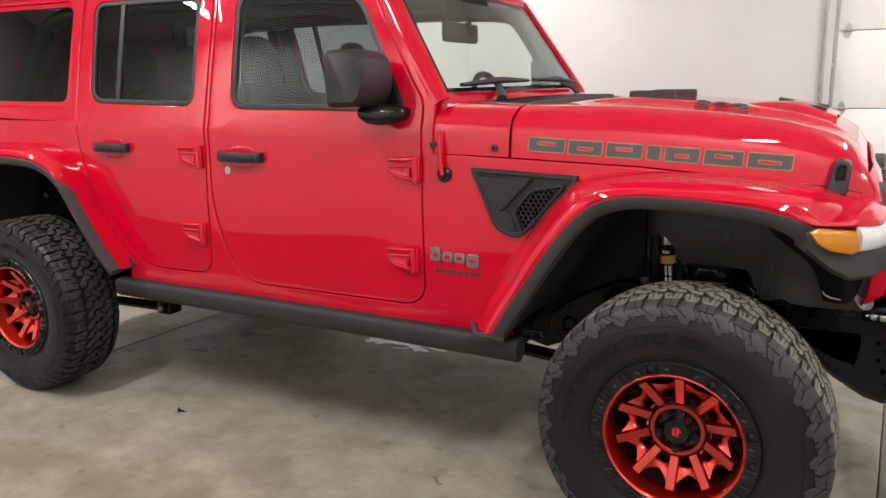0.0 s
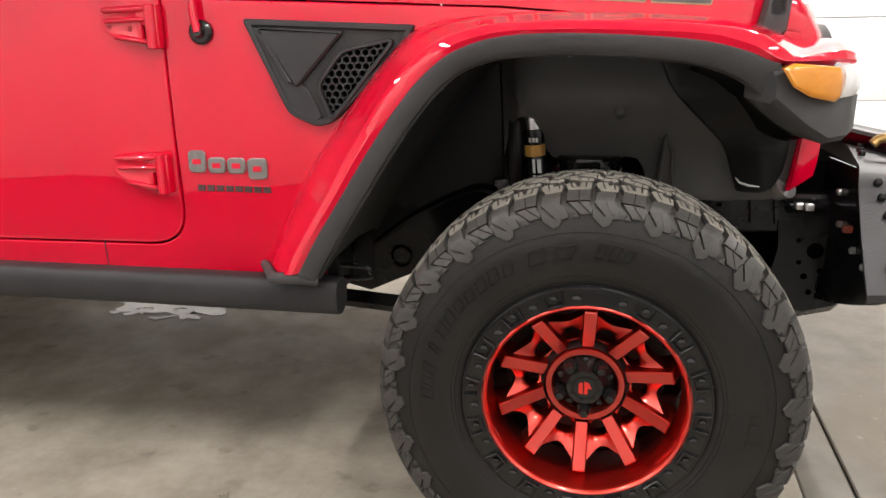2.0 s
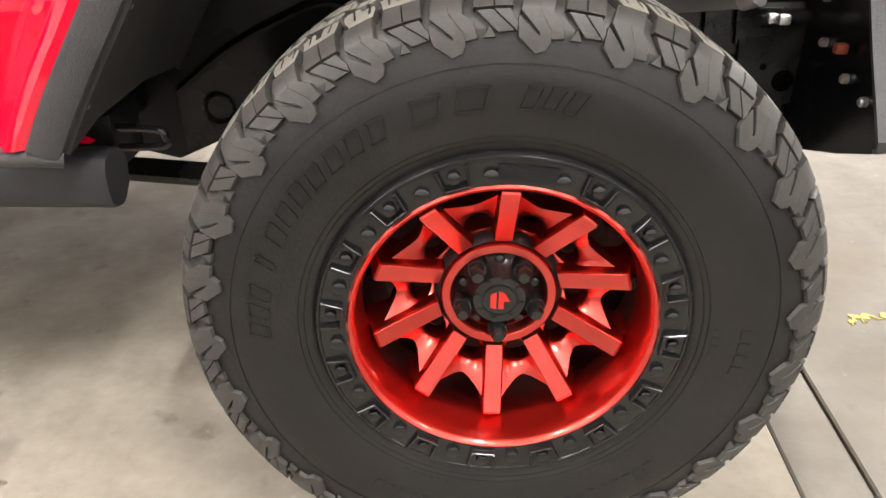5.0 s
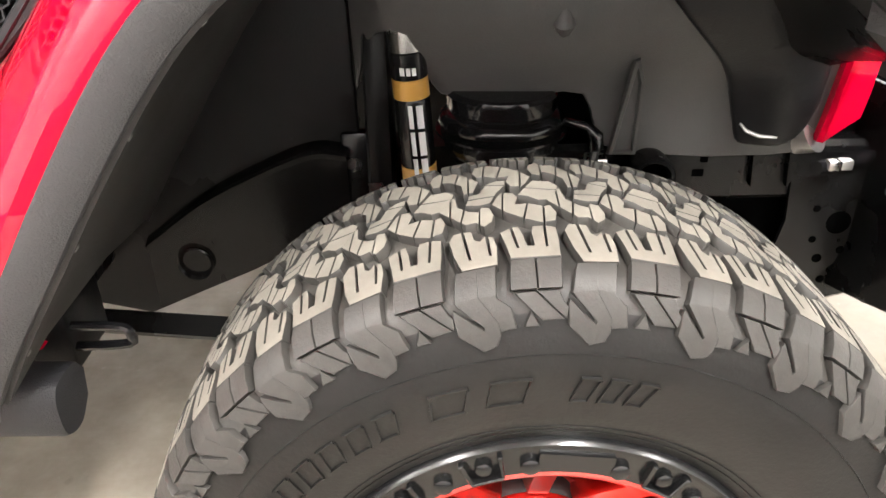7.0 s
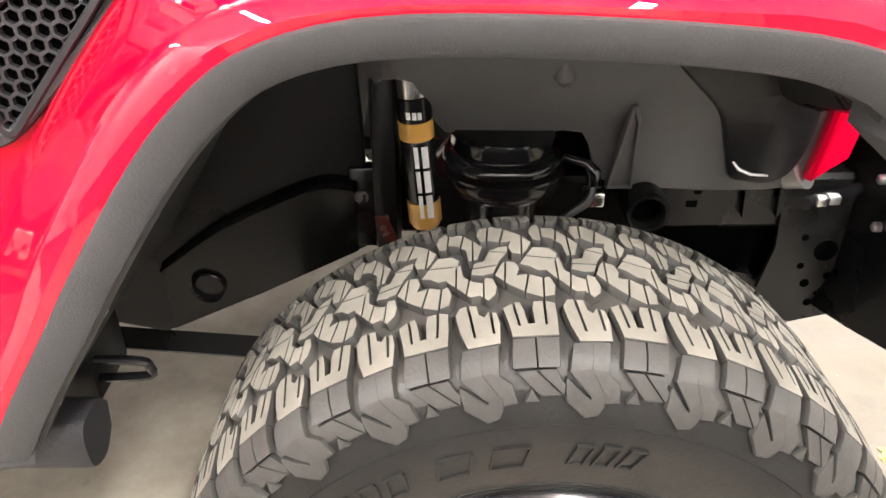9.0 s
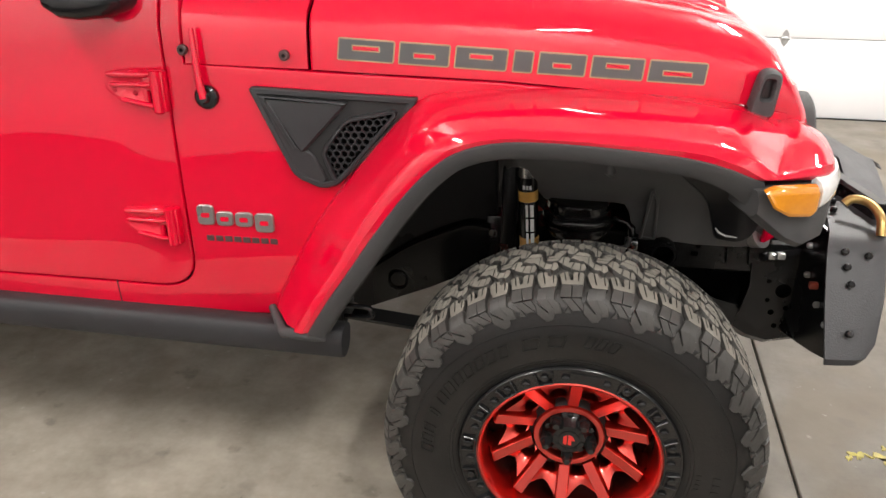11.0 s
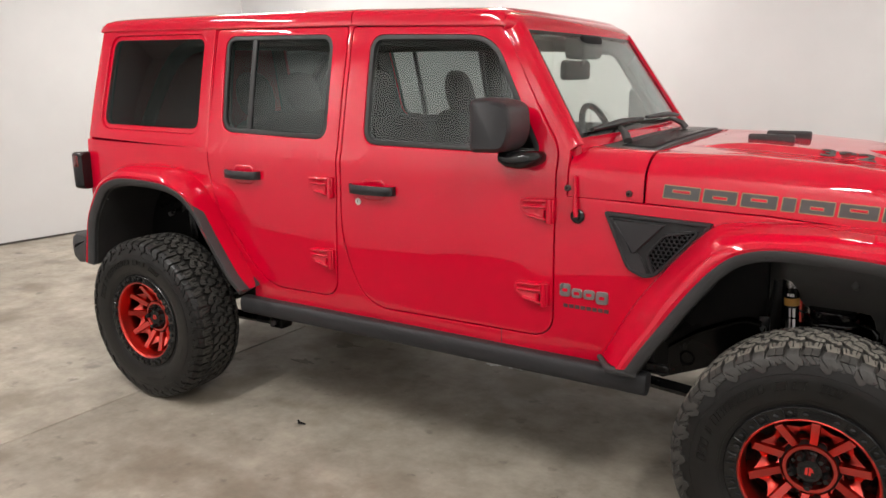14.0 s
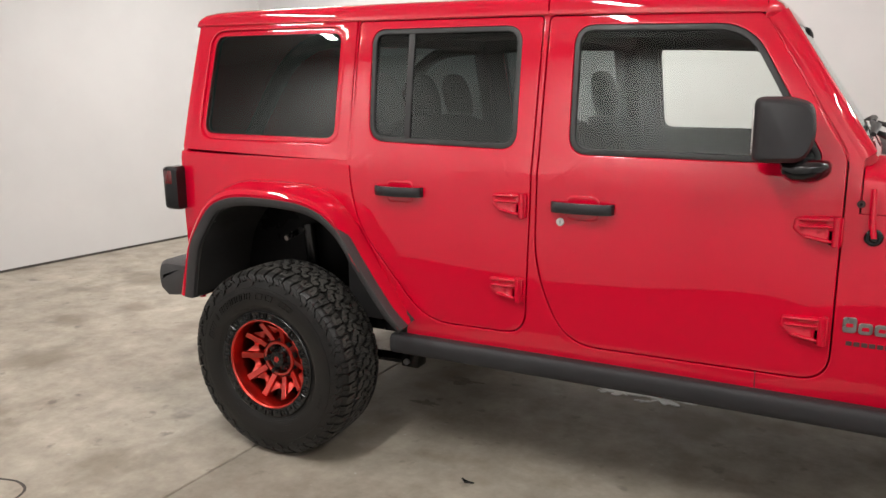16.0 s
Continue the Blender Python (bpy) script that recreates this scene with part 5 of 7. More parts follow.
def wheel(x, y, side, near, turn=0.0):
    """A wheel with its tyre; its outer face looks to minus y, or to plus y for the far side."""
    bm = bmesh.new()
    # barrel with its lip and inner drop
    lathe(bm, [(0.2335, 0.11), (0.215, 0.10), (0.205, 0.06), (0.192, -0.02), (0.1835, -0.055), (0.1830, -0.078), (0.1850, -0.084), (0.1865, -0.112), (0.1880, -0.126), (0.1905, -0.1325), (0.1945, -0.1350), (0.204, -0.130), (0.212, -0.120), (0.2335, -0.10)], 120, True)
    w = part("wheel", bm, CANDY, car, "candy red alloy wheel with a black bolt ring and an all-terrain tyre")
    w.matrix_basis = pose(x, y, HUB_Z, 0, turn, 0 if side < 0 else 180)
    ty = part("tyre", tyre_mesh(), TYRE, w, "black all-terrain tyre with dusty tread")
    if near:
        # dust lies between the blocks
        ty.data.materials.append(TREAD)
        for f in ty.data.polygons:
            if math.hypot(f.center.x, f.center.z) > 0.374:
                f.material_index = 1
    bm = bmesh.new()
    side_marks(bm)
    part("sidewall_marking", bm, TYRE, w)
    if near:
        for row in range(5):
            for kind in (0, 1):
                bm = bmesh.new()
                tread_row(bm, row, kind)
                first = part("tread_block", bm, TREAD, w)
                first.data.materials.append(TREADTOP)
                for k in range(1, PAIRS):
                    alike("tread_block", first, Matrix.Rotation(k * 2 * math.pi / PAIRS, 4, "Y"), w)
    else:
        unit = bmesh.new()
        for row in range(5):
            for kind in (0, 1):
                tread_row(unit, row, kind)
        bmesh.ops.recalc_face_normals(unit, faces=unit.faces[:])
        me = bpy.data.meshes.new("unit")
        unit.to_mesh(me)
        unit.free()
        co = np.empty(len(me.vertices) * 3)
        me.vertices.foreach_get("co", co)
        co = co.reshape(-1, 3)
        faces = [tuple(p.vertices) for p in me.polygons]
        slots = [p.material_index for p in me.polygons] * PAIRS
        V, F = [], []
        for k in range(PAIRS):
            R = np.array(Matrix.Rotation(k * 2 * math.pi / PAIRS, 3, "Y"))
            base = len(co) * k
            V.append(co @ R.T)
            F += [tuple(i + base for i in f) for f in faces]
        bpy.data.meshes.remove(me)
        me = bpy.data.meshes.new("tread")
        me.from_pydata(np.concatenate(V).tolist(), [], F)
        me.materials.append(TYRE)
        me.materials.append(TREADSOFT)
        me.polygons.foreach_set("material_index", slots)
        ob = new("tread", me)
        ob.parent = w
        tagged(ob, kind="stuff")
    # bolt ring
    bm = bmesh.new()
    lathe(bm, [(0.1925, -0.110), (0.1925, -0.1290), (0.1940, -0.1330), (0.2300, -0.1368), (0.2308, -0.1382), (0.2340, -0.1380), (0.2372, -0.1345), (0.2392, -0.127), (0.2395, -0.108)], 120, True)
    ring = part("bolt_ring", bm, RINGBLACK, w, "black bolt ring round the rim")
    bolt = pad = None
    for k in range(32):
        rot = Matrix.Rotation(2 * math.pi * (k + 0.5) / 32, 4, "Y")
        if k % 2:
            if bolt is None:
                bm = bmesh.new()
                rod(bm, [(0, -0.132, 0.2105), (0, -0.1405, 0.2105), (0, -0.1420, 0.2105)], [0.0090, 0.0090, 0.0070], 14)
                bolt = part("ring_bolt", bm, RINGBLACK, w)
                bolt.matrix_basis = rot
            else:
                alike("ring_bolt", bolt, rot, w)
        elif k != 0:
            if pad is None:
                bm = bmesh.new()
                # an open trapezoid frame round a bolt
                for q in ([(-0.0155, 0.2015), (0.0155, 0.2015), (0.0165, 0.2045), (-0.0165, 0.2045)], [(-0.0165, 0.2045), (-0.0130, 0.2045), (-0.0158, 0.2290), (-0.0208, 0.2290)], [(0.0130, 0.2045), (0.0165, 0.2045), (0.0208, 0.2290), (0.0158, 0.2290)]):
                    out = ccw([Vector(p) for p in q])
                    loft(bm, [[(p.x, yy, p.y) for p in pl] for pl, yy in ((out, -0.1330), (out, -0.1425), (shrink(out, 0.0009), -0.1436))], True, True)
                rod(bm, [(0, -0.134, 0.2165), (0, -0.1410, 0.2165), (0, -0.1422, 0.2165)], [0.0082, 0.0082, 0.0064], 6)
                pad = part("ring_pad", bm, RINGBLACK, w)
                pad.matrix_basis = rot
            else:
                alike("ring_pad", pad, rot, w)
        else:
            bm = bmesh.new()
            loft(bm, [[(0.2165 * math.sin(a) + dx * 0, yy, rr * math.cos(a)) for a, rr, dx in ((-0.16, 0.208, 0), (0.16, 0.208, 0), (0.16, 0.226, 0), (-0.16, 0.226, 0))] for yy in (-0.134, -0.1395)], True, True)
            part("ring_plate", bm, RINGBLACK, w).matrix_basis = rot
    sp = None
    for k in range(10):
        rot = Matrix.Rotation(2 * math.pi * k / 10 + math.pi + 0.04, 4, "Y")
        if sp is None:
            sp = part("spoke", spoke_mesh(), CANDY, w)
            sp.matrix_basis = rot
        else:
            alike("spoke", sp, rot, w)
    wb = None
    for k in range(10):
        rot = Matrix.Rotation(2 * math.pi * (k + 0.5) / 10 + math.pi + 0.04, 4, "Y")
        if wb is None:
            wb = part("spoke_web", web_mesh(), CANDY, w)
            wb.matrix_basis = rot
        else:
            alike("spoke_web", wb, rot, w)
    bm = bmesh.new()
    lathe(bm, [(0.012, -0.0300), (0.058, -0.0300), (0.0625, -0.0340), (0.0640, -0.0500), (0.0665, -0.0530), (0.0765, -0.0530), (0.0790, -0.0500), (0.0800, -0.0200), (0.0800, -0.005), (0.012, -0.005)], 72, True)
    part("wheel_hub", bm, CANDY, w)
    # the shade round the hub, made as a black ring
    bm = bmesh.new()
    lathe(bm, [(0.0795, -0.0460), (0.0840, -0.0420), (0.0880, -0.0340), (0.0895, -0.0150), (0.0795, -0.0150)], 60, True)
    part("hub_shadow_ring", bm, SEAL, w, "dark ring that paints the shade round the hub")
    bm = bmesh.new()
    lathe(bm, [(0.001, -0.0280), (0.0600, -0.0280), (0.0600, -0.0350), (0.052, -0.0410), (0.042, -0.0500), (0.0370, -0.0610), (0.0350, -0.0640), (0.0250, -0.0640), (0.0240, -0.0620), (0.001, -0.0620)], 48)
    part("hub_cap", bm, RINGBLACK, w, "gloss black centre cap")
    bm = bmesh.new()
    for k in range(8):
        a = 2 * math.pi * k / 8 + 0.2
        rod(bm, [(0.0305 * math.sin(a), -0.0600, 0.0305 * math.cos(a)), (0.0305 * math.sin(a), -0.0665, 0.0305 * math.cos(a))], 0.0040, 8)
    part("cap_screws", bm, RINGBLACK, w)
    bm = bmesh.new()
    rod(bm, [(0, -0.0610, 0), (0, -0.0645, 0)], 0.0215, 28)
    part("cap_disc", bm, RINGBLACK, w)
    bm = bmesh.new()
    for q in ([(-0.012, -0.012), (-0.004, -0.014), (-0.004, 0.012), (-0.012, 0.008)], [(-0.001, -0.014), (0.006, -0.014), (0.006, -0.002), (0.014, -0.002), (0.008, 0.010), (-0.001, 0.014)]):
        loft(bm, [[(px, yy, pz) for px, pz in q] for yy in (-0.0635, -0.0655)], True, True)
    part("cap_emblem", bm, EMBLEM, w, "plain red emblem shape")
    nut = None
    for k in range(5):
        rot = Matrix.Rotation(2 * math.pi * (k + 0.5) / 5, 4, "Y")
        if nut is None:
            bm = bmesh.new()
            rod(bm, [(0, -0.0260, 0.0515), (0, -0.0560, 0.0515), (0, -0.0585, 0.0515)], [0.0148, 0.0142, 0.0125], 14)
            rod(bm, [(0, -0.0560, 0.0515), (0, -0.0740, 0.0515), (0, -0.0790, 0.0515)], [0.0112, 0.0108, 0.0075], 6)
            nut = part("wheel_nut", bm, RINGBLACK, w, "black wheel nut")
            nut.matrix_basis = rot
        else:
            alike("wheel_nut", nut, rot, w)
    stud = None
    for k in range(5):
        rot = Matrix.Rotation(2 * math.pi * k / 5, 4, "Y")
        if stud is None:
            bm = bmesh.new()
            rod(bm, [(0, -0.0280, 0.0520), (0, -0.0440, 0.0500), (0, -0.0460, 0.0500)], [0.0075, 0.0070, 0.005], 8)
            stud = part("cap_stud", bm, RINGBLACK, w)
            stud.matrix_basis = rot
        else:
            alike("cap_stud", stud, rot, w)
    # brake disc behind the spokes
    bm = bmesh.new()
    lathe(bm, [(0.03, 0.030), (0.165, 0.030), (0.165, 0.058), (0.03, 0.058)], 48, True)
    part("brake_disc", bm, DISC, w, "dark cast-iron brake disc")
    bm = bmesh.new()
    lathe(bm, [(0.02, 0.03), (0.20, 0.034), (0.205, 0.06), (0.02, 0.06)], 40, True)
    part("back_plate", bm, CHASSIS, w)
    return w


WHEEL_Y = 0.878
wheel(0.0, -WHEEL_Y, -1, True)
wheel(-WHEELBASE - 0.012, -WHEEL_Y, -1, False, 17)
wheel(0.0, WHEEL_Y, 1, False, 8)
wheel(-WHEELBASE, WHEEL_Y, 1, False, 11)


# ---- side details ----
def rocker(side):
    bm = bmesh.new()
    sec = [(0.765, 0.548), (0.785, 0.570), (0.826, 0.572), (0.840, 0.562), (0.845, 0.540), (0.842, 0.508), (0.828, 0.493), (0.80, 0.489), (0.772, 0.510)]
    sec = [tuple(p) for p in chain([(a, b, 0) for a, b in sec], 25)]
    rows = []
    for x in (-2.508, -2.500, -2.47, -2.0, -1.5, -1.0, -0.62, -0.548, -0.542):
        k = 0.95 if x in (-2.508, -0.542) else 1.0
        dz = 0.004 * math.cos((x + 1.5) * 1.4)
        rows.append([(x, side * (0.806 + (a - 0.806) * k), 0.54 + (b - 0.54) * k + dz) for a, b, _ in sec])
    loft(bm, rows, True, True)
    r = part("rock_rail", bm, RAIL, car, "textured black rock rail below the doors")
    bm = bmesh.new()
    rod(bm, chain([(-0.585, side * 0.715, 0.575), (-0.512, side * 0.715, 0.572), (-0.500, side * 0.715, 0.560), (-0.506, side * 0.715, 0.546), (-0.585, side * 0.715, 0.542)], 16), 0.0065, 8)
    part("rail_loop", bm, BLACK, r, "black steel loop at the rail's end")
    bm = bmesh.new()
    rod(bm, chain([(-0.79, side * 0.70, 0.53), (-0.80, side * 0.70, 0.485), (-0.775, side * 0.70, 0.470), (-0.745, side * 0.70, 0.478), (-0.735, side * 0.70, 0.50)], 14), 0.008, 8)
    part("tie_hook", bm, BLACK, r, "black tie-down hook")
    bm = bmesh.new()
    box(bm, (-0.74, min(side * 0.62, side * 0.728), 0.508), (-0.572, max(side * 0.62, side * 0.728), 0.600), 0.008)
    part("rail_mount", bm, LINER, r, "black rail mounting plate")
    for bx in (-2.1, -1.75, -1.35, -1.0):
        bm = bmesh.new()
        box(bm, (bx, min(side * 0.66, side * 0.78), 0.492), (bx + 0.05, max(side * 0.66, side * 0.78), 0.512), 0.004)
        part("rail_bracket", bm, CHASSIS, r)


rocker(-1)
rocker(1)


def band(bm, outer, inner, side, d0, d1, edge=0.002):
    """A raised band between two outlines with as many corners, in (x, z) on the car's side."""
    o, n = [Vector(p) for p in outer], [Vector(p) for p in inner]
    at = lambda p, d: (p.x, side * (half_width(p.x, p.y) + d), p.y)
    rings = [[at(p, d0) for p in o], [at(p, d1 - edge) for p in o], [at(p.lerp(q, 0.18), d1) for p, q in zip(o, n)], [at(p.lerp(q, 0.82), d1) for p, q in zip(o, n)], [at(q, d1 - edge) for q in n], [at(q, d0) for q in n]]
    loft(bm, rings, True)


def vent(side):
    """The black vent behind the front wheel: a rim, a raised triangle and a honeycomb mouth in a deep groove."""
    corner = [(-0.736, 1.131, 0.012), (-0.372, 1.112, 0.008), (-0.400, 1.060, 0.010), (-0.550, 0.914, 0.016), (-0.586, 0.903, 0.016), (-0.648, 0.930, 0.020)]
    out = ccw(rounded(corner, 4))
    bm = bmesh.new()
    plate(bm, out, side, -0.004, 0.0075, 0.001)
    v = part("side_vent", bm, SEAL, car, "black plastic vent with a honeycomb mouth")
    bm = bmesh.new()
    band(bm, out, shrink(out, 0.014), side, 0.001, 0.0165, 0.003)
    part("vent_rim", bm, VENTMATT, v)
    # broad lower left flank that slopes down to the groove
    bm = bmesh.new()
    plate(bm, rounded([(-0.722, 1.116, 0.006), (-0.640, 0.940, 0.014), (-0.588, 0.914, 0.012), (-0.575, 0.925, 0.006), (-0.604, 0.985, 0.01), (-0.642, 1.005, 0.01), (-0.700, 1.110, 0.004)], 3), side, 0.001, 0.0145, 0.003)
    part("vent_flank", bm, VENTMATT, v)
    bm = bmesh.new()
    plate(bm, rounded([(-0.705, 1.112, 0.006), (-0.520, 1.101, 0.012), (-0.628, 0.984, 0.012)], 5), side, 0.001, 0.0205, 0.005)
    part("vent_plate", bm, VENTMATT, v)
    bm = bmesh.new()
    plate(bm, [(-0.700, 1.098), (-0.690, 1.099), (-0.636, 1.000), (-0.644, 0.997)], side, 0.016, 0.0225, 0.001)
    part("vent_line", bm, VENT, v)
    bm = bmesh.new()
    plate(bm, [(-0.672, 1.105), (-0.545, 1.098), (-0.545, 1.0955), (-0.672, 1.1025)], side, 0.016, 0.0212, 0.0006)
    part("vent_line", bm, SEAL, v)
    mouth = rounded([(-0.524, 1.058, 0.014), (-0.425, 1.078, 0.006), (-0.480, 1.012, 0.006), (-0.552, 0.926, 0.010), (-0.576, 0.990, 0.014)], 4)
    mo = ccw([Vector(p) for p in mouth])
    bm = bmesh.new()
    band(bm, shrink(mo, -0.009), mo, side, 0.001, 0.0195, 0.002)
    part("mouth_frame", bm, VENT, v)
    bm = bmesh.new()
    plate(bm, mouth, side, 0.001, 0.0088, 0.0004)
    part("mouth_back", bm, HOLESHADE, v)
    # honeycomb bars
    bm = bmesh.new()
    poly = ccw([Vector(p) for p in mouth])

    def inside(q):
        return all((b - a).cross(q - a) > 0 for a, b in zip(poly, poly[1:] + poly[:1]))

    R = 0.0095
    i = 0
    z = 0.93
    while z < 1.09:
        x = -0.60 + (R * 0.87 if i % 2 else 0)
        while x < -0.41:
            q = Vector((x, z))
            if inside(q):
                hexa = [q + Vector((R * math.sin(k * math.pi / 3), R * math.cos(k * math.pi / 3))) for k in range(6)]
                inn = [q + (h - q) * 0.78 for h in hexa]
                A = [bm.verts.new((p.x, side * (half_width(p.x, p.y) + 0.0155), p.y)) for p in hexa]
                B = [bm.verts.new((p.x, side * (half_width(p.x, p.y) + 0.0155), p.y)) for p in inn]
                C = [bm.verts.new((p.x, side * (half_width(p.x, p.y) + 0.0088), p.y)) for p in inn]
                for k in range(6):
                    n = (k + 1) % 6
                    bm.faces.new((A[k], A[n], B[n], B[k]))
                    bm.faces.new((B[k], B[n], C[n], C[k]))
            x += R * 1.74
        z += R * 1.5
        i += 1
    part("honeycomb", bm, VENT, v)


vent(-1)
vent(1)

# hood side marking: seven plain blocks with a bronze edge, set along the hood's side
BLOCKS = ((598, 698, 1), (705, 795, 2), (803, 896, 3), (905, 941, 0), (949, 1034, 4), (1042, 1136, 5), (1143, 1247, 6))


def hood_side(x, z):
    t = (z - seam_z(x)) / (hood_top(x) - seam_z(x))
    return hood_half(x) - lerp(t, [0, 0.25, 0.48, 0.60, 0.69, 0.82], [0, 0.001, 0.005, 0.011, 0.020, 0.050])


def hood_marks(side):
    for a, b, kind in BLOCKS:
        x0, x1 = -0.545 + (a - 598) * 0.773 / 649, -0.545 + (b - 598) * 0.773 / 649
        if side > 0:
            x0, x1 = -0.317 - x1, -0.317 - x0
        zc = lambda x: lerp(x, [-0.545, 0.228], [1.2115, 1.1630])
        h = 0.0235
        sl = 0.004
        outer = rounded([(x0, zc(x0) - h, 0.004), (x1, zc(x1) - h, 0.006), (x1 + sl, zc(x1) + h, 0.006), (x0 + sl, zc(x0) + h, 0.004)], 3)
        poly = ccw([Vector(p) for p in outer])
        bm = bmesh.new()
        plate(bm, poly, side, -0.001, 0.0016, 0.0003, hood_side)
        blk = part("decal_block", bm, DECALRIM, hood, "plain grey block with a bronze edge")
        bm = bmesh.new()
        plate(bm, shrink(poly, 0.0032), side, 0.0, 0.0022, 0.0003, hood_side)
        part("decal_face", bm, DECAL, blk)
        if kind:
            # a slot through which the red paint shows
            w = x1 - x0
            xm0, xm1 = x0 + 0.030 + sl / 2, x1 - 0.030 + sl / 2
            if xm1 - xm0 > 0.012:
                bm = bmesh.new()
                o = 0.004 if kind % 2 else -0.003
                slot = rounded([(xm0, zc(xm0) - 0.0065 + o, 0.003), (xm1, zc(xm1) - 0.0065 + o, 0.003), (xm1, zc(xm1) + 0.0065 + o, 0.003), (xm0, zc(xm0) + 0.0065 + o, 0.003)], 3)
                sp = ccw([Vector(p) for p in slot])
                plate(bm, sp, side, 0.001, 0.0026, 0.0003, hood_side)
                rim = part("slot_edge", bm, DECALRIM, blk)
                bm = bmesh.new()
                plate(bm, shrink(sp, 0.0026), side, 0.001, 0.0032, 0.0003, hood_side)
                part("slot_red", bm, RED, blk)


hood_marks(-1)
hood_marks(1)


def maker_badge(side):
    """Four plain raised shapes and a row of small bars."""
    for x0, x1, z0, z1 in ((-0.890, -0.850, 0.802, 0.852), (-0.846, -0.806, 0.800, 0.836), (-0.802, -0.760, 0.799, 0.835), (-0.756, -0.711, 0.786, 0.834)):
        bm = bmesh.new()
        poly = rounded([(x0, z0, 0.012), (x1, z0, 0.012), (x1, z1, 0.012), (x0, z1, 0.012)], 5)
        plate(bm, poly, side, -0.001, 0.006, 0.002)
        b = part("badge_shape", bm, BADGE, car, "plain raised grey badge shape")
        bm = bmesh.new()
        xm, zm = (x0 + x1) / 2, (z0 + z1) / 2
        plate(bm, rounded([(xm - 0.010, zm - 0.006, 0.004), (xm + 0.010, zm - 0.006, 0.004), (xm + 0.010, zm + 0.006, 0.004), (xm - 0.010, zm + 0.006, 0.004)], 3), side, 0.004, 0.0066, 0.0003)
        part("badge_hollow", bm, RED, b)
    for k in range(8):
        x0 = -0.876 + k * 0.0215
        bm = bmesh.new()
        zc = 0.767 - k * 0.0008
        plate(bm, [(x0, zc - 0.007), (x0 + 0.017, zc - 0.0075), (x0 + 0.017, zc + 0.0065), (x0, zc + 0.007)], side, -0.001, 0.002, 0.0005)
        part("badge_bar", bm, SMALLGREY, car, "small dark badge bar")


maker_badge(-1)
maker_badge(1)

for s in (-1, 1):
    # cowl screws
    for bx, bz in ((-0.874, 1.204), (-0.656, 1.196)):
        bm = bmesh.new()
        w = half_width(bx, bz)
        disc_solid(bm, (bx, s * (w - 0.004), bz), (0, s, 0), 0.0115, 0.010, 18, 0.003)
        sc1 = part("body_screw", bm, SMALLGREY, car, "dark body screw")
        bm = bmesh.new()
        disc_solid(bm, (bx, s * (w + 0.0045), bz), (0, s, 0), 0.0045, 0.0022, 6)
        part("screw_socket", bm, HOLESHADE, sc1)
# aerial stub with its base, on the near fender
w = half_width(-0.832, 1.105)
bm = bmesh.new()
rod(bm, [(-0.832, -w + 0.004, 1.105), (-0.832, -w - 0.008, 1.105), (-0.832, -w - 0.012, 1.105)], [0.026, 0.026, 0.021], 28)
rod(bm, [(-0.832, -w - 0.010, 1.105), (-0.832, -w - 0.022, 1.107)], [0.014, 0.010], 18)
aerial = part("aerial", bm, BLACK, car, "black aerial base with a short mast")
bm = bmesh.new()
rod(bm, [(-0.832, -w - 0.018, 1.105), (-0.838, -w - 0.018, 1.140), (-0.843, -w - 0.014, 1.252)], [0.009, 0.0085, 0.005], 12)
part("mast", bm, RED, aerial, "red-painted mast stub")


def hood_latch(side):
    """A rubber hood latch at the hood's front corner."""
    c = Vector((0.352, side * 0.640, 1.132))
    bm = bmesh.new()
    poly = rounded([(-0.030, -0.052, 0.012), (0.026, -0.052, 0.012), (0.024, 0.046, 0.024), (-0.022, 0.050, 0.024)], 5)
    hole = rounded([(-0.010, -0.012, 0.006), (0.010, -0.012, 0.006), (0.008, 0.028, 0.006), (-0.010, 0.028, 0.006)], 3)
    P, H = ccw([Vector(p) for p in poly]), ccw([Vector(p) for p in hole])
    es = []
    prev = None
    for d, o in ((-0.018, 0.0), (0.012, 0.0), (0.020, 0.005)):
        L = [[bm.verts.new((c.x + p.x + 0.10 * p.y, c.y + side * (d - 0.15 * p.x), c.z + p.y)) for p in shrink(q, o * sg)] for q, sg in ((P, 1), (H, -1))]
        if prev:
            for A, B in zip(prev, L):
                for j in range(len(A)):
                    n = (j + 1) % len(A)
                    bm.faces.new((A[j], A[n], B[n], B[j]))
        prev = L
    es = [bm.edges.get((L2[j], L2[(j + 1) % len(L2)])) for L2 in prev for j in range(len(L2))]
    bmesh.ops.triangle_fill(bm, edges=es, use_beauty=True, normal=(0, side, 0))
    lt = part("hood_latch", bm, TRIM, car, "black rubber hood latch")
    bm = bmesh.new()
    box(bm, (c.x - 0.012, min(c.y + side * 0.002, c.y - side * 0.016), c.z - 0.02), (c.x + 0.014, max(c.y + side * 0.002, c.y - side * 0.016), c.z + 0.035), 0.002)
    part("latch_pin", bm, SEAL, lt)
    bm = bmesh.new()
    box(bm, (c.x - 0.036, min(c.y + side * 0.014, c.y - side * 0.02), c.z - 0.060), (c.x - 0.008, max(c.y + side * 0.014, c.y - side * 0.02), c.z - 0.030), 0.006)
    part("latch_foot", bm, BLACK, lt)


hood_latch(-1)
hood_latch(1)


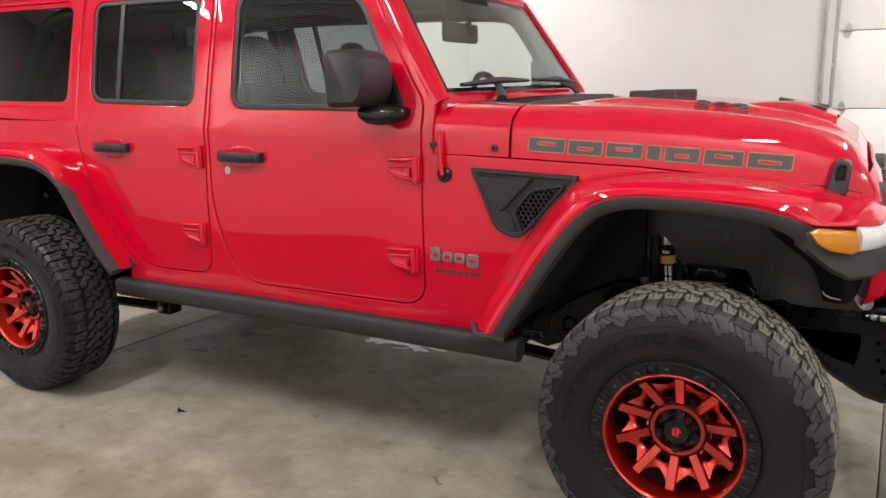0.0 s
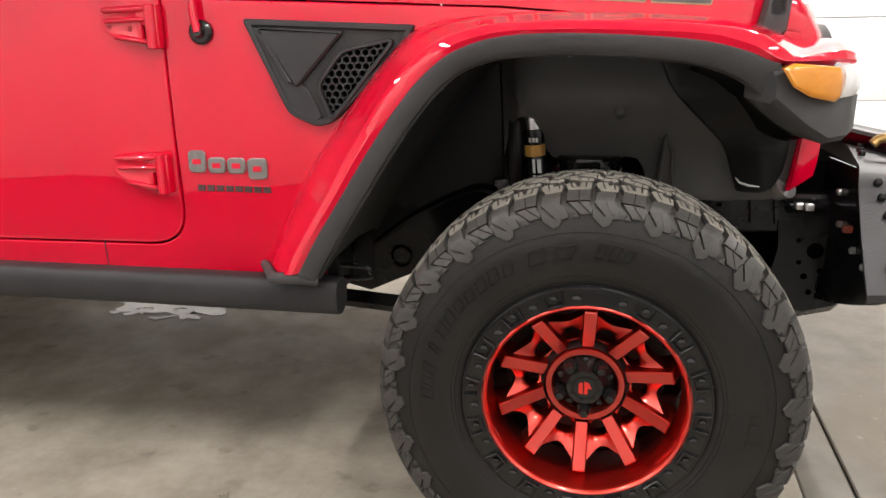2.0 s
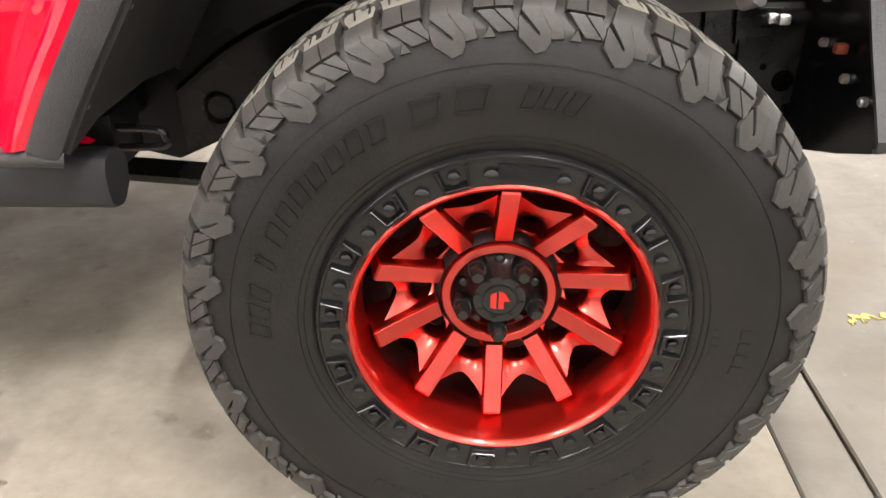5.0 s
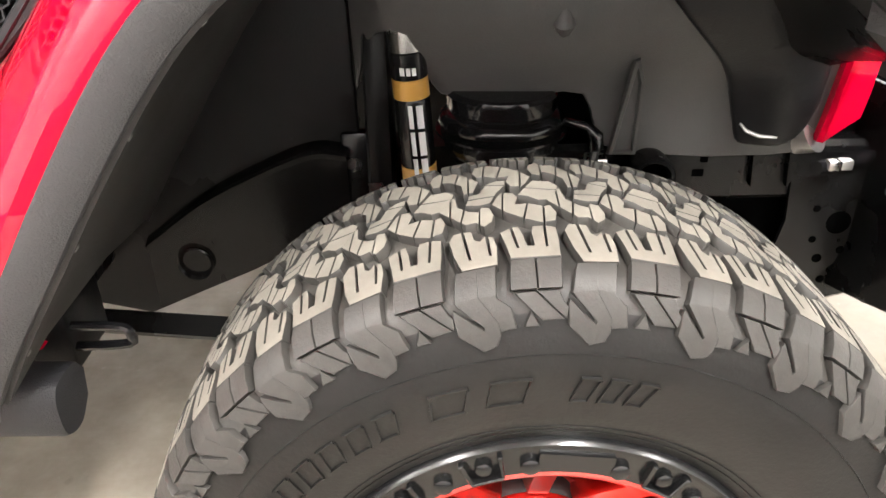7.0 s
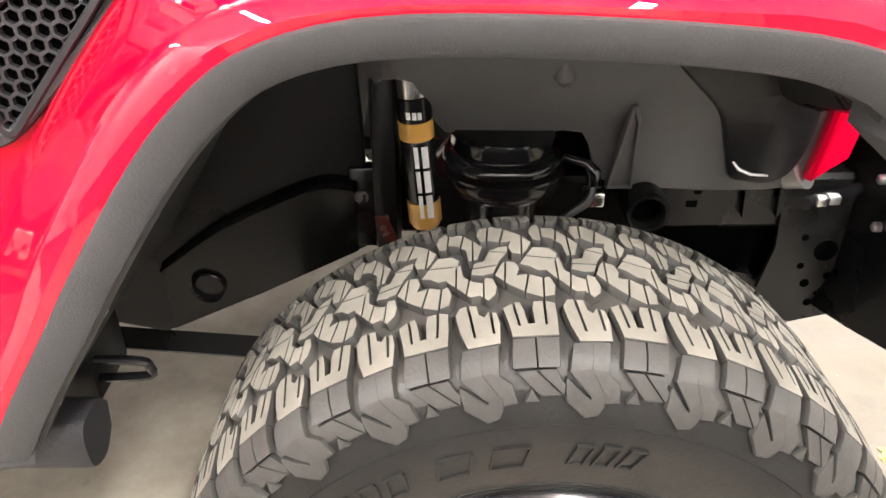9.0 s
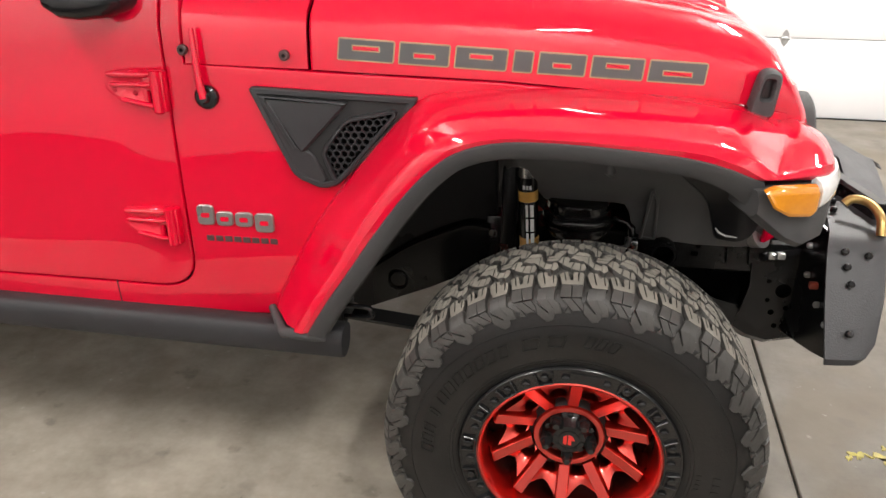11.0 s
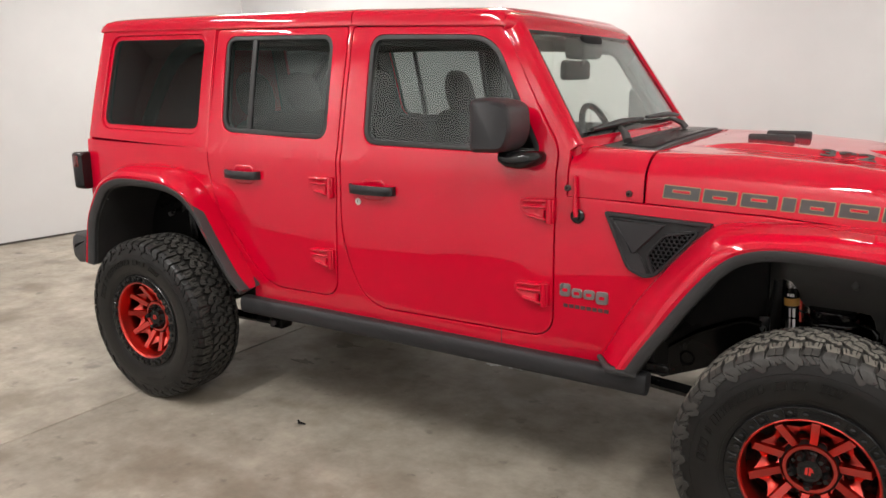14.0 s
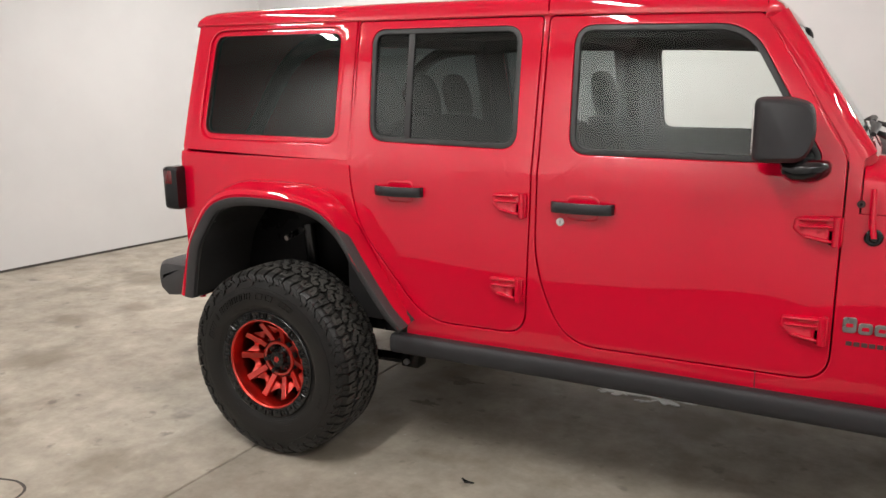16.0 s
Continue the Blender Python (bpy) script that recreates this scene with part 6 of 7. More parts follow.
def door_mirror(side):
    bm = bmesh.new()
    rows = []
    for y, kx, kz, sh in ((0.800, 0.80, 0.84, 0.012), (0.812, 0.93, 0.95, 0.006), (0.84, 1.0, 1.0, 0.0), (0.92, 1.0, 1.0, 0.002), (0.965, 0.97, 0.97, 0.006), (0.985, 0.90, 0.92, 0.012), (0.995, 0.76, 0.80, 0.018)):
        o = rounded([(-0.080, -0.093, 0.022), (0.062, -0.088, 0.045), (0.090, -0.02, 0.05), (0.080, 0.078, 0.05), (0.02, 0.098, 0.03), (-0.082, 0.098, 0.025)], 5)
        rows.append([(-1.100 + p.x * kx + sh, side * y, 1.424 + p.y * kz) for p in ccw([Vector(q) for q in o])])
    loft(bm, rows, True, True)
    m = part("door_mirror", bm, VENTMATT, car, "black plastic door mirror housing")
    bm = bmesh.new()
    rows = []
    for x, yc, zc, ry, rz in ((-1.100, 0.880, 1.322, 0.012, 0.010), (-1.092, 0.878, 1.314, 0.030, 0.020), (-1.065, 0.870, 1.306, 0.042, 0.030), (-1.03, 0.852, 1.304, 0.048, 0.033), (-0.995, 0.828, 1.305, 0.048, 0.031), (-0.972, 0.804, 1.308, 0.042, 0.024), (-0.962, 0.788, 1.309, 0.026, 0.012)):
        rows.append([(x, side * (yc + ry * math.copysign(abs(math.cos(a)) ** 0.75, math.cos(a))), zc + rz * math.copysign(abs(math.sin(a)) ** 0.75, math.sin(a))) for a in [2 * math.pi * k / 20 for k in range(20)]])
    loft(bm, rows, True, True)
    part("mirror_arm", bm, BLACK, m, "gloss black mirror arm")
    bm = bmesh.new()
    box(bm, (-1.1815, min(side * 0.845, side * 0.935), 1.355), (-1.170, max(side * 0.845, side * 0.935), 1.490), 0.002)
    part("mirror_glass", bm, CHROME, m, "mirror glass")


door_mirror(-1)
door_mirror(1)

# wipers
for piv, mid, b0, b1 in (((-0.765, -0.46, 1.350), (-0.835, -0.34, 1.392), (-0.857, -0.60, 1.400), (-0.845, -0.02, 1.412)),
                         ((-0.735, 0.30, 1.355), (-0.815, 0.30, 1.398), (-0.838, 0.02, 1.415), (-0.845, 0.58, 1.398))):
    bm = bmesh.new()
    rod(bm, [piv, Vector(piv).lerp(Vector(mid), 0.25) + Vector((0, 0, 0.012)), mid], [0.019, 0.016, 0.010], 10, flat=0.8)
    wp = part("wiper", bm, TRIM, car, "black windscreen wiper")
    bm = bmesh.new()
    rod(bm, [b0, Vector(b0).lerp(Vector(b1), 0.5) + Vector((0.012, 0, 0.008)), b1], [0.009, 0.017, 0.009], 10, flat=0.8)
    part("wiper_blade", bm, SEAL, wp)

# ---- front: grille, lamps, bumper ----
bm = bmesh.new()
rows = []
for z, x, w, k in ((0.735, 0.462, 0.42, 0.0), (0.76, 0.470, 0.46, 0.0), (0.865, 0.476, 0.48, 0.0), (0.925, 0.476, 0.58, 0.0), (1.02, 0.472, 0.612, 0.0), (1.085, 0.452, 0.612, 0.0), (1.140, 0.425, 0.60, 0.0)):
    rows.append([(x - 0.07, -w, z), (x - 0.015, -w, z), (x, -w + 0.02, z), (x + 0.012, -w * 0.5, z), (x + 0.015, 0, z), (x + 0.012, w * 0.5, z), (x, w - 0.02, z), (x - 0.015, w, z), (x - 0.07, w, z)])
loft(bm, rows)
thicken(bm, 0.02)
grille = part("grille", bm, RED, car, "red upright grille panel")
for k in range(7):
    y = -0.27 + 0.09 * k
    bm = bmesh.new()
    box(bm, (0.470, y - 0.026, 0.84), (0.4965, y + 0.026, 1.06), 0.012)
    part("grille_slot", bm, BLACK, grille)
for s in (-1, 1):
    bm = bmesh.new()
    lathe(bm, [(0.115, 0.03), (0.115, -0.008), (0.108, -0.014), (0.096, -0.012), (0.092, 0.0)], 40)
    bmesh.ops.transform(bm, matrix=Matrix.Translation((0.476, s * 0.475, 0.985)) @ Matrix.Rotation(radians(90), 4, "Z"), verts=bm.verts[:])
    hl = part("headlight", bm, TRIM, car, "round headlight with a black bezel")
    bm = bmesh.new()
    lathe(bm, [(0.096, 0.004), (0.09, -0.006), (0.06, -0.014), (0.001, -0.017)], 32)
    bmesh.ops.transform(bm, matrix=Matrix.Translation((0.476, s * 0.475, 0.985)) @ Matrix.Rotation(radians(90), 4, "Z"), verts=bm.verts[:])
    part("headlight_lens", bm, LENS, hl)

# winch bumper: a folded steel front with swept-back wings
bm = bmesh.new()
rows = []
for y in (-0.40, -0.30, 0.0, 0.30, 0.40):
    xf = 0.80 - 0.25 * y * y
    rows.append([(xf - 0.12, y, 0.806), (xf - 0.022, y, 0.806), (xf - 0.006, y, 0.800), (xf, y, 0.782), (xf, y, 0.62), (xf - 0.012, y, 0.57), (xf - 0.035, y, 0.556), (xf - 0.06, y, 0.55)])
loft(bm, rows)
thicken(bm, 0.008)
bumper = part("front_bumper", bm, SATIN, car, "satin black steel winch bumper")
for s in (-1, 1):
    # wing: a flat top that folds down and outwards into a broad end plate
    bm = bmesh.new()
    rows = []
    for lx, roll in ((0.0, 0.0), (0.004, 0.0), (0.05, 0.0), (0.10, 0.002), (0.120, 0.010), (0.128, 0.028), (0.128, 0.06)):
        prof = [(0.684, 0.00, 0.806), (0.625, -0.30, 0.806), (0.566, -0.575, 0.803), (0.556, -0.612, 0.792), (0.549, -0.642, 0.765), (0.546, -0.700, 0.684), (0.547, -0.752, 0.606), (0.549, -0.770, 0.574), (0.552, -0.766, 0.556), (0.556, -0.750, 0.550)]
        row = []
        for k, (px_, py_, pz_) in enumerate(prof):
            far = (1.35, 1.28, 1.20, 1.14, 1.08, 1.04, 0.90, 0.72, 0.60, 0.50)[k]
            row.append((px_ + lx * far, -s * (py_ + roll * 0.9), pz_ - (roll * 0.25 if k < 4 else 0) + 0.04 * lx * (k > 6)))
        rows.append([(x, y, z) for x, y, z in row])
    loft(bm, rows)
    thicken(bm, 0.006)
    part("bumper_wing", bm, SATIN, bumper, "broad satin grey-black steel wing")
    bm = bmesh.new()
    gus = [(-0.40, 0.795), (-0.575, 0.795), (-0.635, 0.765), (-0.695, 0.684), (-0.765, 0.560), (-0.715, 0.535), (-0.62, 0.500), (-0.52, 0.470), (-0.40, 0.440)]
    loft(bm, [[(x + 0.10 * (0.60 + y) * (-1), -s * y, z) for y, z in gus] for x in (0.572, 0.580)], True, True)
    gp = part("wing_gusset", bm, CHASSIS, bumper, "black steel gusset behind the wing")
    for gy, gz in ((0.50, 0.73), (0.52, 0.66), (0.60, 0.62), (0.66, 0.60)):
        bm = bmesh.new()
        disc_solid(bm, (0.572 - 0.10 * (0.60 - gy), s * gy, gz), (-1, 0, 0), 0.008, 0.012, 10, 0.003)
        part("gusset_bolt", bm, GALV, gp)
    bm = bmesh.new()
    hk = chain([(0.618, s * 0.482, 0.838), (0.632, s * 0.482, 0.850), (0.655, s * 0.492, 0.852), (0.672, s * 0.520, 0.846), (0.676, s * 0.560, 0.832), (0.676, s * 0.580, 0.800)], 18)
    rod(bm, hk, 0.0105, 10)
    part("tow_hook", bm, BRASS, bumper, "gold-coloured steel tow hook")
    for bx, by, bz in ((0.587, 0.627, 0.776), (0.590, 0.652, 0.750), (0.597, 0.676, 0.718), (0.637, 0.632, 0.772), (0.594, 0.741, 0.628)):
        bm = bmesh.new()
        disc_solid(bm, Vector((bx, s * (by + 0.004), bz)), Vector((0, s * 0.82, 0.57)), 0.0085, 0.012, 10, 0.003)
        part("bumper_bolt", bm, BLACK, bumper)
    for bx, by in ((0.605, 0.46), (0.620, 0.40), (0.640, 0.34), (0.66, 0.28)):
        bm = bmesh.new()
        disc_solid(bm, (bx, s * by, 0.808), (0, 0, 1), 0.008, 0.012, 10, 0.003)
        part("bumper_bolt", bm, BLACK, bumper)
    # low shield bar on the wing's top
    bm = bmesh.new()
    loft(bm, [[(x + dx, s * y, z) for dx, z in ((0.0, 0.805), (0.0, 0.838), (0.008, 0.845), (0.034, 0.845), (0.042, 0.838), (0.042, 0.805))] for x, y in ((0.630, 0.22), (0.645, 0.30), (0.680, 0.47), (0.684, 0.49))], True, True)
    part("bumper_fin", bm, BLACK, bumper, "black bar on the bumper's top")
    # brackets to the frame
    bm = bmesh.new()
    plate_pts = [Vector(p) for p in ((0.440, 0.700), (0.56, 0.690), (0.575, 0.60), (0.545, 0.50), (0.49, 0.45), (0.435, 0.50), (0.450, 0.58))]
    loft(bm, [[(p.x, s * y, p.y) for p in plate_pts] for y in (0.442, 0.450)], True, True)
    br = part("bumper_bracket", bm, CHASSIS, bumper, "black steel bracket plate with holes")
    # holes are thin discs, their inner shade given as black colour
    for hx, hz, hr in ((0.535, 0.575, 0.020), (0.500, 0.545, 0.006), (0.515, 0.510, 0.008), (0.55, 0.525, 0.007), (0.495, 0.600, 0.006), (0.53, 0.47, 0.007)):
        bm = bmesh.new()
        disc_solid(bm, (hx, s * 0.4495, hz), (0, s, 0), hr, 0.0016, 14)
        part("bracket_hole", bm, HOLESHADE, br)
bm = bmesh.new()
rod(bm, [(0.66, -0.36, 0.68), (0.66, 0.36, 0.68)], 0.05, 16)
part("winch_drum", bm, CHASSIS, bumper)

# ---- tail ----
for s in (-1, 1):
    bm = bmesh.new()
    rows = []
    for x, k in ((-3.640, 0.92), (-3.650, 1.0), (-3.706, 1.0), (-3.720, 0.96), (-3.724, 0.85)):
        rows.append([(x, s * (0.795 + p.x * k), 1.112 + p.y * k) for p in ccw([Vector(q) for q in rounded([(-0.055, -0.100, 0.02), (0.052, -0.100, 0.02), (0.052, 0.100, 0.02), (-0.055, 0.100, 0.02)], 4)])])
    loft(bm, rows, True, True)
    tl = part("tail_light", bm, BLACK, car, "black-framed tail light")
    bm = bmesh.new()
    box(bm, (-3.713, min(s * 0.838, s * 0.8495), 1.130), (-3.665, max(s * 0.838, s * 0.8495), 1.195), 0.006)
    part("tail_lens", bm, TAILRED, tl, "dark red lens")
bm = bmesh.new()
rows = []
for y, x0, x1, z0, z1 in ((-0.872, -3.745, -3.64, 0.640, 0.735), (-0.862, -3.782, -3.60, 0.600, 0.752), (-0.82, -3.815, -3.56, 0.585, 0.760), (-0.5, -3.835, -3.58, 0.580, 0.762), (0.5, -3.835, -3.58, 0.580, 0.762), (0.82, -3.815, -3.56, 0.585, 0.760), (0.862, -3.782, -3.60, 0.600, 0.752), (0.872, -3.745, -3.64, 0.640, 0.735)):
    rows.append([(x1, y, z0 + 0.02), (x0 + 0.05, y, z0), (x0 + 0.008, y, z0 + 0.03), (x0, y, z0 + 0.06), (x0, y, z1 - 0.05), (x0 + 0.012, y, z1 - 0.012), (x0 + 0.04, y, z1), (x1, y, z1)])
loft(bm, rows, True, True)
part("rear_bumper", bm, TRIM, car, "black plastic rear bumper")


# ---- underside, axles and springs ----
bm = bmesh.new()
box(bm, (-3.55, -0.70, 0.53), (-2.46, 0.70, 0.60), 0.01)
box(bm, (-2.50, -0.72, 0.525), (-0.62, 0.72, 0.60), 0.01)
part("floor_pan", bm, CHASSIS, car, "black painted floor pan")
for s in (-1, 1):
    bm = bmesh.new()
    pts = [(-3.55, 0.56), (-2.75, 0.62), (-2.4, 0.50), (-0.95, 0.505), (-0.55, 0.530), (-0.36, 0.600), (-0.20, 0.655), (0.62, 0.662)]
    rows = []
    for x, z in pts:
        rows.append([(x, s * 0.36, z - 0.048), (x, s * 0.432, z - 0.048), (x, s * 0.440, z - 0.040), (x, s * 0.440, z + 0.040), (x, s * 0.432, z + 0.048), (x, s * 0.36, z + 0.048)])
    loft(bm, rows, True, True)
    fr = part("frame_rail", bm, CHASSIS, car, "black boxed frame rail")
    for hx, hz, w, h in ((0.307, 0.681, 0.006, 0.0045), (0.300, 0.659, 0.009, 0.006), (0.45, 0.655, 0.006, 0.006)):
        bm = bmesh.new()
        box(bm, (hx - w, min(s * 0.4395, s * 0.4408), hz - h), (hx + w, max(s * 0.4395, s * 0.4408), hz + h))
        part("rail_hole", bm, HOLESHADE, fr)
    for gx in (0.375, 0.430):
        bm = bmesh.new()
        loft(bm, [[(gx, s * y, 0.70), (gx + 0.020, s * y, 0.70), (gx + 0.014, s * y, 0.655), (gx + 0.006, s * y, 0.640)] for y in (0.43, 0.455)], True, True)
        part("rail_gusset", bm, CHASSIS, fr)
    # open tube end through the rail
    bm = bmesh.new()
    lathe(bm, [(0.024, 0.04), (0.024, -0.028), (0.027, -0.032), (0.031, -0.032), (0.034, -0.028), (0.034, 0.02)], 36)
    bmesh.ops.transform(bm, matrix=Matrix.Translation((0.213, s * 0.475, 0.676)) @ Matrix.Rotation(0 if s < 0 else math.pi, 4, "Z"), verts=bm.verts[:])
    part("tube_end", bm, CHASSIS, fr, "open black tube end")
    bm = bmesh.new()
    disc_solid(bm, (0.213, s * 0.455, 0.676), (0, s, 0), 0.0235, 0.002, 28)
    part("tube_dark", bm, HOLESHADE, fr)

for ax, name in ((0.0, "front_axle"), (-WHEELBASE, "rear_axle")):
    bm = bmesh.new()
    rod(bm, [(ax, -0.74, HUB_Z), (ax, -0.2, HUB_Z), (ax, 0.74, HUB_Z)], 0.042, 18)
    rod(bm, [(ax - 0.13, 0.12, HUB_Z), (ax - 0.07, 0.12, HUB_Z), (ax + 0.07, 0.12, HUB_Z), (ax + 0.12, 0.12, HUB_Z)], [0.06, 0.13, 0.13, 0.05], 20)
    axle = part(name, bm, CHASSIS, car, "black axle with its differential")
    for s in (-1, 1):
        bm = bmesh.new()
        if ax == 0.0:
            a, b, at = Vector((0, s * 0.47, HUB_Z - 0.06)), Vector((-0.80, s * 0.43, 0.40)), Vector((-0.70, s * 0.46, 0.40))
        else:
            a, b, at = Vector((ax, s * 0.47, 0.310)), Vector((ax + 0.42, s * 0.47, 0.324)), Vector((ax + 0.385, s * 0.47, 0.322))
        rod(bm, [a, b], 0.026, 4)
        part("control_arm", bm, CHASSIS, axle, "square black control arm")
        bm = bmesh.new()
        disc_solid(bm, at, (0, s, 0), 0.014, 0.05, 12, 0.002)
        part("arm_bolt", bm, GALV if ax else CHASSIS, axle)
        if ax == 0.0:
            continue
        bm = bmesh.new()
        box(bm, (at.x - 0.035, min(s * 0.42, s * 0.505), at.z - 0.03), (at.x + 0.055, max(s * 0.42, s * 0.505), 0.50), 0.01)
        part("arm_bracket", bm, CHASSIS, axle)


def ease(t):
    t = max(0.0, min(1.0, t))
    return t * t * (3 - 2 * t)


def arch_inside(side):
    """Inner wing of the front wheel arch with what hangs in it."""
    wall_w = lambda x, z: 0.462 + 0.028 * math.exp(-((x - 0.06) / 0.16) ** 2 - ((z - 0.90) / 0.09) ** 2) + 0.035 * math.exp(-((x - 0.40) / 0.07) ** 2 - ((z - 0.80) / 0.12) ** 2) + 0.11 * ease((z - 0.77) / 0.20) * ease((x + 0.23) / 0.07) * ease((0.47 - x) / 0.16)
    out = [(-0.225, 1.045), (-0.1, 1.06), (0.15, 1.06), (0.28, 1.03), (0.42, 0.95), (0.475, 0.84), (0.470, 0.735), (0.423, 0.706), (0.30, 0.694), (0.20, 0.700), (0.172, 0.704), (0.144, 0.714), (0.131, 0.732), (0.120, 0.772), (0.106, 0.796), (0.078, 0.801), (0.0, 0.790), (-0.060, 0.790), (-0.096, 0.797),
           (-0.109, 0.815), (-0.119, 0.838), (-0.128, 0.872), (-0.139, 0.897), (-0.160, 0.905), (-0.180, 0.896), (-0.199, 0.874), (-0.216, 0.80)]
    bm = panel_mesh([Vector(p) for p in out], [], wall_w, side, rim=0.004, thick=0.014, step=(0.03, 0.025))
    w = part("inner_wing", bm, WINGLINER, car, "moulded dark grey inner wing liner")
    bm = panel_mesh([Vector(p) for p in ((-0.66, 0.56), (-0.56, 0.74), (-0.42, 0.90), (-0.27, 1.03), (-0.228, 1.045), (-0.219, 0.79), (-0.214, 0.60), (-0.40, 0.505), (-0.58, 0.425), (-0.68, 0.45))], [], lambda x, z: 0.462, side, rim=0.004, thick=0.014, step=(0.05, 0.05))
    part("rear_liner", bm, LINER, w, "black rear arch liner")
    # black moulded cover ahead of the grey liner
    bm = panel_mesh(rounded([(0.13, 1.05, 0.01), (0.165, 0.965, 0.03), (0.225, 0.905, 0.05), (0.298, 0.835, 0.05), (0.322, 0.765, 0.03), (0.334, 0.722, 0.012), (0.405, 0.722, 0.03), (0.432, 0.775, 0.03), (0.440, 0.85, 0.02), (0.44, 0.92, 0.02), (0.28, 1.025, 0.02)], 4), [],
                    lambda x, z: wall_w(x, z) + 0.012 + 0.012 * math.exp(-((x - 0.37) / 0.05) ** 2 - ((z - 0.80) / 0.06) ** 2), side, rim=0.006, thick=0.012, step=(0.03, 0.025))
    part("lamp_cover", bm, COVER, w, "smooth black cover behind the lamp")
    bm = bmesh.new()
    rod(bm, [(0.330, side * 0.492, 0.757), (0.338, side * 0.500, 0.748), (0.356, side * 0.504, 0.742), (0.382, side * 0.502, 0.739)], [0.002, 0.003, 0.003, 0.002], 6)
    part("cover_clip", bm, GALV, w, "bright bent clip")
    # raised rib
    bm = bmesh.new()
    rib = ccw([Vector(p) for p in ((0.150, 0.700), (0.160, 0.858), (0.168, 0.862), (0.188, 0.820), (0.194, 0.700))])
    rings = [[(p.x, side * (wall_w(p.x, p.y) + d), p.y) for p in shrink(rib, o)] for o, d in ((0, -0.002), (0.002, 0.007), (0.0065, 0.010), (0.009, 0.004))]
    vs = loft(bm, rings, True)
    bm.faces.new(vs[-1])
    part("wing_rib", bm, WINGLINER, w)
    # dimple above
    bm = bmesh.new()
    rod(bm, [(0.055, side * (wall_w(0.055, 0.92) - 0.004), 0.945), (0.055, side * (wall_w(0.055, 0.90) + 0.008), 0.92), (0.060, side * (wall_w(0.06, 0.88) - 0.004), 0.895)], [0.008, 0.015, 0.008], 12)
    part("wing_dimple", bm, WINGLINER, w)
    # gloss black splash panel below, with its curved ridge and bolt
    bm = bmesh.new()
    ridge = chain([(-0.56, side * 0.47, 0.56), (-0.46, side * 0.478, 0.635), (-0.355, side * 0.482, 0.690), (-0.285, side * 0.482, 0.716), (-0.236, side * 0.480, 0.712)], 20)
    rows = []
    for k, p in enumerate(ridge):
        lowz = lerp(p.x, [-0.58, -0.40, -0.21], [0.43, 0.512, 0.606])
        rows.append([(p.x, side * 0.462, p.z + 0.010), (p.x, p.y + side * 0.004, p.z + 0.006), (p.x, p.y + side * 0.010, p.z), (p.x, p.y + side * 0.002, p.z - 0.012), (p.x, side * 0.470, lowz), (p.x, side * 0.455, lowz)])
    loft(bm, rows, True, True)
    sp = part("splash_panel", bm, SPLASH, w, "gloss black splash panel")
    bm = bmesh.new()
    disc_solid(bm, (-0.226, side * 0.462, 0.690), (0, side, 0), 0.0115, 0.012, 14, 0.003)
    part("splash_bolt", bm, CHROME, sp, "bright steel bolt")
    bm = bmesh.new()
    box(bm, (-0.245, min(side * 0.44, side * 0.470), 0.60), (-0.196, max(side * 0.44, side * 0.470), 0.74), 0.006)
    part("bolt_tab", bm, CHASSIS, sp)
    bm = bmesh.new()
    lathe(bm, [(0.028, 0.0), (0.0295, -0.008), (0.027, -0.010), (0.0235, -0.006), (0.020, 0.004), (0.012, 0.008), (0.001, 0.008)], 28)
    bmesh.ops.transform(bm, matrix=Matrix.Translation((-0.487, side * 0.472, 0.528)) @ Matrix.Rotation(0 if side < 0 else math.pi, 4, "Z"), verts=bm.verts[:])
    part("access_plug", bm, BLACK, sp, "round black access plug")
    # damper with coloured bands
    top, bot = Vector((-0.1440, side * 0.508, 0.905)), Vector((-0.1185, side * 0.500, 0.560))
    seq = ((0.0, 0.10, 0.0245, CHROME), (0.10, 0.205, 0.0250, BLACK), (0.205, 0.285, 0.0253, GOLDBAND), (0.285, 0.575, 0.0250, BLACK), (0.575, 0.685, 0.0253, GOLDBAND), (0.685, 0.705, 0.021, GOLDBAND), (0.705, 1.0, 0.016, CHASSIS))
    bm = bmesh.new()
    rod(bm, [top + Vector((0, 0, 0.02)), bot], 0.012, 12)
    dm = part("damper", bm, CHASSIS, car, "gas damper with black, orange and white bands")
    for a, b, r, mt in seq:
        bm = bmesh.new()
        p, q = top.lerp(bot, a), top.lerp(bot, b)
        rod(bm, [p, p.lerp(q, 0.03), p.lerp(q, 0.97), q], [r - 0.001, r, r, r - 0.001], 28)
        part("damper_band", bm, mt, dm)
    # plain white shapes of the damper's marking, wrapped on its outer side
    def wrapped(a0, a1, t0, t1, mt, r=0.0258):
        bm2 = bmesh.new()
        rows2 = []
        d = (bot - top).normalized()
        for i in range(7):
            t = t0 + (t1 - t0) * i / 6
            row = []
            for j in range(9):
                an = a0 + (a1 - a0) * j / 8
                row.append(top.lerp(bot, t) + Vector((math.sin(an), side * math.cos(an), 0)) * r)
            rows2.append(row)
        loft(bm2, rows2)
        thicken(bm2, 0.0006)
        part("damper_mark", bm2, mt, dm)
    for w0, w1 in ((-0.45, -0.20), (-0.10, 0.12), (0.20, 0.42)):
        wrapped(w0, w1, 0.155, 0.185, WHITEMARK)
    # plain bars for the marking, each with a dark slot
    for t0, t1 in ((0.305, 0.400), (0.415, 0.515), (0.530, 0.640)):
        wrapped(-0.22, 0.02, t0, t1, WHITEMARK)
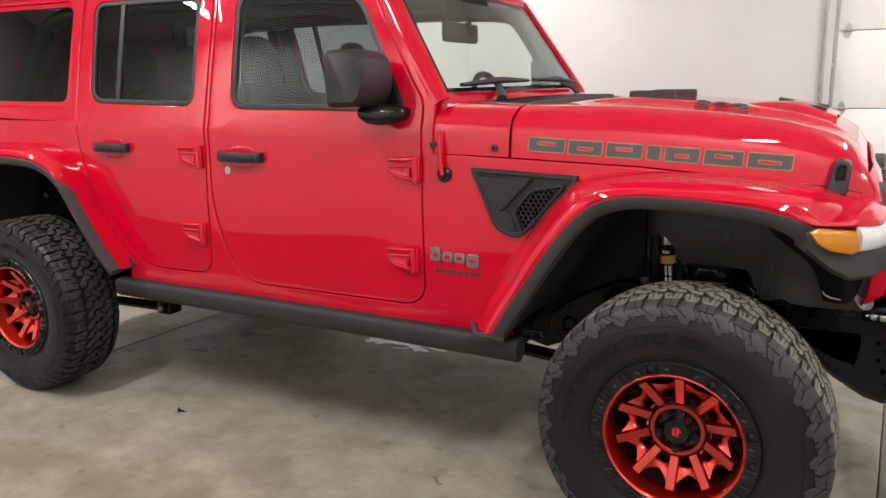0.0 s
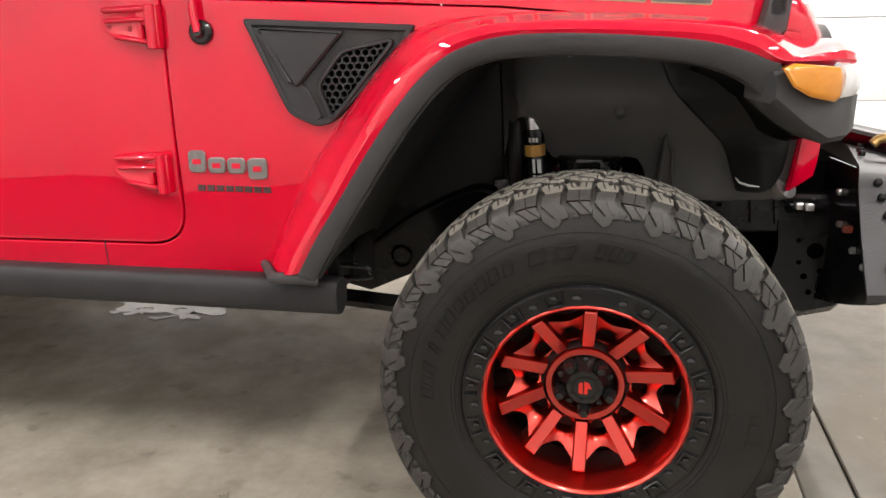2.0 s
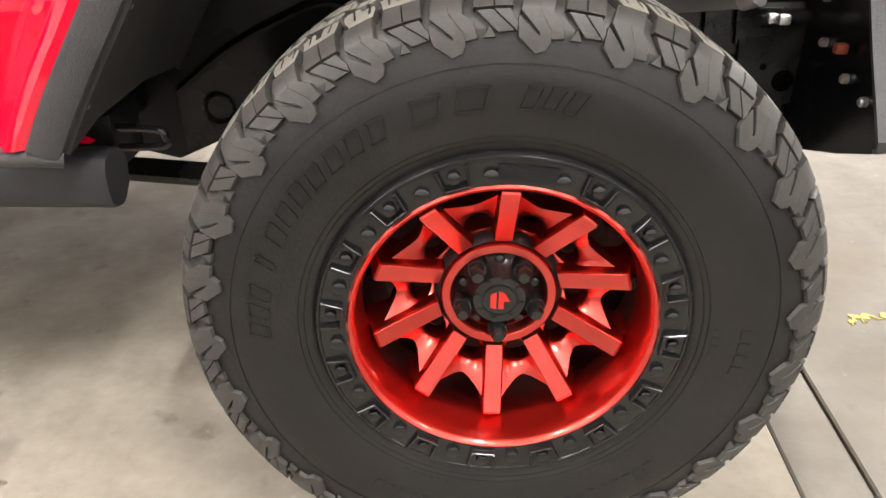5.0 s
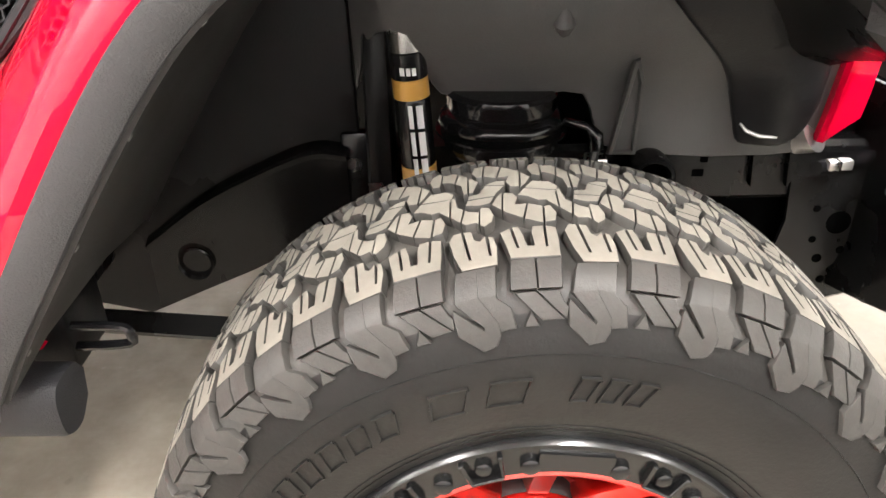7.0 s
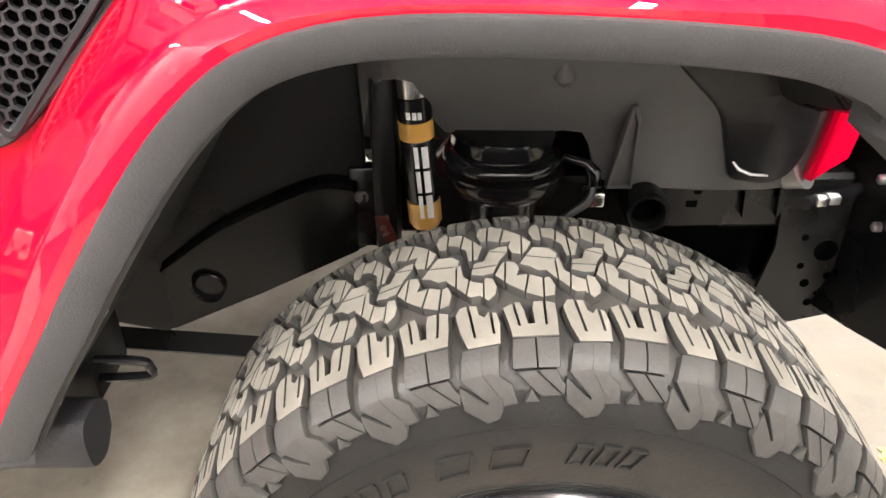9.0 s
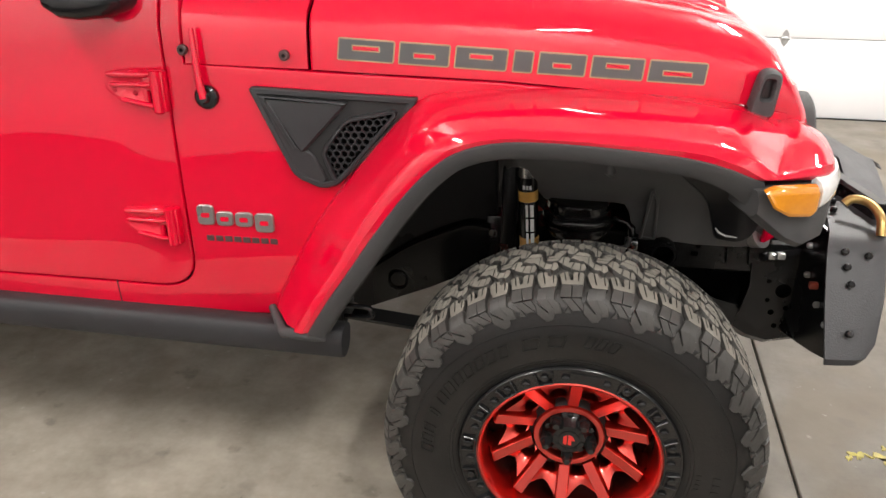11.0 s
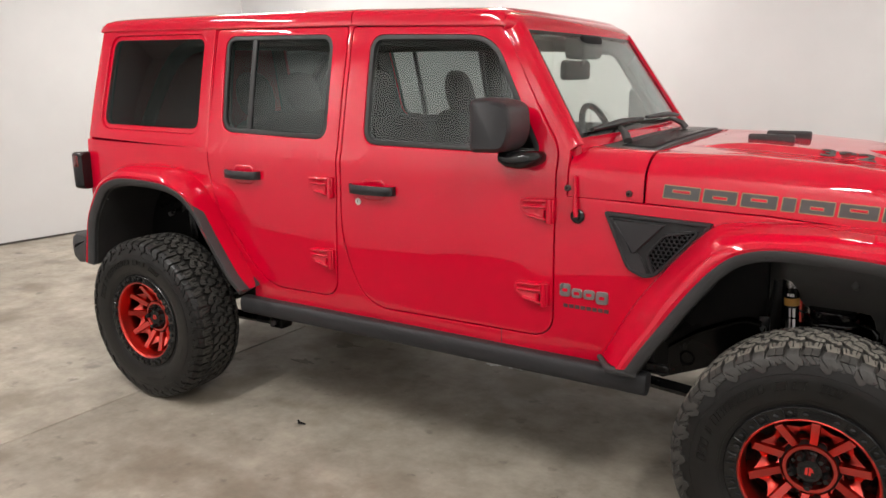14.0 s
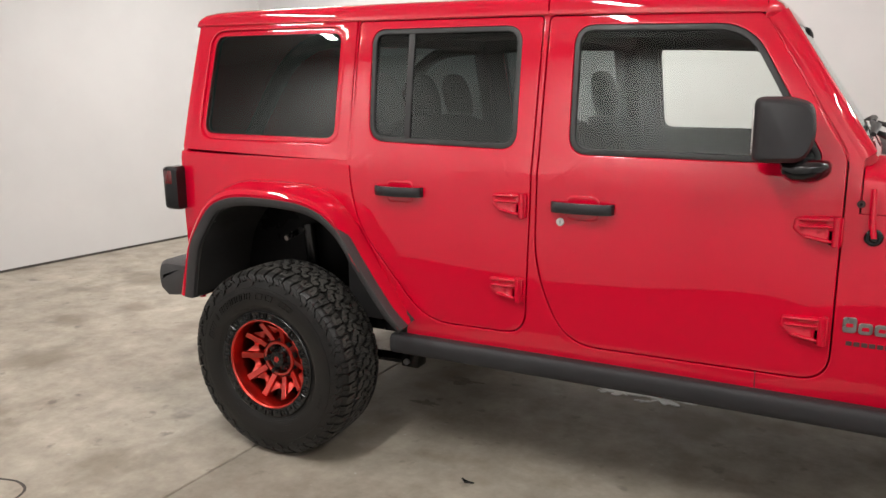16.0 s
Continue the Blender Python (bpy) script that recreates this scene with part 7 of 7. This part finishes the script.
        wrapped(0.22, 0.60, t0, t1, WHITEMARK)
    # damper tower
    bm = bmesh.new()
    box(bm, (-0.205, min(side * 0.40, side * 0.500), 0.60), (-0.166, max(side * 0.40, side * 0.500), 0.895), 0.014)
    part("damper_tower", bm, LINER, car, "black damper tower")
    # air bellows over the coil: stacked rings, a thin flange and a crinkled film window in its face
    cx, cy = -0.008, side * 0.455
    bm = bmesh.new()
    ring = [(0.001, 0.803), (0.074, 0.803), (0.080, 0.796), (0.080, 0.778), (0.0775, 0.773), (0.084, 0.770), (0.0905, 0.763), (0.0920, 0.754), (0.0890, 0.747), (0.0865, 0.7455), (0.0970, 0.7440), (0.0970, 0.7405), (0.0865, 0.7390), (0.0830, 0.734), (0.0850, 0.724), (0.0830, 0.713), (0.0750, 0.7055), (0.0760, 0.7030), (0.0560, 0.700), (0.0540, 0.640), (0.001, 0.640)]
    lathe(bm, [(r, z) for r, z in ring], 64)
    bmesh.ops.transform(bm, matrix=Matrix.Translation((cx, cy, 0)) @ Matrix.Rotation(radians(90), 4, "X"), verts=bm.verts[:])
    cup = part("spring_cup", bm, BLACK, car, "gloss black ringed spring bellows")
    bm = bmesh.new()
    rnd2 = random.Random(3)
    rows = []
    for k in range(15):
        u = k / 14
        row = []
        for m in range(6):
            v = m / 5
            x = (-0.056 + 0.089 * u) * (1 - v) + (-0.046 + 0.067 * u) * v
            z = 0.776 + 0.026 * v
            edge = 0.0 if k in (0, 14) or m in (0, 5) else 0.0022 * rnd2.random()
            r = math.sqrt(max(0.0, 0.0835 ** 2 - (x - cx) ** 2))
            row.append((x, cy + side * (r + edge), z))
        rows.append(row)
    loft(bm, rows)
    thicken(bm, 0.001)
    part("film_window", bm, BLACK, cup, "crinkled gloss black film")
    bm = bmesh.new()
    rim_line = []
    for k in range(15):
        x = -0.060 + 0.097 * k / 14
        rim_line.append((x, cy + side * (math.sqrt(0.0845 ** 2 - (x - cx) ** 2)), 0.7755))
    rod(bm, rim_line, 0.0016, 6)
    part("window_edge", bm, BLACK, cup)
    bm = bmesh.new()
    turns = 5
    rod(bm, [(cx + 0.062 * math.cos(a), side * 0.455 + 0.062 * math.sin(a), 0.640 - 0.20 * a / (2 * math.pi * turns)) for a in [2 * math.pi * turns * i / 110 for i in range(111)]], 0.009, 8)
    part("coil", bm, CHASSIS, cup)
    # hose union beside the cup
    bm = bmesh.new()
    rod(bm, [(0.085, side * 0.46, 0.752), (0.118, side * 0.475, 0.748), (0.128, side * 0.478, 0.735), (0.130, side * 0.478, 0.715)], [0.006, 0.007, 0.012, 0.012], 12)
    hu = part("hose_union", bm, BLACK, car, "steel brake hose union")
    bm = bmesh.new()
    rod(bm, chain([(0.130, side * 0.478, 0.715), (0.120, side * 0.49, 0.690), (0.08, side * 0.50, 0.66), (0.06, side * 0.52, 0.60)], 16), 0.007, 8)
    part("brake_hose", bm, SEAL, hu)
    bm = bmesh.new()
    box(bm, (0.118, min(side * 0.45, side * 0.482), 0.675), (0.150, max(side * 0.45, side * 0.482), 0.70), 0.004)
    part("union_tab", bm, CHROME, hu)
    # small steel bracket by the damper's foot with a loop of cable
    bm = bmesh.new()
    loft(bm, [[(-0.207 + 0.35 * (0.68 - z), side * y, z) for y in (0.498, 0.502)] + [(-0.186 + 0.35 * (0.68 - z), side * y, z) for y in (0.502, 0.498)] for z in (0.675, 0.655, 0.635, 0.61)], True, True)
    cb = part("cable_bracket", bm, CHROME, car, "thin bright steel bracket")
    bm = bmesh.new()
    rod(bm, chain([(-0.195, side * 0.47, 0.59), (-0.23, side * 0.50, 0.585), (-0.255, side * 0.53, 0.55), (-0.24, side * 0.55, 0.50), (-0.18, side * 0.56, 0.47)], 18), 0.005, 8)
    part("cable", bm, SEAL, cb)
    # washer bottle and wiring ahead of the liner, with bright clips
    bm = bmesh.new()
    rod(bm, [(0.45, side * 0.50, 0.69), (0.50, side * 0.47, 0.685), (0.56, side * 0.45, 0.69)], 0.011, 10)
    wr = part("wiring", bm, BLACK, car, "black wiring loom")
    for q, mt in (((0.475, 0.50, 0.695), CHROME), ((0.50, 0.485, 0.69), GALV), ((0.564, 0.425, 0.633), CHROME), ((0.554, 0.590, 0.666), PLUG)):
        bm = bmesh.new()
        box(bm, (q[0] - 0.010, side * q[1] - 0.008, q[2] - 0.008), (q[0] + 0.010, side * q[1] + 0.008, q[2] + 0.008), 0.003)
        part("clip", bm, mt, wr)
    # liner that closes the arch towards the lamp
    bm = bmesh.new()
    rows = []
    for x, yo, zo, zm, zi in ((0.20, 0.895, 1.035, 1.030, 1.010), (0.25, 0.895, 1.015, 1.012, 0.990), (0.30, 0.890, 0.990, 0.985, 0.950), (0.36, 0.870, 0.935, 0.925, 0.885), (0.42, 0.815, 0.915, 0.900, 0.866), (0.475, 0.735, 0.908, 0.893, 0.876)):
        rows.append([(x, side * yo, zo), (x, side * (yo * 0.5 + 0.27), zm), (x, side * 0.545, zi), (x, side * 0.525, zi - 0.012)])
    loft(bm, rows)
    thicken(bm, 0.006)
    part("front_liner", bm, LINER, car, "black liner behind the front lamp")
    # red front corner of the wing below the lamp
    bm = bmesh.new()
    rows = []
    for x0, x1, z in ((0.440, 0.446, 0.732), (0.443, 0.472, 0.750), (0.446, 0.494, 0.767), (0.450, 0.499, 0.80), (0.456, 0.503, 0.85), (0.460, 0.505, 0.92), (0.460, 0.505, 0.98)):
        rows.append([(x0, side * 0.488, z), (x0, side * 0.502, z), (x0 + 0.006, side * 0.508, z), (x1, side * 0.503, z), (x1 + 0.003, side * 0.498, z), (x1 + 0.003, side * 0.486, z)])
    loft(bm, rows, True, True)
    part("wing_corner", bm, RED, car, "red front corner of the wing")
    # black under-pan, steering box and crossmember that close the space ahead of the axle
    bm = bmesh.new()
    rows = []
    for x, z, zb in ((0.30, 0.56, 0.50), (0.38, 0.52, 0.44), (0.47, 0.50, 0.388), (0.525, 0.51, 0.375), (0.60, 0.54, 0.394), (0.640, 0.56, 0.434), (0.665, 0.60, 0.48)):
        rows.append([(x, side * 0.02, zb), (x, side * 0.30, zb), (x, side * 0.40, zb + 0.012), (x, side * 0.425, zb + 0.035), (x, side * 0.42, z), (x, side * 0.02, z)])
    loft(bm, rows, True, True)
    part("skid_pan", bm, CHASSIS, car, "black steel skid pan")
    bm = bmesh.new()
    rod(bm, [(0.24, side * 0.33, 0.56), (0.30, side * 0.345, 0.565), (0.37, side * 0.345, 0.565), (0.40, side * 0.34, 0.57)], [0.03, 0.045, 0.045, 0.025], 18)
    rod(bm, [(0.17, side * 0.60, 0.50), (0.19, side * 0.20, 0.52), (0.20, side * 0.02, 0.54)], 0.018, 12)
    part("steering_box", bm, CHASSIS, car, "black steering box and track rod")
    # black filler box: stands for the deep shade in the engine bay
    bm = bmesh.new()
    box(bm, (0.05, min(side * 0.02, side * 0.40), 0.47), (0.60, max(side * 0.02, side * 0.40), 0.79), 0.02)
    part("bay_shade_box", bm, HOLESHADE, car, "black filler box for the engine bay's shade")
    # horn
    bm = bmesh.new()
    rod(bm, [(0.425, side * 0.46, 0.715), (0.44, side * 0.475, 0.738), (0.445, side * 0.48, 0.742)], [0.02, 0.034, 0.034], 20)
    part("horn", bm, GALV, car, "small steel horn disc")


arch_inside(-1)
arch_inside(1)

# rear arches: inner walls
for s in (-1, 1):
    bm = panel_mesh([Vector(p) for p in ((-2.50, 0.55), (-2.60, 0.85), (-2.78, 1.06), (-3.0, 1.10), (-3.28, 1.07), (-3.48, 0.88), (-3.58, 0.55))], [], lambda x, z: 0.56, s, rim=0.004, thick=0.02, step=(0.2, 0.2))
    rw = part("rear_inner_wing", bm, LINER, car, "black rear inner wing")
    bm = bmesh.new()
    rod(bm, [(-3.08, s * 0.60, 0.95), (-3.04, s * 0.60, 0.50)], 0.03, 16)
    part("rear_damper", bm, CHASSIS, car)
    bm = bmesh.new()
    rod(bm, [(-3.10, s * 0.60, 0.93), (-3.12, s * 0.72, 0.90)], 0.012, 10)
    part("damper_pin", bm, CHROME, rw)

# ---- cabin ----
bm = bmesh.new()
box(bm, (-3.52, -0.70, 0.60), (-0.80, 0.70, 0.66), 0.01)
cabin = part("cabin_floor", bm, CABIN, car, "dark carpet")
bm = bmesh.new()
loft(bm, [[(x, y, roof_z(x) - 0.02 + 0.03 * (1 - (y / 0.66) ** 2)) for y in (-0.63, -0.5, -0.25, 0, 0.25, 0.5, 0.63)] for x in (-3.52, -2.5, -1.9, -1.22)])
thicken(bm, 0.012)
part("headliner", bm, CABIN, car, "dark headliner")
bm = bmesh.new()
rows = []
for y in (-0.70, -0.5, 0.0, 0.5, 0.70):
    rows.append([(-0.86, y, 0.70), (-0.86, y, 1.33), (-0.93, y, 1.345), (-1.06, y, 1.30), (-1.10, y, 1.24), (-1.08, y, 1.02), (-1.00, y, 0.9), (-1.0, y, 0.70)])
loft(bm, rows, True, True)
part("dashboard", bm, CABIN, car, "dark dashboard")
bm = bmesh.new()
rw = 0.185
rod(bm, [Vector((-1.17, 0.37, 1.275)) + Vector((-0.38 * math.sin(a) * rw, math.cos(a) * rw, 0.92 * math.sin(a) * rw)) for a in [2 * math.pi * i / 36 for i in range(37)]], 0.016, 10)
rod(bm, [(-1.17, 0.20, 1.275), (-1.16, 0.37, 1.255), (-1.17, 0.54, 1.275)], 0.018, 8)
rod(bm, [(-1.17, 0.37, 1.255), (-1.05, 0.37, 1.17)], 0.04, 12)
part("steering_wheel", bm, CABIN, car, "black steering wheel")


def seat(x, y, w, headrests):
    bm = bmesh.new()
    box(bm, (x - 0.26, y - w, 0.82), (x + 0.26, y + w, 0.98), 0.05, None, 3)
    st = part("car_seat", bm, SEATCLOTH, car, "black leather car seat")
    bm = bmesh.new()
    rows = []
    for t, hw, th in ((0.0, 0.94, 0.09), (0.25, 1.0, 0.10), (0.6, 0.98, 0.09), (0.88, 0.86, 0.075), (0.98, 0.62, 0.055), (1.0, 0.4, 0.03)):
        cx, cz = x - 0.20 - 0.16 * t, 0.92 + 0.50 * t
        rows.append([(cx + dx * th, y + dy * w * hw, cz) for dx, dy in ((1, -0.8), (1.1, -1), (0, -1.06), (-1, -0.9), (-1, 0.9), (0, 1.06), (1.1, 1), (1, 0.8), (0.75, 0))])
    loft(bm, rows, True, True)
    part("seat_back", bm, SEATCLOTH, st)
    for hy in headrests:
        bm = bmesh.new()
        rows = []
        for t, hw, th in ((0.0, 0.62, 0.035), (0.12, 0.86, 0.052), (0.35, 1.0, 0.058), (0.62, 0.98, 0.055), (0.82, 0.84, 0.047), (0.94, 0.62, 0.036), (1.0, 0.32, 0.016)):
            cx, cz = x - 0.350 - 0.050 * t, 1.400 + 0.225 * t
            rows.append([(cx + th * math.cos(a), y + hy + 0.120 * hw * math.copysign(abs(math.sin(a)) ** 0.8, math.sin(a)), cz) for a in [2 * math.pi * i / 18 for i in range(18)]])
        loft(bm, rows, True, True)
        part("headrest", bm, SEATCLOTH, st)


seat(-1.61, -0.37, 0.25, (0,))
seat(-1.61, 0.37, 0.25, (0,))
seat(-2.42, 0.0, 0.60, (-0.37, 0.0, 0.37))
# roll cage
for s in (-1, 1):
    bm = bmesh.new()
    rod(bm, chain([(-1.10, s * 0.60, 1.66), (-1.25, s * 0.60, 1.735), (-1.9, s * 0.605, 1.765), (-2.7, s * 0.60, 1.77), (-3.1, s * 0.60, 1.70), (-3.4, s * 0.62, 1.30)], 40), 0.036, 12)
    part("cage_side", bm, CABIN, car, "padded black cage bar")
    bm = bmesh.new()
    rod(bm, chain([(-1.93, s * 0.62, 1.76), (-1.92, s * 0.66, 1.5), (-1.90, s * 0.69, 1.2), (-1.90, s * 0.69, 0.66)], 20), 0.045, 12)
    part("cage_post", bm, CABIN, car)
    bm = bmesh.new()
    rod(bm, chain([(-0.92, s * 0.675, 1.36), (-1.02, s * 0.645, 1.52), (-1.13, s * 0.615, 1.70)], 12), 0.03, 10)
    part("pillar_trim", bm, CABIN, car)
    bm = bmesh.new()
    rod(bm, chain([(-0.975, s * 0.630, 1.40), (-1.00, s * 0.600, 1.47), (-1.045, s * 0.590, 1.55), (-1.075, s * 0.600, 1.60)], 14), 0.014, 8)
    part("grab_handle", bm, CABIN, car, "black grab handle")
for x in (-1.93, -2.75):
    bm = bmesh.new()
    rod(bm, [(x, -0.60, 1.765), (x, 0, 1.775), (x, 0.60, 1.765)], 0.036, 12)
    part("cage_cross", bm, CABIN, car)
bm = bmesh.new()
box(bm, (-1.17, -0.14, 1.665), (-1.075, 0.10, 1.765), 0.02)
rod(bm, [(-1.09, -0.02, 1.70), (-1.13, -0.02, 1.64)], 0.012, 8)
box(bm, (-1.175, -0.17, 1.575), (-1.140, 0.13, 1.660), 0.016)
part("rear_view_mirror", bm, CABIN, car, "black rear-view mirror and sensor housing")
